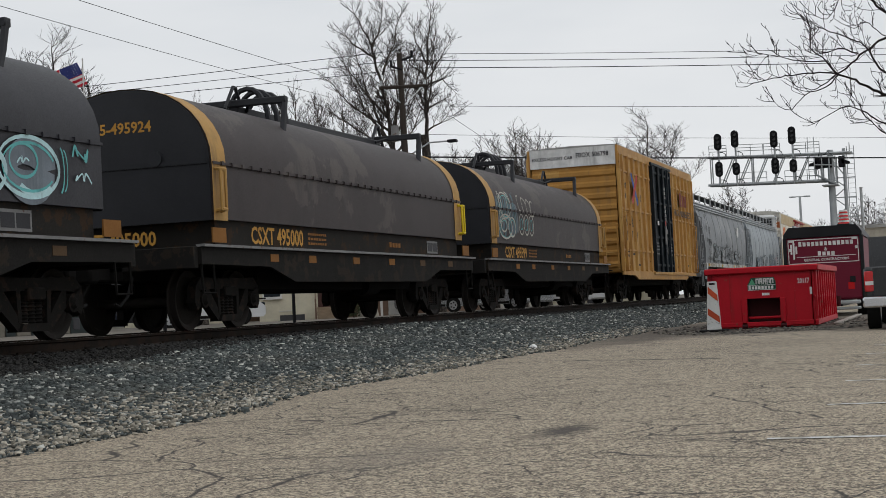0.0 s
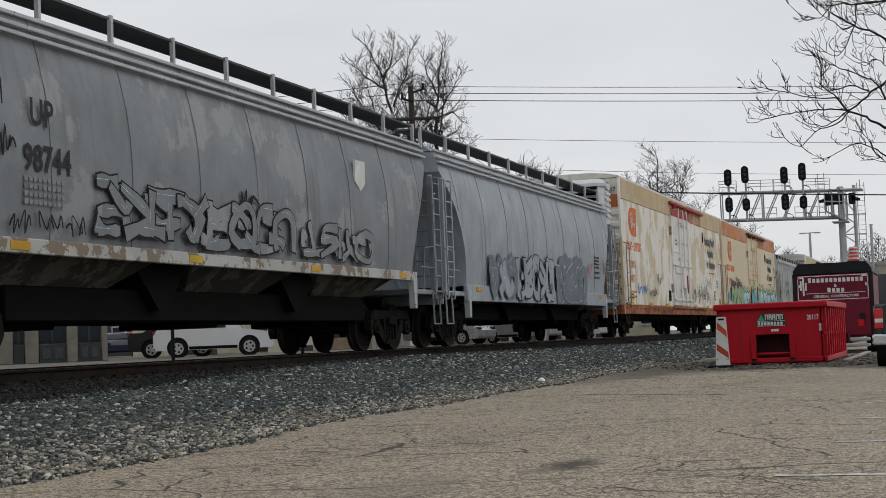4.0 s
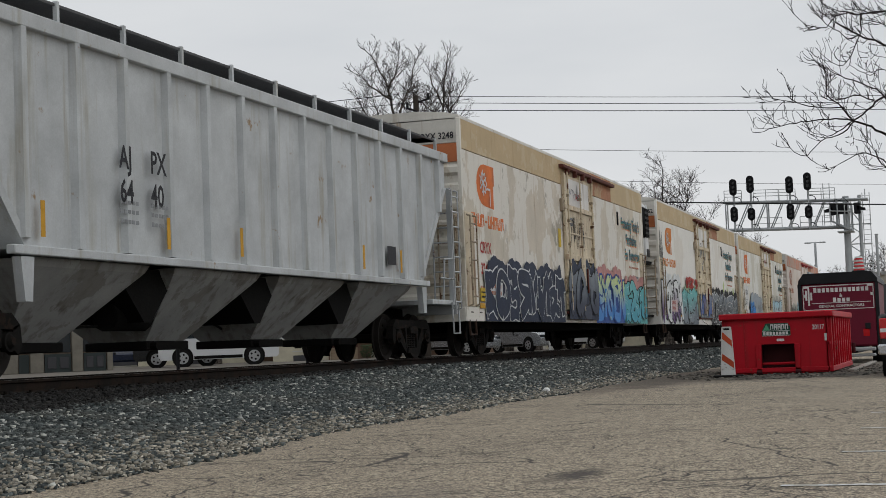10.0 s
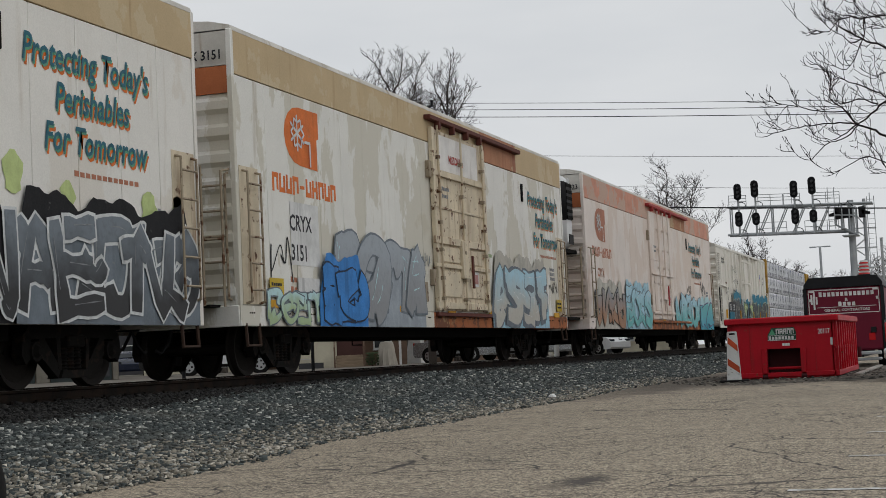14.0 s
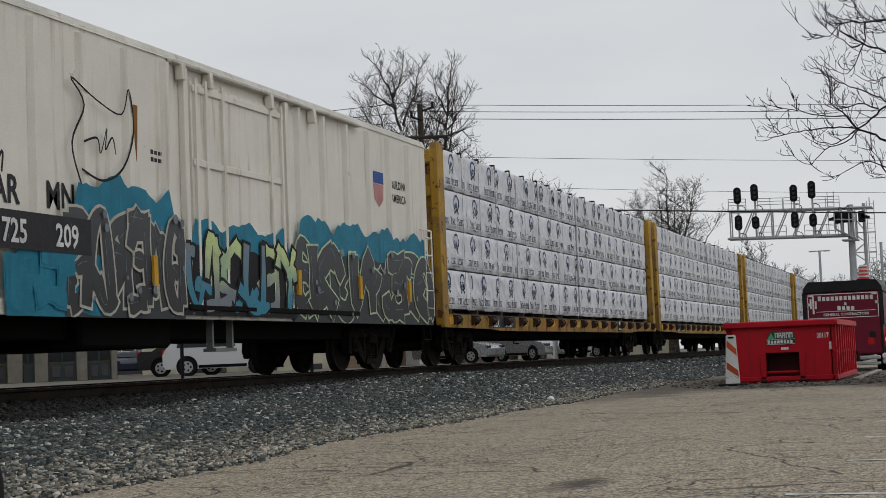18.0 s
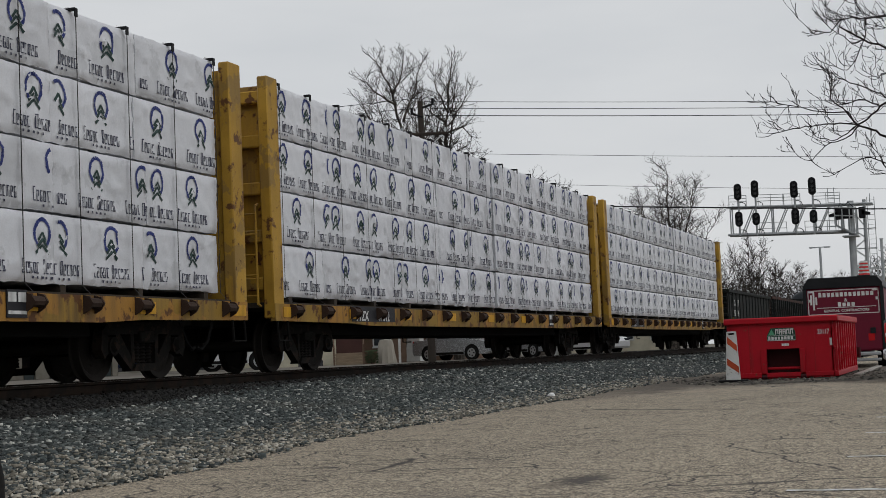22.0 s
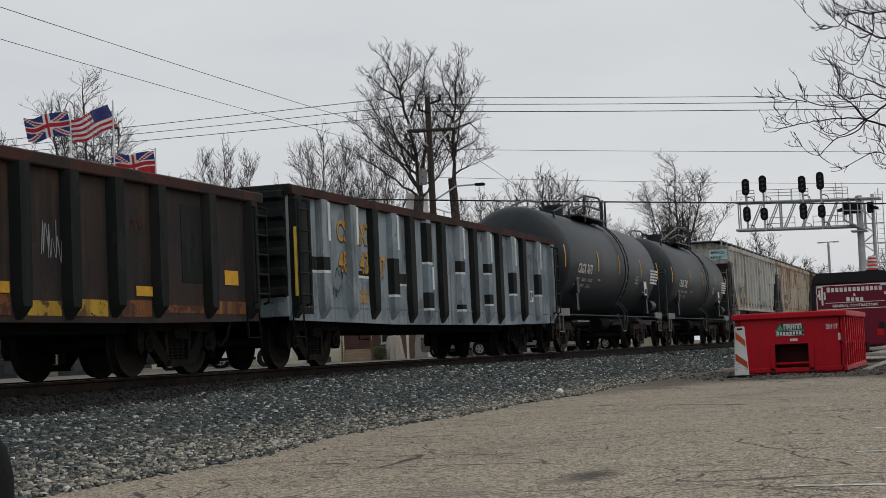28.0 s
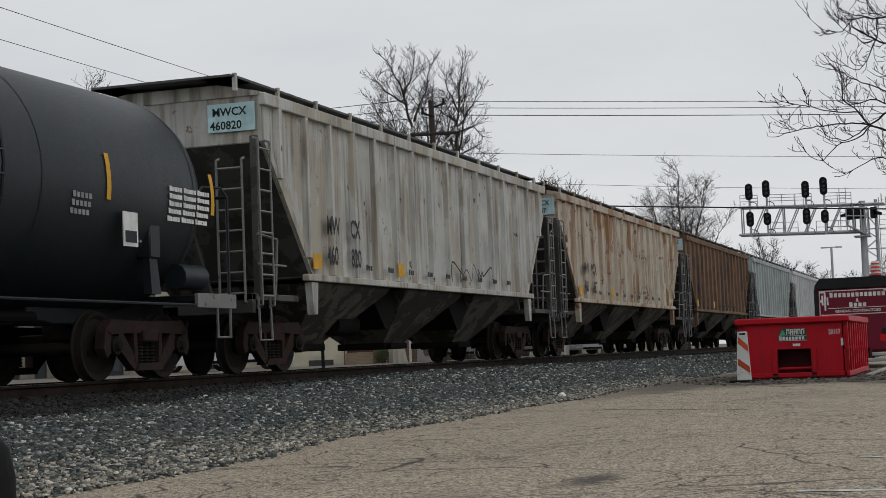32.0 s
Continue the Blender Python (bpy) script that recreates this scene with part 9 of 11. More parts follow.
        for yy in (-w + 0.03, w - 0.03):
            part("corner_post", B().box(min(s * (h - 0.07), s * (h + 0.012)), max(s * (h - 0.07), s * (h + 0.012)), yy - 0.045, yy + 0.045, z0, zt, 0.01), paint, car)
        part("end_beam", B().box(min(s * (h - 0.1), s * (h + 0.03)), max(s * (h - 0.1), s * (h + 0.03)), -w, w, z0, 1.02, 0.01), sills[0 if s < 0 else 1], car)
        part("crossover_step", B().box(min(s * h, s * (h + 0.35)), max(s * h, s * (h + 0.35)), -1.25, 1.25, 1.0, 1.04), "underframe", car)
        ladder(car, s * (h + 0.02), -w + 0.12, 1.1, 3.0, 0.42, 5, "reefer_ladder", "y", out=s)
        ladder(car, s * (h - 0.22) - (0.46 if s > 0 else 0), -w - 0.01, 1.05, 3.05, 0.46, 5, "reefer_ladder")
        part("ladder_board", B().box(s * (h - 0.45) - 0.33, s * (h - 0.45) + 0.33, -w - 0.010, -w - 0.001, 1.04, 3.12, 0.003), door if not long else paint, car, "framed ladder bay")
        st = s * (h - 0.18) - (0.46 if s > 0 else 0)
        part("stirrup_step", B().tube([(st, -w, 0.75), (st, -w - 0.02, 0.42), (st + 0.46, -w - 0.02, 0.42), (st + 0.46, -w, 0.75)], 0.028, 5), "winch_rust", car)
        hr = B().tube([(s * (h + 0.28), -w + 0.1, 1.0), (s * (h + 0.28), -w + 0.1, 3.0), (s * (h + 0.02), -w + 0.1, 3.05)], 0.022, 5)
        hr.tube([(s * (h + 0.28), -w + 0.6, 1.0), (s * (h + 0.28), -w + 0.6, 3.0)], 0.022, 5).tube([(s * (h + 0.28), -w + 0.1, 2.0), (s * (h + 0.28), -w + 0.6, 2.0)], 0.02, 5)
        part("end_rail", hr, "reefer_ladder", car)
    if unit:
        col = {"white": "unit_white", "black": "unit_black"}[unit]
        u = part("cooling_unit", B().box(-h - 1.30, -h - 0.35, -1.32, 1.0, 2.98, 5.05, 0.18), "unit_white", car, "white refrigeration unit")
        part("unit_cowl", B().box(-h - 1.34, -h - 0.33, -1.36, 1.04, 3.62 if unit == "black" else 4.70, 5.00, 0.20), col, u)
        part("unit_mount", B().box(-h - 0.40, -h, -1.0, 0.8, 3.1, 4.9, 0.03), "unit_white", u)
        for i in range(6):
            z = 3.80 + i * 0.18
            part("grille_slat", B().box(-h - 1.36, -h - 1.30, -1.10, 0.80, z, z + 0.09, 0.01), "underframe", u)
            part("grille_slat", B().box(-h - 1.16, -h - 0.55, -1.372, -1.35, z, z + 0.09), "underframe" if unit == "black" else "unit_white", u)
        part("unit_badge", B().cyl((-h - 0.8, -1.345, 4.85), (-h - 0.8, -1.32, 4.85), 0.11, n=14), "spray_blue" if unit == "white" else "unit_white", u)
        part("unit_panel", B().box(-h - 0.95, -h - 0.45, -1.335, -1.318, 3.10, 3.38), "unit_black", u)
        part("fuel_tank", B().box(-h - 1.25, -h - 0.3, -0.9, 0.9, 1.2, 1.8, 0.08), "underframe", car)
        part("unit_shelf", B().box(-h - 1.35, -h, -1.3, 1.0, 2.86, 2.96), "underframe", car)
        part("shelf_post", B().box(-h - 1.30, -h - 1.22, -1.28, -1.20, 1.0, 2.88).box(-h - 1.30, -h - 1.22, 0.9, 0.98, 1.0, 2.88), "reefer_ladder", car)
        part("unit_platform", B().box(-h - 1.35, -h, -1.3, 1.3, 0.98, 1.05), "underframe", car)
    # marks
    yt = -w - 0.004
    lx = -h + logo
    snow_mark(car, lx, 3.34, 1.42, 0.96, yt, ink)
    mark_blocks(car, lx - 0.52, yt, 2.84, 2.66, 0.30, 10, ink, dash=4, seed=3)
    write(car, "CRYX", lx + 0.07, yt - 0.003, 2.26, 0.36, number_ink or ink, 0.95)
    write(car, number, lx + 0.10, yt - 0.003, 1.78, 0.36, number_ink or ink, 0.95)
    write(car, "CRYX " + number, -h - 0.03, -0.55, 4.72, 0.20, "letter_black", 0.9, face="end")
    for line, x, z in (("Protecting Today's", pb, 3.80), ("Perishables", pb + 0.68, 3.30), ("For Tomorrow", pb + 0.42, 2.80)):
        write(car, line, x + 0.05, yt - 0.001, z - 0.065, 0.48, "spray_orange", 0.82, 0.22, bold=0.012)
        write(car, line, x + 0.02, yt - 0.004, z - 0.03, 0.48, "print_blue_green", 0.82, 0.22, bold=0.012)
        write(car, line, x, yt - 0.007, z, 0.48, "letter_teal", 0.82, 0.22, bold=0.012)
    bars(car, pb + 1.1, yt, 2.52, 1.6, 0.07, 12, "spray_faded")
    for x, z, n2, w2 in ((lx + 0.05, 1.42, 7, 0.95), (lx + 0.05, 1.26, 7, 0.95), (-h + 3.4, 1.6, 3, 0.3), (pb - 0.9, 1.5, 6, 0.7), (pb - 0.9, 1.38, 6, 0.7), (h - 1.6, 2.2, 5, 0.5), (h - 1.6, 2.08, 5, 0.5), (h - 1.6, 1.96, 5, 0.5)):
        bars(car, x, yt, z, w2, 0.09, n2, "spray_faded" if x < -h + 4 else "spray_grey")
    for i in range(7):
        x = -h + 0.95 + i * (L - 2.4) / 6
        part("reflector", B().box(x, x + 0.50, -w - 0.040, -w - 0.030, 1.00, 1.12), "label_orange", car)
    return car, yt


def mech_reefer(L):
    car = thing("refrigerator_car", "white ribbed mechanical refrigerator car with teal graffiti", "refrigerator car", "refrigerator cars of the train")
    h, w, zt = L / 2, 1.54, 4.42
    running_gear(car, L, inset=2.2)
    part("body", B().box(-h + 0.14, h - 0.14, -w + 0.03, w - 0.03, 0.9, zt), "armn_white", car)
    part("roof", B().prism([(-w - 0.02, zt - 0.05), (-w + 0.05, zt + 0.08), (-w + 0.5, zt + 0.22), (0, zt + 0.3), (w - 0.5, zt + 0.22), (w - 0.05, zt + 0.08), (w + 0.02, zt - 0.05)], -h, h), "roof_cream", car)
    for s in (-1, 1):
        part("side_sheet", B().box(-h + 0.04, h - 0.04, min(s * (w - 0.03), s * w), max(s * (w - 0.03), s * w), 0.92, zt), "armn_white", car)
        part("side_sill", B().box(-h, h, s * (w + 0.01) - 0.03, s * (w + 0.01) + 0.03, 0.80, 0.98, 0.01), "armn_white", car)
        for x in (-6.5, -5.43, -4.35, -3.25, -2.2, 2.3, 3.35, 4.4, 5.5, 6.57, 7.65):
            part("side_rib", B().prism([(x - 0.10, s * w), (x - 0.045, s * (w + 0.075)), (x + 0.045, s * (w + 0.075)), (x + 0.10, s * w)], 1.0, zt - 0.12, "z"), "armn_white", car)
        xe = s * (h - 0.04)
        corrugated_end(car, xe, s, w - 0.04, 0.95, 4.1, 8, "armn_white", depth=0.09)
        part("end_header", B().box(min(xe, xe + s * 0.03), max(xe, xe + s * 0.03), -w + 0.02, w - 0.02, 4.12, zt), "armn_white", car)
        ladder(car, s * (h - 0.1) - (0.42 if s > 0 else 0), -w - 0.01, 0.95, 2.7, 0.42, 5, "armn_white")
        ladder(car, s * (h + 0.02), -w + 0.15, 1.0, 2.7, 0.8, 5, "armn_white", "y", out=s)
        stirrup(car, s * (h - 0.12) - (0.42 if s > 0 else 0), -w, "underframe", 0.85, 0.42, 0.35)
    # louvres by the machinery room
    g = part("louvre_frame", B().box(-h + 0.12, -h + 0.72, -w - 0.02, -w, 2.90, 4.16, 0.008), "armn_white", car)
    for i in range(15):
        z = 2.93 + i * 0.080
        part("louvre_slat", B().prism([(-w - 0.02, z), (-w - 0.055, z + 0.02), (-w - 0.055, z + 0.045), (-w - 0.02, z + 0.06)], -h + 0.2, -h + 0.64), "roof_cream", g)
    part("room_door", B().box(-h + 1.1, -h + 2.3, -w - 0.02, -w, 1.2, 4.1, 0.01), "armn_white", car)
    # flat near-black plate in place of the ladder recess's shade
    part("side_opening", B().box(-h + 0.3, -h + 0.95, -w - 0.012, -w, 1.1, 2.6), "underframe", car)
    part("step_rail", B().tube([(-h + 0.2, -w - 0.06, 2.72), (-h + 2.5, -w - 0.06, 2.62)], 0.03, 6), "armn_white", car)
    dx0, dx1, y = -1.5, 1.6, -w - 0.03
    d = part("door", B().box(dx0, dx1, y - 0.03, y + 0.03, 1.0, 4.15, 0.012), "armn_white", car, "white plug door")
    for x in (dx0 + 0.08, dx0 + 0.4, -0.55, dx1 - 0.5, dx1 - 0.08):
        part("lock_rod", B().box(x - 0.035, x + 0.035, y - 0.075, y - 0.03, 1.0, 4.2), "armn_white", d)
    for z in (2.1, 3.0, 4.05):
        part("door_rail", B().box(dx0, dx1, y - 0.06, y - 0.03, z - 0.05, z + 0.05, 0.01), "armn_white", d)
    part("upper_track", B().box(dx0 - 0.6, 5.0, -w - 0.12, -w, 4.31, 4.37, 0.015), "roof_cream", car)
    for x in (dx0 - 0.35, dx0 + 0.5, dx1 - 0.5, dx1 + 1.2):
        part("track_hanger", B().box(x - 0.05, x + 0.05, -w - 0.15, -w - 0.02, 4.10, 4.33, 0.01), "armn_white", car)
    for x in (dx0 - 0.22, dx1 + 0.14):
        part("door_jamb", B().box(x - 0.06, x + 0.06, -w - 0.10, -w, 1.0, 4.30, 0.01), "armn_white", car)
    part("lower_track", B().box(dx0 - 0.3, 4.6, -w - 0.12, -w, 0.92, 1.0, 0.01), "underframe", car)
    part("fuel_tank", B().box(-3.9, -1.5, -1.2, 1.2, 0.42, 0.85, 0.05), "underframe", car)
    part("sill_step", B().box(-0.55, 0.15, -1.4, -1.2, 0.35, 0.40).box(-0.55, -0.5, -1.35, -1.25, 0.4, 0.85).box(0.1, 0.15, -1.35, -1.25, 0.4, 0.85), "steel_grey", car)
    yt = -w - 0.004
    write(car, "725209", -h - 0.02, -0.2, 4.2, 0.20, "letter_black", 0.9, face="end")
    write(car, "AR", -6.26, yt - 0.004, 2.08, 0.46, "letter_black", 0.9)
    write(car, "MN", -5.18, yt - 0.004, 2.08, 0.46, "letter_black", 0.9)
    part("number_ground", B().box(-6.37, -4.36, yt - 0.110, yt - 0.106, 1.54, 1.98), "letter_black", car)
    write(car, "725", -6.27, yt - 0.12, 1.62, 0.38, "white_paint", 0.9)
    write(car, "209", -5.17, yt - 0.12, 1.62, 0.38, "white_paint", 0.9)
    write(car, "MECHANICAL", -h + 1.3, yt - 0.02, 3.85, 0.15, "letter_black")
    write(car, "REFRIGERATOR", -h + 1.3, yt - 0.02, 3.70, 0.15, "letter_black")
    write(car, "BUILDING", 6.75, yt, 3.38, 0.22, "letter_black", 0.9)
    write(car, "AMERICA", 6.75, yt, 3.12, 0.22, "letter_black", 0.9)
    part("shield_mark", B().add([(5.80, yt, 3.62), (6.34, yt, 3.62), (6.34, yt, 3.40), (5.80, yt, 3.40)], [(0, 1, 2, 3)]), "spray_blue", car, soft=False)
    part("shield_mark", B().add([(5.80, yt, 3.39), (6.34, yt, 3.39), (6.30, yt, 3.10), (6.07, yt, 2.95), (5.84, yt, 3.10)], [(0, 1, 2, 3, 4)]), "spray_pink", car, soft=False)
    for x, z in ((-1.2, 2.75), (-1.2, 2.65), (0.2, 2.75), (0.2, 2.65), (-2.6, 3.0), (-2.6, 2.9)):
        bars(car, x, yt - 0.033 if -2 < x < 1 else yt, z, 0.6, 0.06, 6, "letter_black")
    for x in (-h + 1.6, -h + 6.0, 1.9, 4.6, 7.2):
        part("reflector", B().box(x, x + 0.11, -w - 0.146, -w - 0.076, 1.22, 1.62), "label_orange", car)
    part("rust_run", B().prism([(-3.05, 3.6), (-2.93, 3.6), (-2.95, 3.2), (-2.98, 2.85), (-3.02, 3.1)], -w - 0.004, -w - 0.001, "y"), "rust_orange", car)
    return car, -w - 0.082


# ---- centre-beam cars with wrapped lumber ----
def sheet_y(x, z, seed):
    """How far the slack wrapping stands off the pack: soft bulges and sharp slanting creases."""
    soft = noise.noise((x * 1.5 + seed * 9.1, z * 2.1, seed * 3.7)) * 0.009
    fold = 1 - abs(noise.noise((x * 2.6 + z * 3.4 + seed, z * 1.3 - x * 0.7, seed * 1.9)))
    crease = 1 - abs(noise.noise((x * 4.2 - z * 3.1, z * 4.4 + seed * 2.3, 5.0)))
    pull = 1 - abs(noise.noise((x * 1.1 + z * 1.6 + seed * 4.3, z * 0.9 - x * 1.9, seed)))
    return soft + 0.012 - 0.015 * fold ** 16 - 0.014 * crease ** 22 - 0.020 * pull ** 22


def pack_mesh(length, seed):
    """A wrapped pack: the near face is a slack sheet, with dents along its edges and a ragged hem."""
    rng = random.Random(seed)
    b = B()
    nx, nz, hgt, dep = max(6, round(length / 0.062)), 16, 0.83, 1.17
    grid = []
    for i in range(nx + 1):
        for k in range(nz + 1):
            x, z = length * i / nx, hgt * k / nz
            edge = min(k, nz - k, i, nx - i)
            grid.append((x, (0.03 if edge == 0 else 0.006 if edge == 1 else 0.0) + sheet_y(x, z, seed), z + (0.03 * noise.noise((x * 2.2, seed, 1.0)) + rng.uniform(-0.006, 0.006) if k == 0 else 0)))
    o = nz + 1
    f = [(i * o + k, (i + 1) * o + k, (i + 1) * o + k + 1, i * o + k + 1) for i in range(nx) for k in range(nz)]
    b.add(grid, f)
    b.box(0.01, length - 0.01, 0.045, dep, 0.005, hgt - 0.005)
    # skirts that close the sheet round the block
    for i in range(nx):
        a, c = grid[i * o + nz], grid[(i + 1) * o + nz]
        b.quad(a, c, (c[0], 0.05, hgt), (a[0], 0.05, hgt))
    for i in (0, nx):
        for k in range(nz):
            a, c = grid[i * o + k], grid[i * o + k + 1]
            b.quad(a, c, (a[0], 0.06, c[2]), (a[0], 0.06, a[2]))
    return b


def print_meshes(length, seed, sheet):
    """The printed pattern: open blue rings round green chevrons, over two words as plain bars; cut off at the pack's ends."""
    rng = random.Random(seed)
    ring, sign, dark = B(), B(), B()
    x0 = rng.uniform(-0.95, 0.15)
    while x0 < length - 0.15:
        cx, cz = x0 + 0.50, 0.585
        arc = [(cx + 0.160 * math.cos(t), cz + 0.172 * math.sin(t)) for t in (radians(-48 + 276 * i / 16) for i in range(17))]
        for p, q in zip(arc, arc[1:]):
            o = stroke([p, q], 0.046, 0.0)
            ring.add(o.v, o.f)
        for q in (0.0, 0.075, 0.15):
            w = 0.135 - q * 0.35
            for e in (-1, 1):
                o = stroke([(cx + e * w, cz - 0.235 + q), (cx, cz - 0.135 + q)], 0.036, 0.0)
                sign.add(o.v, o.f)
        for i in range(12):
            if i == 5:
                continue
            hgt = 0.175 if i in (0, 6) else 0.135
            xb, wd = x0 + 0.06 + i * 0.074, 0.017
            bits = [(xb, xb + wd, 0.105, 0.105 + hgt)]
            if i % 4 != 0:
                bits.append((xb + 0.034, xb + 0.034 + wd, 0.105 + (0.45 * hgt if i % 3 == 1 else 0.0), 0.105 + hgt * (0.55 if i % 3 == 2 else 1.0)))
            bits += [(xb, xb + 0.05, zb, zb + 0.014) for zb in (0.105, 0.105 + hgt - 0.014)]
            for xa, xc, za, zc in bits:
                dark.quad((xa, 0, za), (xc, 0, za), (xc, 0, zc), (xa, 0, zc))
        for i in range(5):
            xb = x0 + 0.26 + i * 0.10
            dark.quad((xb, 0, 0.045), (xb + 0.035, 0, 0.045), (xb + 0.035, 0, 0.075), (xb, 0, 0.075))
        x0 += rng.choice((1.02, 1.16, 1.22, 1.30))
    out = []
    for b in (ring, sign, dark):
        keep = [q for q in b.f if all(0.03 < b.v[i][0] < length - 0.03 for i in q)]
        b.f = keep
        b.v = [(x, sheet_y(x, z, sheet) - 0.007, z) for x, y, z in b.v]
        out.append(b)
    return out


PACKS = {}


def centre_beam(L, number, seed, tint="beam_yellow"):
    car = thing("centre_beam_car", "yellow centre-beam car stacked with white-wrapped lumber", "flat car", "centre-beam cars of the train")
    h = L / 2
    running_gear(car, L, inset=2.3, sill=True)
    for s in (-1, 1):
        part("side_sill", B().prism([(-h, 1.03), (h, 1.03), (h, 0.76), (h - 3.2, 0.74), (h - 4.2, 0.70), (-h + 4.2, 0.70), (-h + 3.2, 0.74), (-h, 0.76)], s * 1.50 - 0.04, s * 1.50 + 0.04, "y"), "beam_sill", car, "dirty yellow side sill, its shade in the colour")
        if s < 0:
            for i in range(18):
                x = -h + 0.72 + i * (L - 1.44) / 17
                wn = B().cyl((x - 0.12, -1.60, 0.93), (x + 0.12, -1.60, 0.93), 0.065, n=8)
                for e in (-0.13, 0.13):
                    wn.prism([(-1.54, 1.03), (-1.63, 1.01), (-1.68, 0.93), (-1.63, 0.85), (-1.54, 0.80)], x + e - 0.015, x + e + 0.015)
                wn.cyl((x + 0.14, -1.60, 0.93), (x + 0.20, -1.60, 0.93), 0.045, n=8)
                part("strap_winch", wn, "winch_rust", car)
    part("deck", B().box(-h + 0.1, h - 0.1, -1.46, 1.46, 0.98, 1.06), "deck_dark", car)
    for s in (-1, 1):
        x = s * (h - 0.32)
        part("bulkhead", B().box(min(x, x + s * 0.14), max(x, x + s * 0.14), -1.44, 1.44, 1.06, 4.50), tint, car)
        for z in (1.35, 2.1, 2.85, 3.6, 4.3):
            part("bulkhead_rib", B().box(min(x + s * 0.14, x + s * 0.30), max(x + s * 0.14, x + s * 0.30), -1.40, 1.40, z - 0.10, z + 0.10, 0.02), tint, car)
        for y in (-1.44, 1.44):
            part("bulkhead_post", B().box(min(x - s * 0.06, x + s * 0.34), max(x - s * 0.06, x + s * 0.34), y - 0.09, y + 0.09, 0.80, 4.62, 0.02), tint, car)
        ladder(car, x + s * 0.34, -1.30, 1.0, 2.6, 0.42, 5, tint, "y", out=s)
        stirrup(car, s * (h - 0.1) - (0.4 if s > 0 else 0), -1.52, "underframe", 0.8, 0.4, 0.35)
    part("centre_web", B().box(-h + 0.5, h - 0.5, -0.06, 0.06, 4.30, 4.62, 0.01), tint, car)
    for i in range(13):
        x = -h + 1.4 + i * (L - 2.8) / 12
        part("centre_post", B().box(x - 0.09, x + 0.09, -0.10, 0.10, 1.06, 4.32), tint, car)
    for i in range(12):
        x = -h + 1.0 + i * (L - 2.0) / 11
        part("bearer", B().box(x - 0.06, x + 0.06, -1.36, 1.36, 1.06, 1.165), "deck_dark", car)
    rng = random.Random(seed)
    start, end = -h + 0.62, h - 0.62
    cuts = [start, start + 4.15, start + 8.2, start + 12.3, start + 17.3, end]
    for tier in range(4):
        z = 1.165 + tier * 0.862
        for i in range(5):
            a, c = cuts[i], cuts[i + 1]
            m = (a + c) / 2 + rng.uniform(-0.25, 0.25) // 0.1 * 0.1
            for s, a1, c1 in ((-1, a, m), (-1, m, c), (1, a, c)):
                ln = round(c1 - a1 - 0.012, 1)
                v = rng.randrange(5)
                key = (ln, v)
                if key not in PACKS:
                    me = pack_mesh(ln, v + ln).mesh("lumber_pack", True)
                    PACKS[key] = (me, [b.mesh("print", False) for b in print_meshes(ln, v * 7 + int(ln * 10), v + ln)])
                me, inks = PACKS[key]
                out = (0.05 if i >= 3 else 0.0) + rng.uniform(-0.012, 0.012)
                pk = part("lumber_pack", me, "wrap_white", car, "white plastic-wrapped lumber pack")
                pk.matrix_basis = pose(a1 + 0.006, -1.36 - out, z) if s < 0 else pose(a1 + 0.006 + ln, 1.36 + out, z, 0, 0, 180)
                if s < 0:
                    for word, me, ink in zip(("ring_print", "chevron_print", "word_print"), inks, ("print_blue", "print_green", "print_dark")):
                        tagged(part(word, me, ink, pk), kind="stuff")
    for i in range(18):
        x = -h + 0.72 + i * (L - 1.44) / 17
        out = 0.05 if x > cuts[3] else 0.0
        b = B()
        zz = [1.03, 1.16, 2.02, 2.88, 3.74, 4.60, 4.64]
        yy = [-1.58] + [-1.402 - out] * 5 + [-1.30]
        for (za, ya), (zb, yb) in zip(zip(zz, yy), zip(zz[1:], yy[1:])):
            b.quad((x - 0.012, ya, za), (x + 0.012, ya, za), (x + 0.012, yb, zb), (x - 0.012, yb, zb))
        part("strap", b, "strap_black", car, soft=False)
        b = B().box(x - 0.04, x + 0.04, -1.415 - out, -1.3, 4.58, 4.615, 0.008).box(x - 0.035, x + 0.035, -1.412 - out, -1.40 - out, 4.50, 4.59)
        part("edge_guard", b, "strap_black", car)
    write(car, "TTZX", -h + 3.38, -1.548, 0.79, 0.24, "white_paint", 1.05)
    write(car, number, -h + 4.52, -1.548, 0.79, 0.24, "white_paint", 1.0)
    part("number_ground", B().box(-h + 3.22, -h + 5.42, -1.545, -1.541, 0.77, 1.04), "letter_black", car)
    part("notice_plate", B().box(h - 6.3, h - 5.9, -1.56, -1.542, 0.74, 1.06), "letter_black", car)
    part("notice_frame", B().box(h - 6.28, h - 6.12, -1.565, -1.56, 0.92, 1.03).box(h - 6.08, h - 5.92, -1.565, -1.56, 0.92, 1.03).box(h - 6.28, h - 5.92, -1.565, -1.56, 0.78, 0.82), "white_paint", car)
    for i in range(9):
        x = -h + 0.3 + i * (L - 0.8) / 8
        part("reflector", B().box(x, x + 0.42, -1.552, -1.543, 0.82, 0.98), "label_orange", car)
    return car


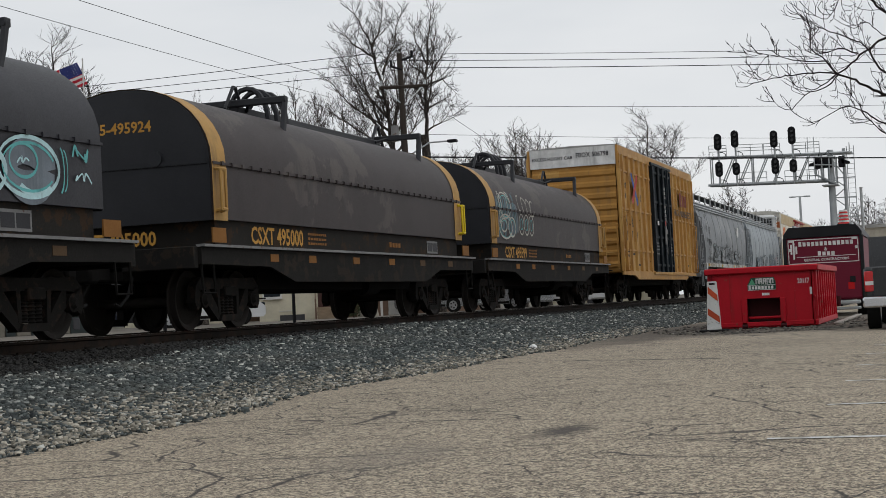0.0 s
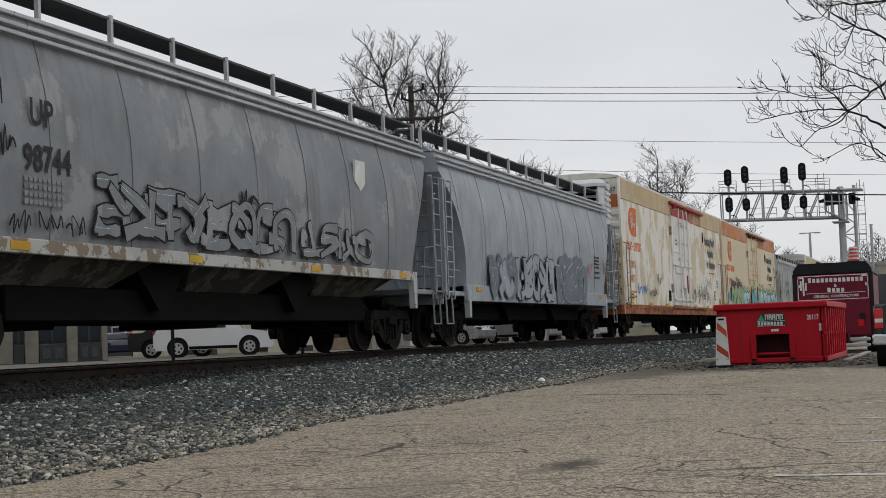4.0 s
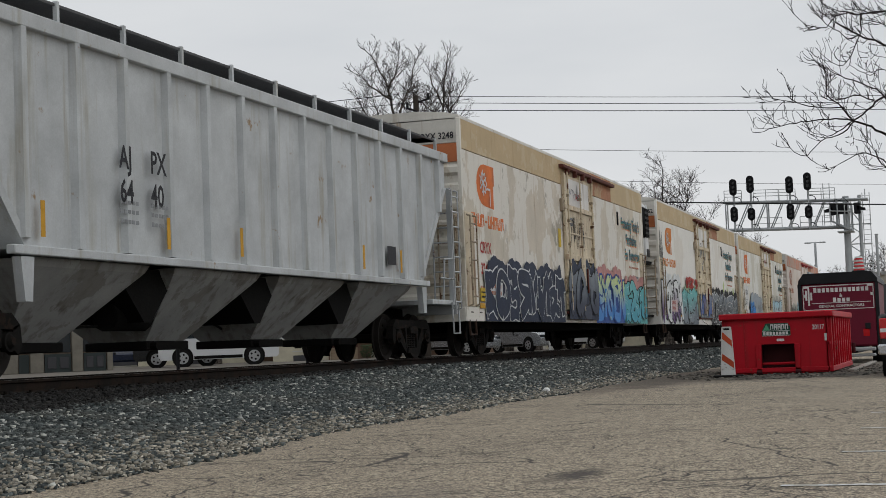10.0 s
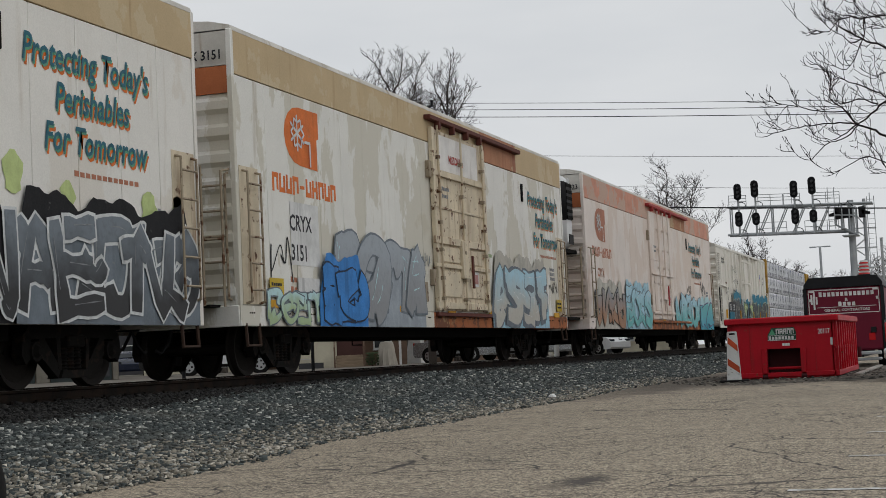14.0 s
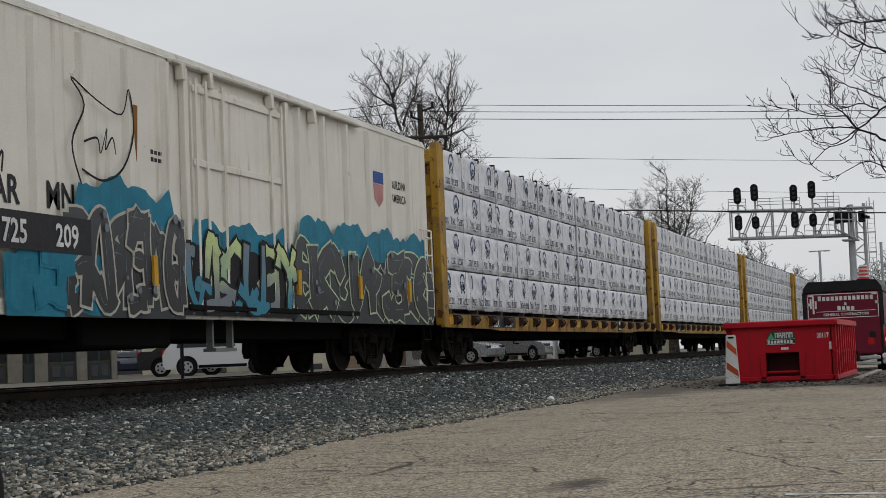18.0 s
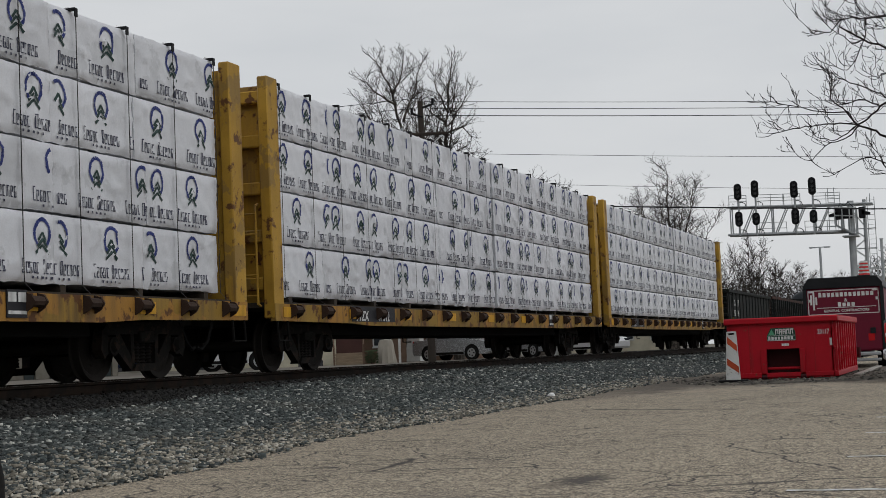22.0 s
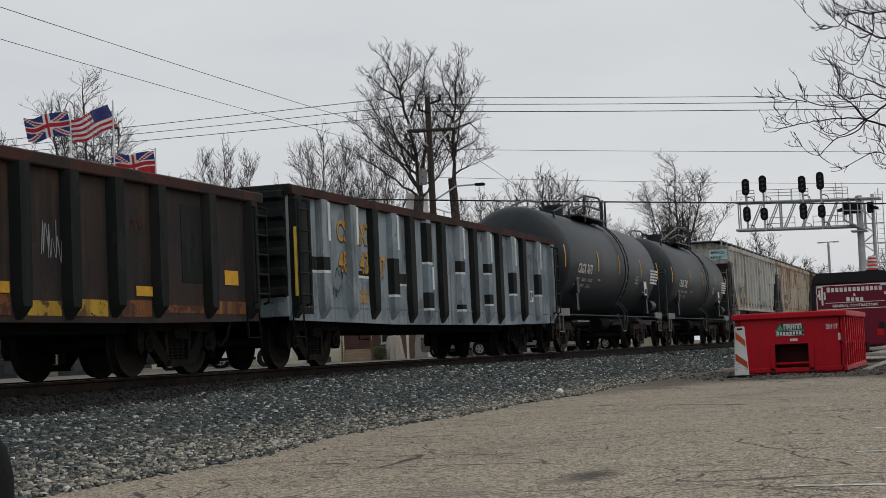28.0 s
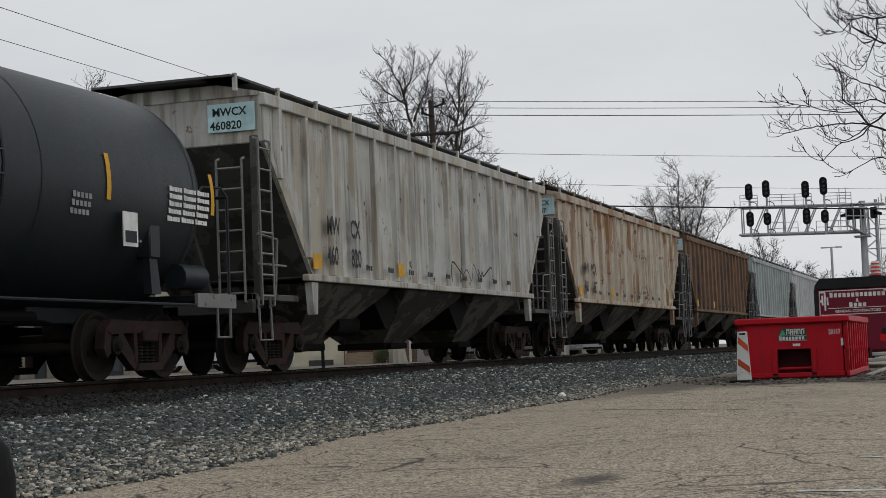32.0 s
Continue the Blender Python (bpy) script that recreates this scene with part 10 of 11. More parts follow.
# ---- gondolas ----
def gondola(L, zt, paint, label, ribs=13, belly=0.5, sill=0.75, rusty=False, dark=(), chord=None, end=None, broad=0.0, skip=(), proud=0.13, rib_at=None, rivets=0.0):
    car = thing("gondola_car", label, "gondola car", "gondola cars of the train")
    h, w = L / 2, 1.46
    running_gear(car, L, rusty, inset=1.9)
    part("floor", B().box(-h + 0.1, h - 0.1, -w, w, 1.0, 1.08), "underframe", car)
    for s in (-1, 1):
        part("side_wall", B().prism([(-h + 0.06, zt), (h - 0.06, zt), (h - 0.06, sill + 0.12), (h - 3.4, sill + 0.08), (h - 4.8, belly), (-h + 4.8, belly), (-h + 3.4, sill + 0.08), (-h + 0.06, sill + 0.12)], s * w - 0.025, s * w + 0.025, "y"), paint, car)
        part("top_chord", B().box(-h, h, s * (w + 0.03) - 0.09, s * (w + 0.03) + 0.09, zt - 0.14, zt + 0.02, 0.02), chord or paint, car)
        for i, x in enumerate(rib_at or [-h + 0.45 + k * (L - 0.9) / (ribs - 1) for k in range(ribs)]):
            if i in skip and s < 0:
                continue
            low = belly + 0.02 if abs(x) < h - 4.8 else sill + 0.14
            a, c = 0.075 + broad, 0.13 + broad
            ring = lambda k, z, out: [(x - c * k, s * w, z), (x - a * k, s * (w + out), z), (x + a * k, s * (w + out), z), (x + c * k, s * w, z)][::s]
            b = B().loft([ring(0.6, low, 0.02), ring(0.85, low + 0.16, proud), ring(1.0, low + 0.34, proud), ring(1.0, zt - 0.13, proud)])
            part("side_rib", b, "gondola_black" if i in dark else paint, car)
        if rivets and s < 0:
            row = B()
            for k in range(int(L / 0.11)):
                x = -h + 0.3 + k * 0.11
                if abs(x) < h - 0.3:
                    row.cyl((x, -w - 0.025, rivets), (x, -w - 0.040, rivets), 0.022, 0.014, n=6)
            tagged(part("rivet_row", row, paint, car), kind="stuff")
        xe = s * (h - 0.03)
        corrugated_end(car, xe, s, w - 0.02, 1.0, zt, 6, end or paint, depth=0.10)
        part("end_chord", B().box(min(xe - s * 0.12, xe + s * 0.04), max(xe - s * 0.12, xe + s * 0.04), -w - 0.1, w + 0.1, zt - 0.12, zt + 0.03, 0.02), end or paint, car)
        part("end_beam", B().box(min(s * (h - 0.14), s * h), max(s * (h - 0.14), s * h), -w, w, 0.78, 1.1, 0.015), paint, car)
        ladder(car, s * (h - 0.08) - (0.4 if s > 0 else 0), -w - 0.10, 0.95, zt - 0.2, 0.40, 5, "gondola_black")
        stirrup(car, s * (h - 0.1) - (0.42 if s > 0 else 0), -w - 0.02, "underframe", 0.9, 0.42, 0.45)
    for i in range(6 if paint == "gondola_black" else 0):
        x = -h + 1.0 + i * (L - 2.6) / 5
        part("reflector", B().box(x, x + 0.42, -w - 0.035, -w - 0.027, sill + 0.32, sill + 0.52), "label_orange", car)
    return car


# ---- tank cars ----
def tank_car(L, number):
    car = thing("tank_car", "black cylindrical tank car with top platform and railings", "tank car", "tank cars of the train")
    h = L / 2
    running_gear(car, L, rusty=True, inset=1.9, sill=False, brake=0.8, girder=False)
    r, zc, x1 = 1.53, 2.44, h - 0.55
    rings = []
    n = 40
    prof = [(-x1, 0.02), (-x1 + 0.05, 0.55), (-x1 + 0.16, 1.0), (-x1 + 0.34, 1.32), (-x1 + 0.55, 1.48), (-x1 + 0.75, r), (-2.2, r), (2.2, r)]
    prof += [(-x, q) for x, q in prof[5::-1]]
    for x, q in prof:
        rings.append([(x, q * math.cos(t), zc + q * math.sin(t)) for t in (2 * math.pi * i / n for i in range(n))])
    part("tank", B().loft(rings), "tank_black", car, "sooty black tank shell")
    for x in (-x1 + 0.78, -2.1, 2.1, x1 - 0.78):
        ring = [[(x + d, (r + 0.006) * math.cos(t), zc + (r + 0.006) * math.sin(t)) for t in (2 * math.pi * i / n for i in range(n))] for d in (-0.02, 0.02)]
        part("weld_seam", B().loft(ring, caps=False), "tank_black", car)
    for s in (-1, 1):
        x = s * (h - 1.9)
        part("saddle", B().prism([(-1.35, 1.9), (-0.6, 1.0), (0.6, 1.0), (1.35, 1.9), (0.8, 1.35), (-0.8, 1.35)], x - 0.28, x + 0.28), "tank_black", car)
        part("stub_sill", B().box(min(s * h, s * (h - 3.6)), max(s * h, s * (h - 3.6)), -0.28, 0.28, 0.72, 1.05, 0.02), "tank_black", car)
        part("end_platform", B().box(min(s * h, s * (h - 1.15)), max(s * h, s * (h - 1.15)), -1.42, 1.42, 1.02, 1.10, 0.01), "tank_black", car)
        part("platform_edge", B().box(min(s * h, s * (h - 1.2)), max(s * h, s * (h - 1.2)), -1.47, -1.42, 0.92, 1.12), "steel_grey", car)
        xr = s * (h - 0.08)
        part("hand_rail", B().tube([(xr, -1.40, 1.1), (xr, -1.40, 2.55), (s * (h - 0.2), -1.36, 2.68), (s * (h - 0.45), -1.2, 2.68), (s * (h - 0.55), -1.1, 2.5)], 0.024, 6), "tank_black", car)
        part("hand_rail", B().tube([(xr, 1.40, 1.1), (xr, 1.40, 2.6), (xr, -1.40, 2.55)], 0.024, 6), "tank_black", car)
        part("sill_step", B().tube([(s * (h - 0.15), -1.44, 1.0), (s * (h - 0.15), -1.44, 0.5), (s * (h - 0.55), -1.44, 0.5), (s * (h - 0.55), -1.44, 1.0)], 0.022, 5), "steel_grey", car)
        part("side_rod", B().tube([(-h + 1.2, s * 1.44, 0.95), (h - 1.2, s * 1.44, 0.95)], 0.02, 6), "tank_black", car)
        x2 = s * (h - 2.35)
        part("saddle_bracket", B().box(x2 - 0.14, x2 + 0.14, -1.46, -1.2, 1.55, 2.0, 0.02).prism([(x2 - 0.10, 1.55), (x2 + 0.10, 1.55), (x2 + 0.2, 1.08), (x2 - 0.05, 1.08)], -1.42, -1.30, "y"), "tank_black", car)
    # top works
    part("dome_platform", B().box(-2.0, 1.5, -0.95, 0.95, zc + r - 0.05, zc + r + 0.0), "tank_black", car)
    part("manway", B().cyl((-1.5, 0, zc + r - 0.1), (-1.5, 0, zc + r + 0.28), 0.30, n=14).cyl((-1.5, 0, zc + r + 0.28), (-1.5, 0, zc + r + 0.34), 0.36, n=14), "tank_black", car)
    part("valve_cover", B().cyl((-0.4, 0.2, zc + r - 0.1), (-0.4, 0.2, zc + r + 0.22), 0.2, n=12), "tank_black", car)
    rail = lambda pts: part("top_rail", B().tube(pts, 0.032, 6), "tank_black", car)
    zr = zc + r
    for y in (-0.92, 0.92):
        rail([(-4.9, y, zr - 0.42), (-5.1, y, zr - 0.30), (-5.1, y, zr - 0.14), (-1.4, y, zr + 0.58), (0.5, y, zr + 0.66), (0.79, y, zr + 0.56), (0.79, y, zr - 0.2)])
        rail([(-3.3, y, zr - 0.2), (-3.3, y, zr + 0.02), (-1.4, y, zr + 0.30), (0.79, y, zr + 0.30)])
    rail([(1.0, -0.92, zr - 0.2), (1.0, -0.92, zr + 0.55), (1.08, -0.92, zr + 0.62), (1.42, -0.92, zr + 0.58), (1.42, -0.92, zr - 0.2)])
    rail([(-1.4, -0.92, zr - 0.2), (-1.4, -0.92, zr + 0.61)])
    b = B()
    for dx in (0, 0.42):
        pts = [(0.75 + dx, -(r + 0.10) * math.cos(t), zc + (r + 0.10) * math.sin(t)) for t in (radians(65 - 13 * i) for i in range(9))]
        b.tube(pts + [(0.75 + dx, -1.50, 1.1), (0.75 + dx, -1.48, 0.55)], 0.022, 5)
    for i in range(15):
        t = radians(62 - i * 9.5)
        if t > radians(-45):
            yy, zz = -(r + 0.10) * math.cos(t), zc + (r + 0.10) * math.sin(t)
            b.tube([(0.75, yy, zz), (1.17, yy, zz)], 0.018, 5)
    part("ladder", b, "tank_black", car)
    part("ladder_foot", B().tube([(0.2, -1.44, 1.0), (0.75, -1.46, 0.5), (1.17, -1.46, 0.5), (1.17, -1.46, 1.0)], 0.025, 5), "steel_grey", car)
    # marks on the curved side: each set at the shell's own slope
    def curved(body, x, z, size, material):
        t = math.asin((z - zc) / r)
        o = write(car, body, x, 0, 0, size, material, 0.9)
        o.matrix_basis = Matrix.Translation((x, -(r + 0.012) * math.cos(t), z)) @ pose(0, 0, 0, 90 - math.degrees(t), 0, 0)
        return o
    curved("CRGX " + number, -5.02, 2.12, 0.37, "white_paint")
    for body, x, z in (("LD LMT", -5.05, 1.90), ("195000 LB", -4.42, 1.90), ("88 500 KG", -3.68, 1.90), ("LT WT", -5.15, 1.74), ("68000 LB", -4.45, 1.74), ("30 800 KG", -3.72, 1.74)):
        curved(body, x, z, 0.135, "letter_grey")
    for x, z, w2, n2 in ((-2.4, 1.95, 0.3, 4), (2.75, 2.2, 0.45, 5), (2.75, 2.1, 0.45, 5), (2.75, 2.0, 0.45, 5), (4.35, 1.75, 0.3, 4)):
        t = math.asin((z - zc) / r)
        bars(car, x, -(r + 0.01) * math.cos(t) - 0.006, z, w2, 0.075, n2, "spray_grey")
    for k, x in enumerate((-6.45, -2.57, 0.30, 3.57, 6.4)):
        pts = [(x, -(r + 0.012) * math.cos(t), zc + (r + 0.012) * math.sin(t)) for t in (radians(-8 + 22 * i / 4) for i in range(5))]
        b = B()
        for p, q in zip(pts, pts[1:]):
            b.quad((p[0] - 0.05, p[1], p[2]), (p[0] + 0.05, p[1], p[2]), (q[0] + 0.05, q[1], q[2]), (q[0] - 0.05, q[1], q[2]))
        part("reflector", b, "label_orange", car, soft=False)
    for i in range(5):
        for j in range(3):
            z = 2.07 + i * 0.10
            t = math.asin((z - zc) / r)
            bars(car, 5.13 + j * 0.40, -(r + 0.01) * math.cos(t) - 0.006, z, 0.36, 0.07, 5, "white_paint", gap=0.15)
    part("notice_plate", B().box(3.86, 4.22, -r - 0.03, -r - 0.015, 1.66, 2.1), "white_paint", car)
    part("notice_face", B().box(3.90, 4.18, -r - 0.036, -r - 0.031, 1.71, 1.86), "letter_black", car)
    part("belly_pipe", B().tube([(-3.6, -0.5, 0.80), (-1.0, -0.5, 0.74), (3.4, -0.5, 0.80)], 0.07, 8), "underframe", car)
    part("bottom_outlet", B().cyl((-0.4, 0, 1.0), (-0.4, 0, 0.55), 0.16, 0.10, n=12), "underframe", car)
    part("brake_valve", B().cyl((x1 - 0.9, -1.25, 1.35), (x1 - 0.2, -1.25, 1.35), 0.18, n=12), "tank_black", car)
    return car


# ---- the train, car by car, from its head ----
CARS = []


def hook(car, x0, x1):
    CARS.append((car, (x0 + x1) / 2))


hook(coil_car(14.3, "495231", "495725-495924", 0, "coil_hood_dark"), 4.6, 18.9)
hook(coil_car(14.1, "495000", "495725-495924", 1, "coil_hood"), 20.6, 34.74)
hook(coil_car(14.3, "495599", "495725-495924", 2, "coil_hood"), 35.7, 50.0)
hook(box_car(16.0), 52.02, 68.12)

car, a, b_ = curved_hopper(18.1, "hopper_grey", "grey round-sided covered hopper with black scrawl")
write(car, "UP", -6.35, -1.612, 2.82, 0.45, "letter_black", 0.95)
write(car, "98744", -6.5, -1.618, 2.28, 0.44, "letter_black", 0.95)
lettering_piece(car, -5.0, 1.3, 1.52, 2.35, -1.628, ["hopper_grey", "hopper_grey"], "spray_black", None, "spray_ice", 21, fat=0.20, n=8, edge=0.06)
lettering_piece(car, 1.55, 4.95, 1.50, 2.20, -1.628, ["hopper_grey", "hopper_grey"], "spray_black", None, "spray_ice", 27, fat=0.20, n=4, edge=0.06)
for k in range(3):
    tag(car, -6.85 + k * 0.6, 1.52, 0.55, 0.30, -1.630, "spray_black", 210 + k, 0.025, 4)
    tag(car, -7.5 + k * 0.25, 3.35 - k * 0.5, 0.35, 0.45, -1.600 - 0.012 * k, "spray_black", 215 + k, 0.03, 4)
tag(car, -0.7, 2.2, 0.6, 0.3, -1.632, "spray_black", 219, 0.05, 4)
for z in (2.15, 2.06, 1.97, 1.88):
    bars(car, -6.5, -1.622, z, 0.9, 0.06, 9, "spray_grey")
part("shield_mark", B().prism([(4.25, 3.42), (4.75, 3.42), (4.75, 3.02), (4.5, 2.86), (4.25, 3.02)], -1.59, -1.55, "y"), "white_paint", car, "white shield emblem")
write(car, "UP", a - 0.01, -0.75, 3.98, 0.16, "letter_black", 1, face="end")
write(car, "98744", a - 0.01, -0.55, 3.78, 0.17, "letter_black", 1, face="end")
hook(car, 69.5, 87.6)

car, a, b_ = curved_hopper(17.8, "hopper_blue_grey", "pale blue-grey round-sided covered hopper with sprayed letters", 1.28, 0.34)
lettering_piece(car, -5.6, -3.2, 0.96, 2.1, -1.632, ["spray_slate", "hopper_blue_grey"], "spray_slate", None, "spray_white", 30, fat=0.24, n=3)
lettering_piece(car, -3.3, 0.5, 0.96, 2.15, -1.632, ["hopper_blue_grey", "hopper_blue_grey"], "spray_black", None, None, 31, fat=0.20, n=5, edge=0.05)
lettering_piece(car, 0.8, 4.35, 0.96, 2.15, -1.632, ["spray_slate", "spray_slate"], "spray_white", "spray_slate", None, 32, fat=0.26, n=4, base="spray_slate", edge=0.035)
tag(car, 4.5, 1.75, 0.9, 0.6, -1.63, "spray_red", 23, 0.025, 4)
tag(car, 6.7, 1.75, 0.7, 0.6, -1.63, "spray_black", 24, 0.025, 4)
for z in (2.35, 2.25, 2.15, 2.05, 1.9, 1.75):
    bars(car, 5.6, -1.628, z, 0.7, 0.06, 8, "letter_black")
part("notice_plate", B().box(3.95, 4.3, -1.652, -1.642, 1.65, 1.98), "letter_black", car)
hook(car, 87.8, 105.6)

car, y = reefer(22.75, "4017", "reefer_a", "band_tan", "spray_orange", "white", "peeling white-and-tan insulated refrigerator car with red-topped door", 1.21, (9.45, 13.65), 17.95, "door_white", "rail_red", long=True, town="WHITTIER")
part("door_head", B().box(-1.93, 2.27, -1.628, -1.60, 4.50, 4.78, 0.008), "rail_red", car, "red door head")
tag(car, -8.95, 1.30, 1.8, 0.50, y - 0.002, "spray_mid_blue", 51, 0.05, 7)
tag(car, -7.05, 1.25, 1.6, 0.45, y - 0.002, "spray_black", 52, 0.025, 7)
tag(car, -6.35, 1.32, 1.0, 0.32, y - 0.003, "spray_black", 57, 0.02, 5)
tag(car, -5.35, 1.75, 1.2, 0.5, y - 0.002, "spray_black", 53, 0.022, 6)
for k in range(5):
    tag(car, 2.5 + k * 1.02, 1.15, 1.25, 0.80 + 0.12 * (k % 2), y - 0.002 - 0.001 * k, "spray_black", 540 + k, 0.035, 4)
tag(car, 6.5, 1.75, 1.5, 0.7, y - 0.002, "spray_black", 55, 0.02, 5)
for k in range(4):
    tag(car, -7.6 + k * 1.5, 0.75, 1.2, 0.22, -1.583, "spray_black", 56 + k * 7, 0.02, 4)
hook(car, 106.9, 129.65)

car, y = reefer(22.8, "4000", "reefer_b", "band_orange", "spray_orange", None, "tan insulated refrigerator car with turquoise graffiti along its base", 1.93, (9.48, 13.45), 17.84, "reefer_b", rail_mat="rail_brown", sills=("spray_cyan", "spray_cyan"), long=True, town="HORSEHEADS")
b = B()
xs_ = [-11.36 + 0.09 * i for i in range(30)]
b.strip([(x, y - 0.030, 0.715) for x in xs_], [(x, y - 0.030, 1.22 + 0.62 * math.exp(-((x + 9.75) / 0.75) ** 2) + 0.13 * noise.noise((x * 5.1, 2, 0)) + 0.10 * noise.noise((x * 13, 5, 0))) for x in xs_])
part("sprayed_ground", b, "spray_cyan", car, soft=False)
part("primer_patch", B().box(-10.5, -9.3, y - 0.036, y - 0.033, 0.72, 1.02), "reefer_orange", car, "bare orange sill patch")
part("primer_patch", B().box(-10.6, -10.0, y - 0.034, y - 0.0315, 1.10, 1.52).box(-9.9, -9.0, y - 0.034, y - 0.0315, 1.12, 1.42), "reefer_b", car, "unpainted panel patch")
lettering_piece(car, -9.1, -4.5, 0.715, 2.20, y - 0.040, ["spray_moss", "spray_moss"], "spray_black", "spray_maroon", "spray_lime_pale", 61, fat=0.27, n=4, forms=("arch", "zig", "bowl", "leg"), edge=0.06)
for k, (x, z) in enumerate(((-8.6, 2.20), (-7.0, 2.32), (-6.2, 2.25), (-5.4, 2.15))):
    tag(car, x, z, 0.6, 0.34, y - 0.010, "spray_black", 640 + k, 0.035, 4)
lettering_piece(car, -4.5, -1.9, 0.715, 2.05, y - 0.034, ["spray_teal", "spray_ice"], "spray_black", "spray_moss", "spray_white", 64, fat=0.28, n=2, base="spray_deep", forms=("hook", "roof"), edge=0.065)
lettering_piece(car, -1.9, 2.1, 0.95, 2.20, y - 0.125, ["spray_moss", "spray_teal", "spray_cyan"], "spray_black", "spray_moss", "spray_ice", 63, fat=0.28, n=4, base="spray_deep", forms=("peak", "comb", "cup", "kick"), edge=0.065)
lettering_piece(car, 2.0, 6.9, 0.715, 2.10, y - 0.034, ["spray_cyan", "spray_ice"], "spray_black", "spray_moss", "spray_ice", 62, fat=0.28, n=6, base="spray_deep", dots=("spray_pale_pink", "spray_faded"), edge=0.065)
lettering_piece(car, 6.9, 11.35, 0.715, 2.10, y - 0.034, ["spray_cyan", "spray_ice"], "spray_black", "spray_moss", "spray_ice", 66, fat=0.28, n=6, base="spray_deep", dots=("spray_pale_pink", "spray_faded"), forms=("kick", "leg", "comb", "hook", "peak", "zig"), edge=0.065)
for k, x in enumerate((2.6, 3.8, 8.2, 9.3)):
    tag(car, x, 2.25, 0.6, 0.30, y - 0.010, "spray_black", 650 + k, 0.03, 4)
part("sprayed_tag", stroke(smooth([(10.0, 3.0), (10.6, 3.6), (10.9, 3.1), (10.4, 2.8), (10.7, 2.5), (11.1, 3.3)], 5), 0.05, y - 0.010), "spray_black", car, soft=False)
for x0_, x1_ in ((3.74, 4.18), (7.14, 7.64), (10.63, 11.36)):
    part("reflector", B().box(x0_, x1_, y - 0.062, y - 0.056, 1.01, 1.13), "label_orange", car, "orange reflective strip")
hook(car, 130.38, 153.18)

car, a, b_ = ribbed_hopper(18.8, "hopper_light", "clean light-grey ribbed covered hopper", 4, 15)
for word, dx, z in (("AJ", 3.86, 2.62), ("PX", 4.68, 2.62), ("64", 3.86, 2.18), ("40", 4.68, 2.18)):
    write(car, word, a + dx, -1.59, z, 0.42, "letter_black", 0.85)
for z in (2.15, 2.03, 1.9):
    bars(car, a + 3.86, -1.59, z, 0.5, 0.06, 5, "spray_grey")
    bars(car, a + 4.68, -1.59, z, 0.5, 0.06, 5, "spray_grey")
for x in (a + 2.0, a + 5.1, a + 7.4, b_ - 5.2, b_ - 3.2):
    part("reflector", B().box(x, x + 0.09, -1.592, -1.586, 1.62, 2.05), "label_orange", car)
write(car, "AJPX", a - 0.01, -0.75, 3.98, 0.17, "letter_black", 1, face="end")
write(car, "6440", a - 0.01, -0.75, 3.76, 0.17, "letter_black", 1, face="end")
part("notice_plate", B().box(b_ - 3.9, b_ - 3.45, -1.592, -1.586, 1.75, 2.1), "letter_black", car)
hook(car, 155.12, 173.92)

PLAIN = ("reefer_c", "reefer_c")
car, y = reefer(20.7, "3248", "reefer_c", "band_tan", "spray_orange", None, "grimy cream insulated refrigerator car with dark graffiti", 1.13, (9.25, 12.55), 17.0, sills=PLAIN, number_ink="spray_red", town="TABER")
lettering_piece(car, -9.0, -1.45, 0.715, 2.02, y - 0.034, ["spray_navy", "spray_navy"], "spray_white", "spray_navy", None, 71, fat=0.24, n=8, base="spray_navy", edge=0.055, forms=("kick", "ring", "comb", "leg", "fork", "zig", "peak", "roof"))
lettering_piece(car, -1.3, 2.3, 0.80, 2.30, y - 0.125, ["spray_navy", "spray_slate"], "spray_black", "spray_navy", None, 72, fat=0.26, n=4, base="spray_navy", edge=0.05, forms=("kick", "ring", "bowl", "ring"))
lettering_piece(car, 2.4, 6.6, 0.715, 2.25, y - 0.034, ["spray_lime", "spray_mid_blue"], "spray_blue", "spray_pink", None, 73, fat=0.20, n=5, base="spray_blue", dots=("spray_mid_blue", "spray_lime", "spray_pink", "spray_ice"))
lettering_piece(car, 6.5, 10.3, 0.715, 2.10, y - 0.034, ["spray_teal", "spray_cyan"], "spray_black", "spray_pink", "spray_ice", 74, fat=0.27, n=4, base="spray_teal", edge=0.06, forms=("comb", "hook", "cup", "peak"))
tag(car, -0.8, 4.05, 1.8, 0.6, -1.63, "spray_grey", 171, 0.03, 6)
tag(car, -0.6, 2.75, 1.8, 0.95, -1.63, "spray_black", 172, 0.03, 7)
part("placard", B().box(-8.75, -7.55, y - 0.040, y - 0.036, 1.25, 1.62), "white_paint", car, "pale repainted data panel")
for z in (1.48, 1.32):
    bars(car, -8.7, y - 0.045, z, 1.05, 0.10, 9, "spray_faded")
part("notice_plate", B().box(-1.75, -1.45, y - 0.004, y - 0.001, 2.75, 3.25), "label_yellow", car, "yellow notice")
for k in range(6):
    part("striped_reflector", B().box(-10.345, -10.28, y - 0.006, y - 0.002, 1.2 + k * 0.3, 1.35 + k * 0.3), "tail_red", car)
hook(car, 174.4, 195.1)

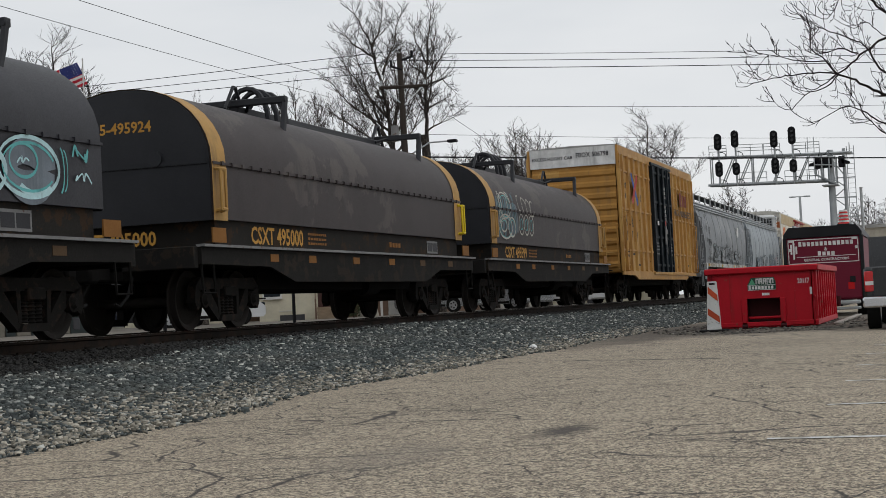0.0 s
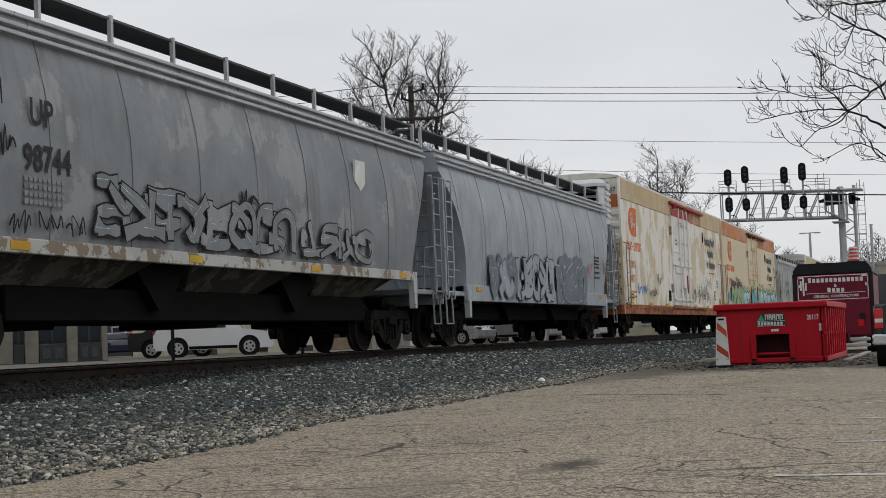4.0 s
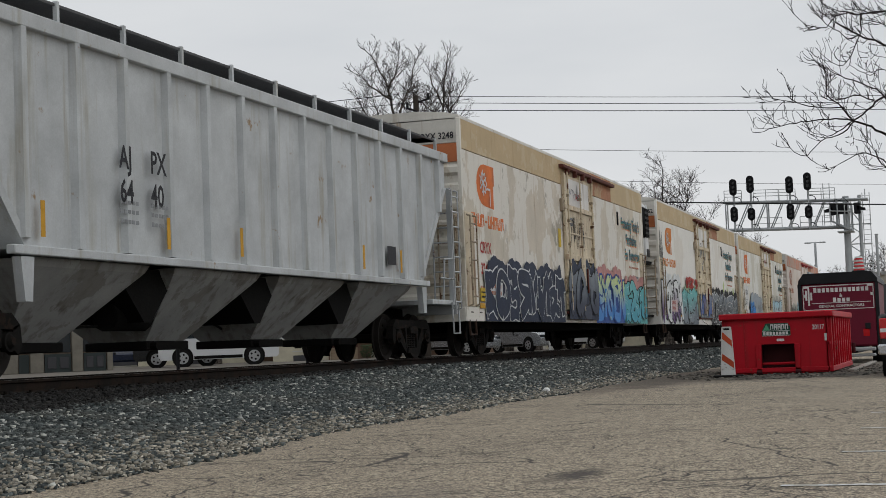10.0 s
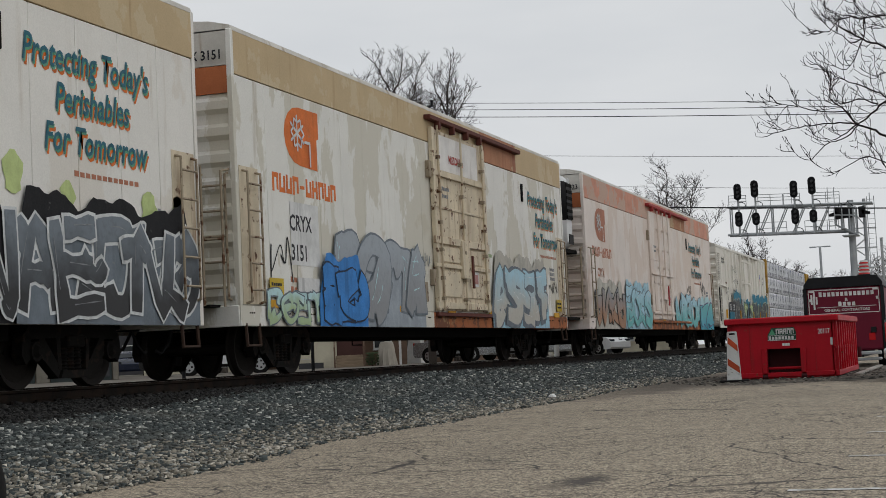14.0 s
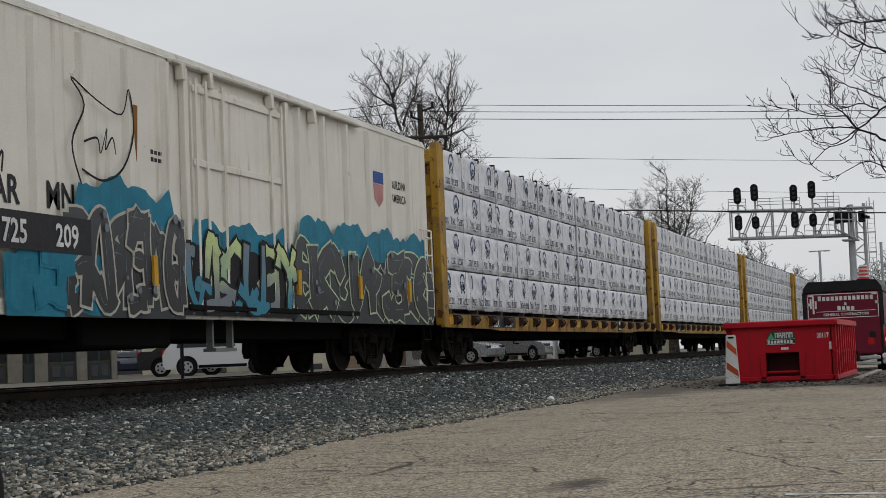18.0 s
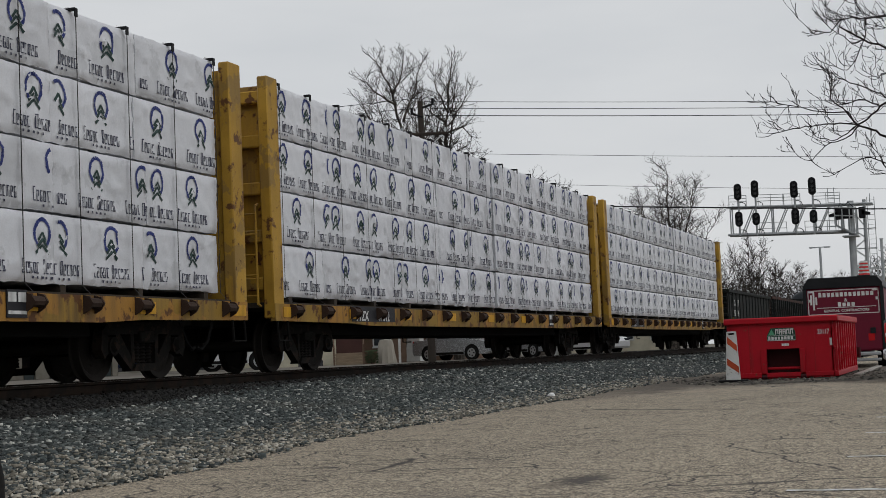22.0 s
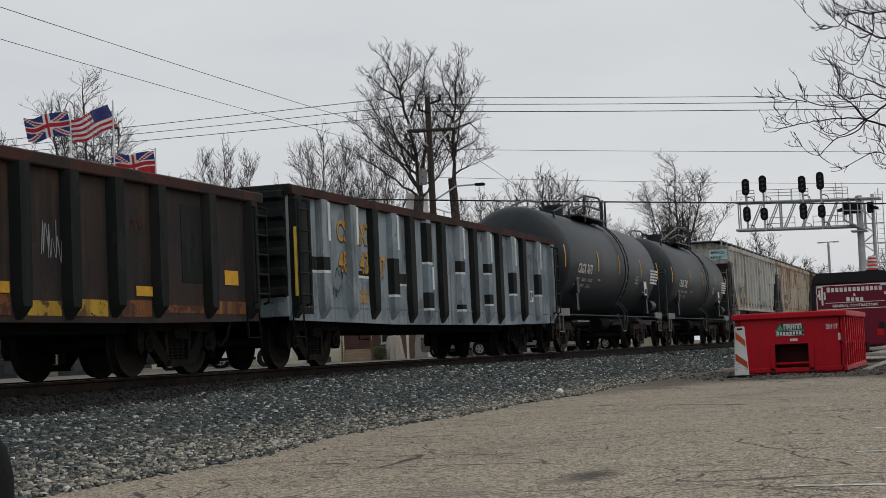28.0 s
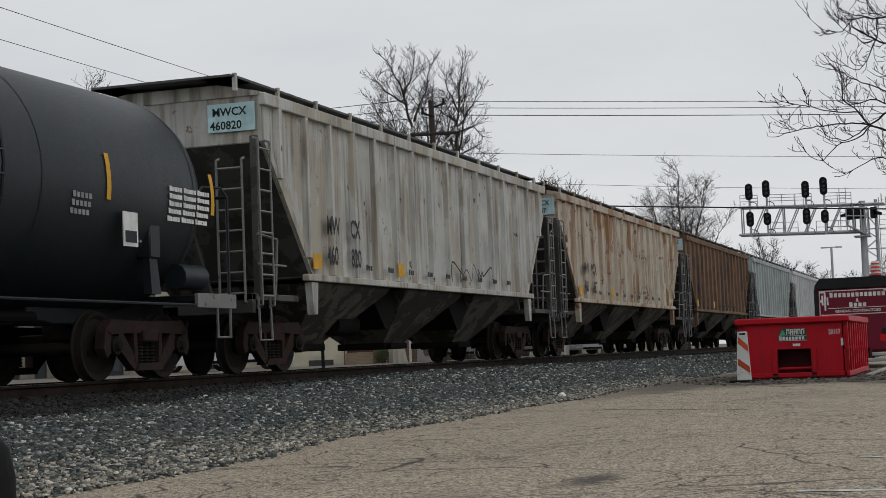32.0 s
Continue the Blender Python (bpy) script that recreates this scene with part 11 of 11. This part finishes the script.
PLAIN = ("reefer_d", "reefer_d")
car, y = reefer(20.7, "3052", "reefer_d", "band_tan", "letter_orange_bright", "black", "white insulated refrigerator car with many-coloured graffiti", 1.42, (8.35, 11.65), 16.33, sills=PLAIN, number_ink="spray_faded")
lettering_piece(car, -10.25, -5.8, 0.715, 2.38, y - 0.034, ["spray_purple", "spray_white", "spray_white"], "spray_black", "spray_white", "spray_white", 81, fat=0.20, n=5, edge=0.07, forms=("zig", "bowl", "hook", "leg", "peak"))
lettering_piece(car, -5.9, -2.1, 0.715, 2.10, y - 0.034, ["spray_teal", "spray_slate"], "spray_black", "spray_moss", "spray_ice", 82, fat=0.27, n=3, base="spray_slate", edge=0.06, forms=("ring", "comb", "arch"))
lettering_piece(car, -4.85, -3.0, 2.12, 2.62, y - 0.034, ["spray_red", "spray_red"], "spray_red", None, None, 83, fat=0.16, n=5)
lettering_piece(car, -2.6, -1.95, 2.15, 2.55, y - 0.034, ["spray_red", "spray_red"], "spray_red", None, None, 87, fat=0.16, n=2)
lettering_piece(car, -2.05, 1.45, 1.0, 2.05, y - 0.125, ["spray_slate", "spray_blue", "spray_brown"], "spray_navy", None, None, 84, fat=0.22, n=5, base="spray_slate")
lettering_piece(car, 1.5, 5.7, 0.715, 2.15, y - 0.034, ["spray_black", "spray_slate"], "spray_white", "spray_black", "spray_grey", 85, fat=0.20, n=6, base="spray_black", edge=0.05, forms=("leg", "ring", "comb", "kick", "peak", "zig"))
lettering_piece(car, 5.6, 10.2, 0.715, 2.10, y - 0.034, ["spray_slate", "spray_black"], "spray_white", "spray_black", "spray_grey", 88, fat=0.20, n=5, base="spray_slate", edge=0.06, forms=("peak", "comb", "bowl", "zig", "ring"))
for k, (x, z, r) in enumerate(((5.75, 2.45, 0.20), (6.9, 2.25, 0.16), (8.9, 2.2, 0.22), (9.7, 2.28, 0.16))):
    part("sprayed_ground", B().add([(x + r * (1 + 0.25 * math.sin(5 * t + k)) * math.cos(t), y - 0.006, z + 1.3 * r * math.sin(t)) for t in (2 * math.pi * q / 14 for q in range(14))], [tuple(range(14))]), "spray_lime", car, soft=False)
b = B()
for cx, cz in ((-0.85, 3.75), (0.05, 3.62)):
    for r in (0.34, 0.20):
        o = stroke([(cx + r * math.cos(t) * 0.8, cz + r * math.sin(t)) for t in (math.pi * (-0.2 + 1.5 * q / 12) for q in range(13))], 0.07, -1.632 - 0.001 * r)
        b.add(o.v, o.f)
part("sprayed_tag", b, "spray_grey", car, soft=False)
tag(car, -0.9, 2.95, 1.3, 0.5, -1.632, "spray_grey", 86, 0.06, 3)
tag(car, -10.2, 2.4, 0.7, 1.9, y - 0.004, "spray_black", 89, 0.03, 7)
part("placard", B().box(-8.45, -7.15, y - 0.062, y - 0.058, 1.18, 1.62), "spray_pale_pink", car, "pale pink data panel")
for line, z in (("LD LMT 185500", 1.46), ("LT WT 100500", 1.26)):
    write(car, line, -8.40, y - 0.067, z, 0.155, "spray_red", 0.78)
hook(car, 197.95, 218.66)

car, y = reefer(20.15, "3151", "reefer_e", "band_tan", "spray_orange", None, "weathered white insulated refrigerator car with blue bubble letters", 1.85, (9.15, 12.6), 16.6, sills=("reefer_e", "reefer_sill"), number_ink="letter_black", town="MISSOULA")
part("placard", B().box(-8.12, -6.95, y - 0.0025, y - 0.0005, 1.70, 2.72), "white_paint", car, "freshly repainted white number panel")
part("placard", B().box(-7.95, -7.05, y - 0.03, y - 0.024, 1.20, 1.50), "white_paint", car)
lettering_piece(car, -9.2, -7.0, 0.715, 1.30, y - 0.032, ["spray_green", "spray_ice"], "spray_slate", None, None, 91, fat=0.18, n=4)
lettering_piece(car, -6.4, -1.7, 0.715, 2.42, y - 0.030, ["spray_grey", "spray_steel"], "spray_slate", None, "spray_ice", 92, fat=0.30, n=4, base="spray_steel", forms=("arch", "ring", "arch", "peak"), edge=0.05)
lettering_piece(car, -7.2, -5.0, 0.715, 1.80, y - 0.070, ["spray_mid_blue", "spray_mid_blue"], "spray_navy", "spray_mid_blue", None, 93, fat=0.30, n=2, base="spray_mid_blue", forms=("comb", "ring"), edge=0.06)
lettering_piece(car, 2.95, 8.0, 0.715, 2.25, y - 0.045, ["spray_pale", "spray_sky"], "spray_slate", "spray_pale", "spray_white", 95, fat=0.24, n=4, base="spray_sky", drop=True, forms=("peak", "hook", "comb", "roof"), edge=0.075)
part("sprayed_line", stroke(smooth([(2.75, 1.15), (2.55, 1.0), (2.8, 1.5), (2.6, 1.9), (2.75, 2.3), (3.2, 2.35)], 5), 0.07, y - 0.006), "spray_green", car, soft=False)
tag(car, -9.0, 1.4, 0.9, 0.8, y - 0.002, "spray_black", 94, 0.03, 4)
tag(car, 8.3, 1.55, 0.9, 0.45, y - 0.002, "spray_black", 96, 0.025, 5)
for k in range(3):
    tag(car, -2.4 + k * 0.35, 1.5 + 0.2 * k, 0.5, 0.35, y - 0.006, "spray_slate", 97 + k, 0.02, 4)
hook(car, 219.87, 240.02)

car, y = reefer(23.3, "5023", "reefer_f", "band_pink", "spray_faded", "black", "faded pinkish insulated refrigerator car with teal graffiti", 1.32, (9.55, 13.65), 17.79, "reefer_f", rail_mat="rail_red", sills=("reefer_f", "reefer_sill"), long=True)
lettering_piece(car, -10.9, -6.8, 0.715, 2.0, y - 0.034, ["spray_rust", "spray_grey"], "spray_black", "spray_pale", None, 101, fat=0.22, n=4, edge=0.05, forms=("peak", "zig", "kick", "arch"))
lettering_piece(car, -6.7, -2.35, 0.715, 2.08, y - 0.034, ["spray_teal", "spray_sky"], "spray_slate", "spray_sky", "spray_white", 102, fat=0.23, n=4, edge=0.05, forms=("comb", "ring", "kick", "hook"))
lettering_piece(car, 2.4, 8.2, 0.715, 2.05, y - 0.034, ["spray_sky", "spray_teal"], "spray_slate", None, "spray_white", 103, fat=0.24, n=5, edge=0.05, forms=("zig", "leg", "comb", "cup", "peak"))
lettering_piece(car, 7.9, 11.3, 0.715, 1.9, y - 0.060, ["spray_cyan", "spray_teal"], "spray_purple", "spray_ice", None, 105, fat=0.36, n=2, base="spray_cyan", forms=("kick", "peak"), edge=0.07)
tag(car, 5.2, 2.0, 1.1, 0.5, y - 0.005, "spray_black", 104, 0.03, 5)
tag(car, 8.6, 1.95, 1.3, 0.75, y - 0.005, "spray_black", 106, 0.05, 4)
hook(car, 242.7, 266.0)

car, y = mech_reefer(17.7)
h_ = 8.85
lettering_piece(car, -h_ + 2.7, -h_ + 4.9, 0.79, 1.62, y, ["spray_aqua", "spray_aqua"], "spray_aqua", "spray_aqua", None, 116, fat=0.2, n=3, base="spray_aqua")
lettering_piece(car, -h_ + 3.9, -1.9, 0.79, 2.22, y - 0.004, ["spray_black", "spray_soot"], "spray_pale", "spray_aqua", "spray_slate", 111, fat=0.29, n=6, edge=0.055, base="spray_soot", dots="spray_slate", high=1.08, forms=("bowl", "cup", "leg", "comb", "peak"))
lettering_piece(car, -1.9, 1.9, 0.85, 2.05, y - 0.012, ["spray_aqua", "spray_slate", "spray_lime"], "spray_black", "spray_aqua", None, 114, fat=0.18, n=6, base="spray_black")
lettering_piece(car, 1.8, 8.75, 0.79, 2.20, y - 0.004, ["spray_black", "spray_soot"], "spray_lime_pale", "spray_aqua", "spray_slate", 112, fat=0.29, n=8, edge=0.05, base="spray_soot", dots=("spray_grey", "spray_slate"), high=1.08, forms=("ring", "kick", "arch", "zig", "peak", "comb", "leg"))
part("sprayed_tag", stroke(smooth([(-4.5, 2.4), (-4.7, 2.9), (-4.4, 3.4), (-4.7, 3.7), (-4.1, 3.5), (-3.5, 3.4), (-3.3, 3.75), (-3.2, 3.2), (-3.5, 2.7), (-4.0, 2.5), (-4.5, 2.6)], 5), 0.03, y - 0.002), "spray_black", car, soft=False)
tag(car, -4.3, 2.8, 0.7, 0.4, y - 0.002, "spray_black", 113, 0.025, 3)
tag(car, -h_ + 1.75, 2.28, 1.0, 0.36, y - 0.002, "spray_black", 118, 0.035, 5)
tag(car, -h_ + 0.9, 0.83, 1.3, 0.2, y, "spray_black", 115, 0.03, 5)
hook(car, 267.95, 285.65)

for x0, x1, number, sd in ((286.5, 310.0, "84509", 1), (310.75, 333.7, "85254", 2), (334.7, 358.0, "87812", 3), (359.05, 382.95, "84134", 4)):
    hook(centre_beam(x1 - x0, number, sd), x0, x1)

car = gondola(16.3, 2.56, "gondola_black", "black ribbed gondola car with sagging sides", 14, 0.48, 0.72, proud=0.065)
for word, dx, z in (("CS", 2.08, 1.85), ("XT", 3.26, 1.85), ("915", 1.96, 1.36), ("594", 3.14, 1.36)):
    write(car, word, -8.15 + dx, -1.492, z, 0.40, "white_paint", 0.8)
part("label_plate", B().box(-6.9, -6.5, -1.50, -1.49, 1.0, 1.3), "label_yellow", car)
hook(car, 384.75, 401.05)

RIBS = [-8.35, -7.27, -6.2, -5.14, -4.05, -3.0, -1.93, -0.87, 0.2, 1.3, 2.35, 3.4, 4.46, 5.57, 7.04, 8.4]
car = gondola(17.6, 2.62, "gondola_rust", "rust-brown ribbed gondola car with orange rusted lower panels", 15, 0.66, 0.58, dark=range(16), chord="chord_rust", broad=0.03, rib_at=RIBS, proud=0.15)
for i, (a, c) in enumerate(zip(RIBS, RIBS[1:])):
    yellow = i in (3, 10, 11)
    part("lower_patch", B().box(a + 0.17, c - 0.17, -1.492, -1.486, 0.74 if abs(a) < 5 else 0.80, 0.94 + 0.04 * math.sin(3.7 * i)), "worn_yellow" if yellow else "lower_rust", car, "chipped yellow lower panel" if yellow else "orange rusted lower panel")
for x, z in ((-4.84, 1.01), (-1.58, 0.98), (1.72, 0.99), (5.0, 1.01), (7.56, 1.22)):
    part("label_plate", B().box(x, x + 0.44, -1.498, -1.493, z, z + 0.13 + (0.08 if x > 7 else 0.0)), "label_orange", car)
part("dark_patch", B().box(-4.92, -4.20, -1.492, -1.486, 1.20, 2.45), "gondola_black", car, "black overpainted panel")
part("dark_patch", B().box(6.28, 6.85, -1.492, -1.486, 1.22, 2.30), "gondola_black", car, "black overpainted patch")
write(car, "613", -4.80, -1.496, 1.62, 0.40, "white_paint", 0.85)
write(car, "192500", -4.78, -1.496, 1.40, 0.145, "white_paint", 0.9)
write(car, "70500", -4.71, -1.496, 1.25, 0.145, "white_paint", 0.9)
tag(car, -0.45, 1.50, 0.5, 0.42, -1.492, "white_paint", 131, 0.025, 6)
tag(car, -0.40, 1.62, 0.4, 0.20, -1.494, "letter_orange", 132, 0.03, 4)
tag(car, 2.80, 1.35, 0.5, 0.55, -1.492, "spray_grey", 133, 0.015, 8)
tag(car, 4.9, 1.85, 0.35, 0.2, -1.492, "chord_rust", 134, 0.03, 4)
hook(car, 401.8, 419.4)

L_ = 16.7
RIBS = [-8.1, -7.03, -5.75, -4.68, -3.69, -2.69, -1.75, -0.81, 0.36, 1.35, 2.35, 3.29, 4.32, 5.29, 6.58, 8.0]
car = gondola(L_, 2.86, "gondola_grey", "dented pale-grey gondola car with black-painted ribs", 16, 0.66, 0.60, dark=(0, 3, 5, 7, 9, 11, 13), chord="chord_rust", end="gondola_black", broad=0.06, rib_at=RIBS, rivets=0.94)
# black blocks brushed over single stretches of rib and panel, each with a pale lower lip
rib_face = lambda x, z0, z1, grow: B().prism([(x - 0.192 - grow, -1.462), (x - 0.138 - grow, -1.594 - grow), (x + 0.138 + grow, -1.594 - grow), (x + 0.192 + grow, -1.462)], z0, z1, "z")
for x, z0, z1 in ((-7.03, 1.55, 1.77), (-3.69, 1.21, 1.88), (-1.75, 1.89, 2.66), (-1.75, 0.98, 1.29), (0.36, 1.76, 1.99), (0.36, 0.98, 1.08), (2.35, 1.81, 2.01), (2.35, 1.12, 1.33), (4.32, 1.39, 1.88), (6.58, 1.41, 1.91)):
    part("dark_rib_face", rib_face(x, z0, z1, 0.004), "gondola_black", car, "black block on a grey rib")
    part("pale_lip", rib_face(x, z0 - 0.045, z0, 0.004), "spray_white", car, "white brushed lip")
for x in (-7.03, -5.75, -3.69, -1.75, 0.36, 2.35, 4.32, 6.58):
    part("pale_edge", B().box(x + 0.10, x + 0.195, -1.603, -1.5925, 2.05 if x != -1.75 else 1.35, 2.70 if x != -1.75 else 1.80), "spray_white", car, "white brushed rib edge")
for x0, x1, z0, z1 in ((-7.52, -7.24, 1.55, 1.77), (-3.47, -2.90, 1.43, 1.62), (-5.50, -4.88, 1.52, 1.60)):
    part("dark_patch", B().box(x0, x1, -1.494, -1.487, z0, z1), "gondola_black", car, "black block on a panel")
    part("pale_lip", B().box(x0, x1, -1.493, -1.487, z0 - 0.045, z0), "spray_white", car, "white brushed lip")
part("dark_patch", B().box(-8.28, -7.42, -1.494, -1.487, 0.82, 2.70), "gondola_black", car, "black overpainted panel")
for word, dx, z in (("CS", -6.32, 2.09), ("XT", -5.26, 2.08), ("48", -6.27, 1.56), ("43", -5.28, 1.57), ("97", -4.45, 1.53)):
    write(car, word, dx + 0.015, -1.489, z - 0.012, 0.52, "letter_black", 0.83, bold=0.05)
    write(car, word, dx, -1.496, z, 0.52, "letter_orange", 0.83)
for z, n_ in ((1.20, 6), (1.11, 5), (1.03, 6)):
    bars(car, -5.30, -1.492, z, 0.40, 0.055, n_, "letter_orange")
part("dark_top", B().box(-L_ / 2, L_ / 2, -1.592, -1.582, 2.73, 2.87), "chord_rust", car)
part("label_plate", B().box(-L_ / 2 + 0.02, -L_ / 2 + 0.10, -1.60, -1.58, 1.1, 2.2), "label_yellow", car)
part("data_plate", B().box(5.90, 6.22, -1.50, -1.488, 1.22, 1.50), "white_paint", car)
part("data_mark", B().box(5.94, 6.04, -1.504, -1.501, 1.26, 1.46).box(6.08, 6.18, -1.504, -1.501, 1.34, 1.46), "letter_black", car)
for k, (x, z) in enumerate(((-6.4, 1.42), (-3.0, 1.75), (5.75, 2.2), (-6.6, 1.1))):
    tag(car, x, z, 0.45, 0.25, -1.494, "spray_black", 160 + k, 0.014, 4)
hook(car, 420.45, 437.15)

hook(tank_car(14.4, "7073"), 437.59, 451.96)
hook(tank_car(14.4, "7162"), 453.17, 467.76)

for x0, x1, paint, label, number, bays, ribs in ((468.09, 485.72, "hopper_dirty", "dirty white ribbed covered hopper", "460820", 3, 16), (486.22, 504.72, "hopper_rusty", "heavily rust-streaked ribbed covered hopper", "460487", 3, 17),
                                                 (505.22, 523.32, "hopper_brown", "dark brown rusted ribbed covered hopper", "460311", 3, 17), (523.92, 540.92, "hopper_teal_grey", "grey-green ribbed covered hopper", "", 3, 16),
                                                 (541.52, 558.72, "hopper_light", "light-grey ribbed covered hopper", "", 3, 16), (559.32, 576.52, "hopper_dirty", "dirty white ribbed covered hopper", "", 3, 16)):
    car, a, b_ = ribbed_hopper(x1 - x0, paint, label, bays, ribs, rusty=True)
    if number:
        part("number_ground", B().box(a - 0.045, a - 0.035, -1.42, -0.62, 3.68, 4.12), "spray_ice", car)
        write(car, "MWCX", a - 0.05, -0.70, 3.93, 0.18, "letter_black", 1, face="end")
        write(car, number, a - 0.05, -0.66, 3.72, 0.18, "letter_black", 1, face="end")
        for word, dx, z in (("MW", 2.25, 2.20), ("CX", 3.30, 2.20), (number[:3], 2.25, 1.70), (number[3:], 3.30, 1.70)):
            write(car, word, a + dx, -1.592, z, 0.44, "letter_black", 0.72)
        tag(car, a + 8.6, 1.6, 3.2, 0.5, -1.592, "spray_black", 151 + int(x0), 0.03, 7)
        for x in (a + 1.65, a + 5.6):
            part("reflector", B().box(x, x + 0.35, -1.592, -1.586, 1.6, 1.85), "label_orange", car)
        for k in range(9):
            x = a + 4.0 + k * 1.1
            bars(car, x, -1.592, 1.66, 0.3, 0.10, 3, "letter_black")
    hook(car, x0, x1)

# how far the train has run at each moment
RUN = [(0, 0.0), (2, 28.07), (4, 56.25), (6, 84.6), (8, 113.09), (10, 141.6), (12, 170.1), (14, 198.6), (16, 227.08), (18, 255.46), (20, 283.77), (22, 312.11), (24, 340.52), (26, 368.97), (28, 397.49), (30, 426.03), (31, 440.27), (31.45, 446.68), (32, 446.68)]


def run_at(t):
    return float(np.interp(t, [a for a, _ in RUN], [s for _, s in RUN]))


def motions():
    for car_, x in CARS:
        walk(car_, [(t, pose(x - s, TRACK_Y, TRAIN_Z)) for t, s in RUN])
    # every axle turns alike: one set of keys for the leading and one for the trailing axles
    first = {}
    for side, o in WHEELS:
        if side not in first:
            walk(o, [(i / FPS, pose(side * AXLE_X, 0, WHEEL_R, 0, -math.degrees(run_at(i / FPS) / WHEEL_R), 0)) for i in range(32 * FPS + 1)])
            first[side] = o.animation_data
        else:
            o.rotation_mode = "QUATERNION"
            o.animation_data_create()
            o.animation_data.action = first[side].action
            o.animation_data.action_slot = first[side].action_slot
    for strip, i, n, w, tilt, ph in FLAGS:
        rows = []
        for k in range(0, 161):
            t = k * 0.2
            q = (n - i) / n
            a = t * 5.1 + i * 0.6 + ph
            drop = w * q * math.tan(radians(tilt))
            rows.append((t, pose((i / n - 0.5) * w, 0.14 * q * math.sin(a), -drop + 0.07 * q * math.sin(a * 0.7), 0, -tilt, 16 * math.sin(a + 0.8) * q)))
        walk(strip, rows)


motions()
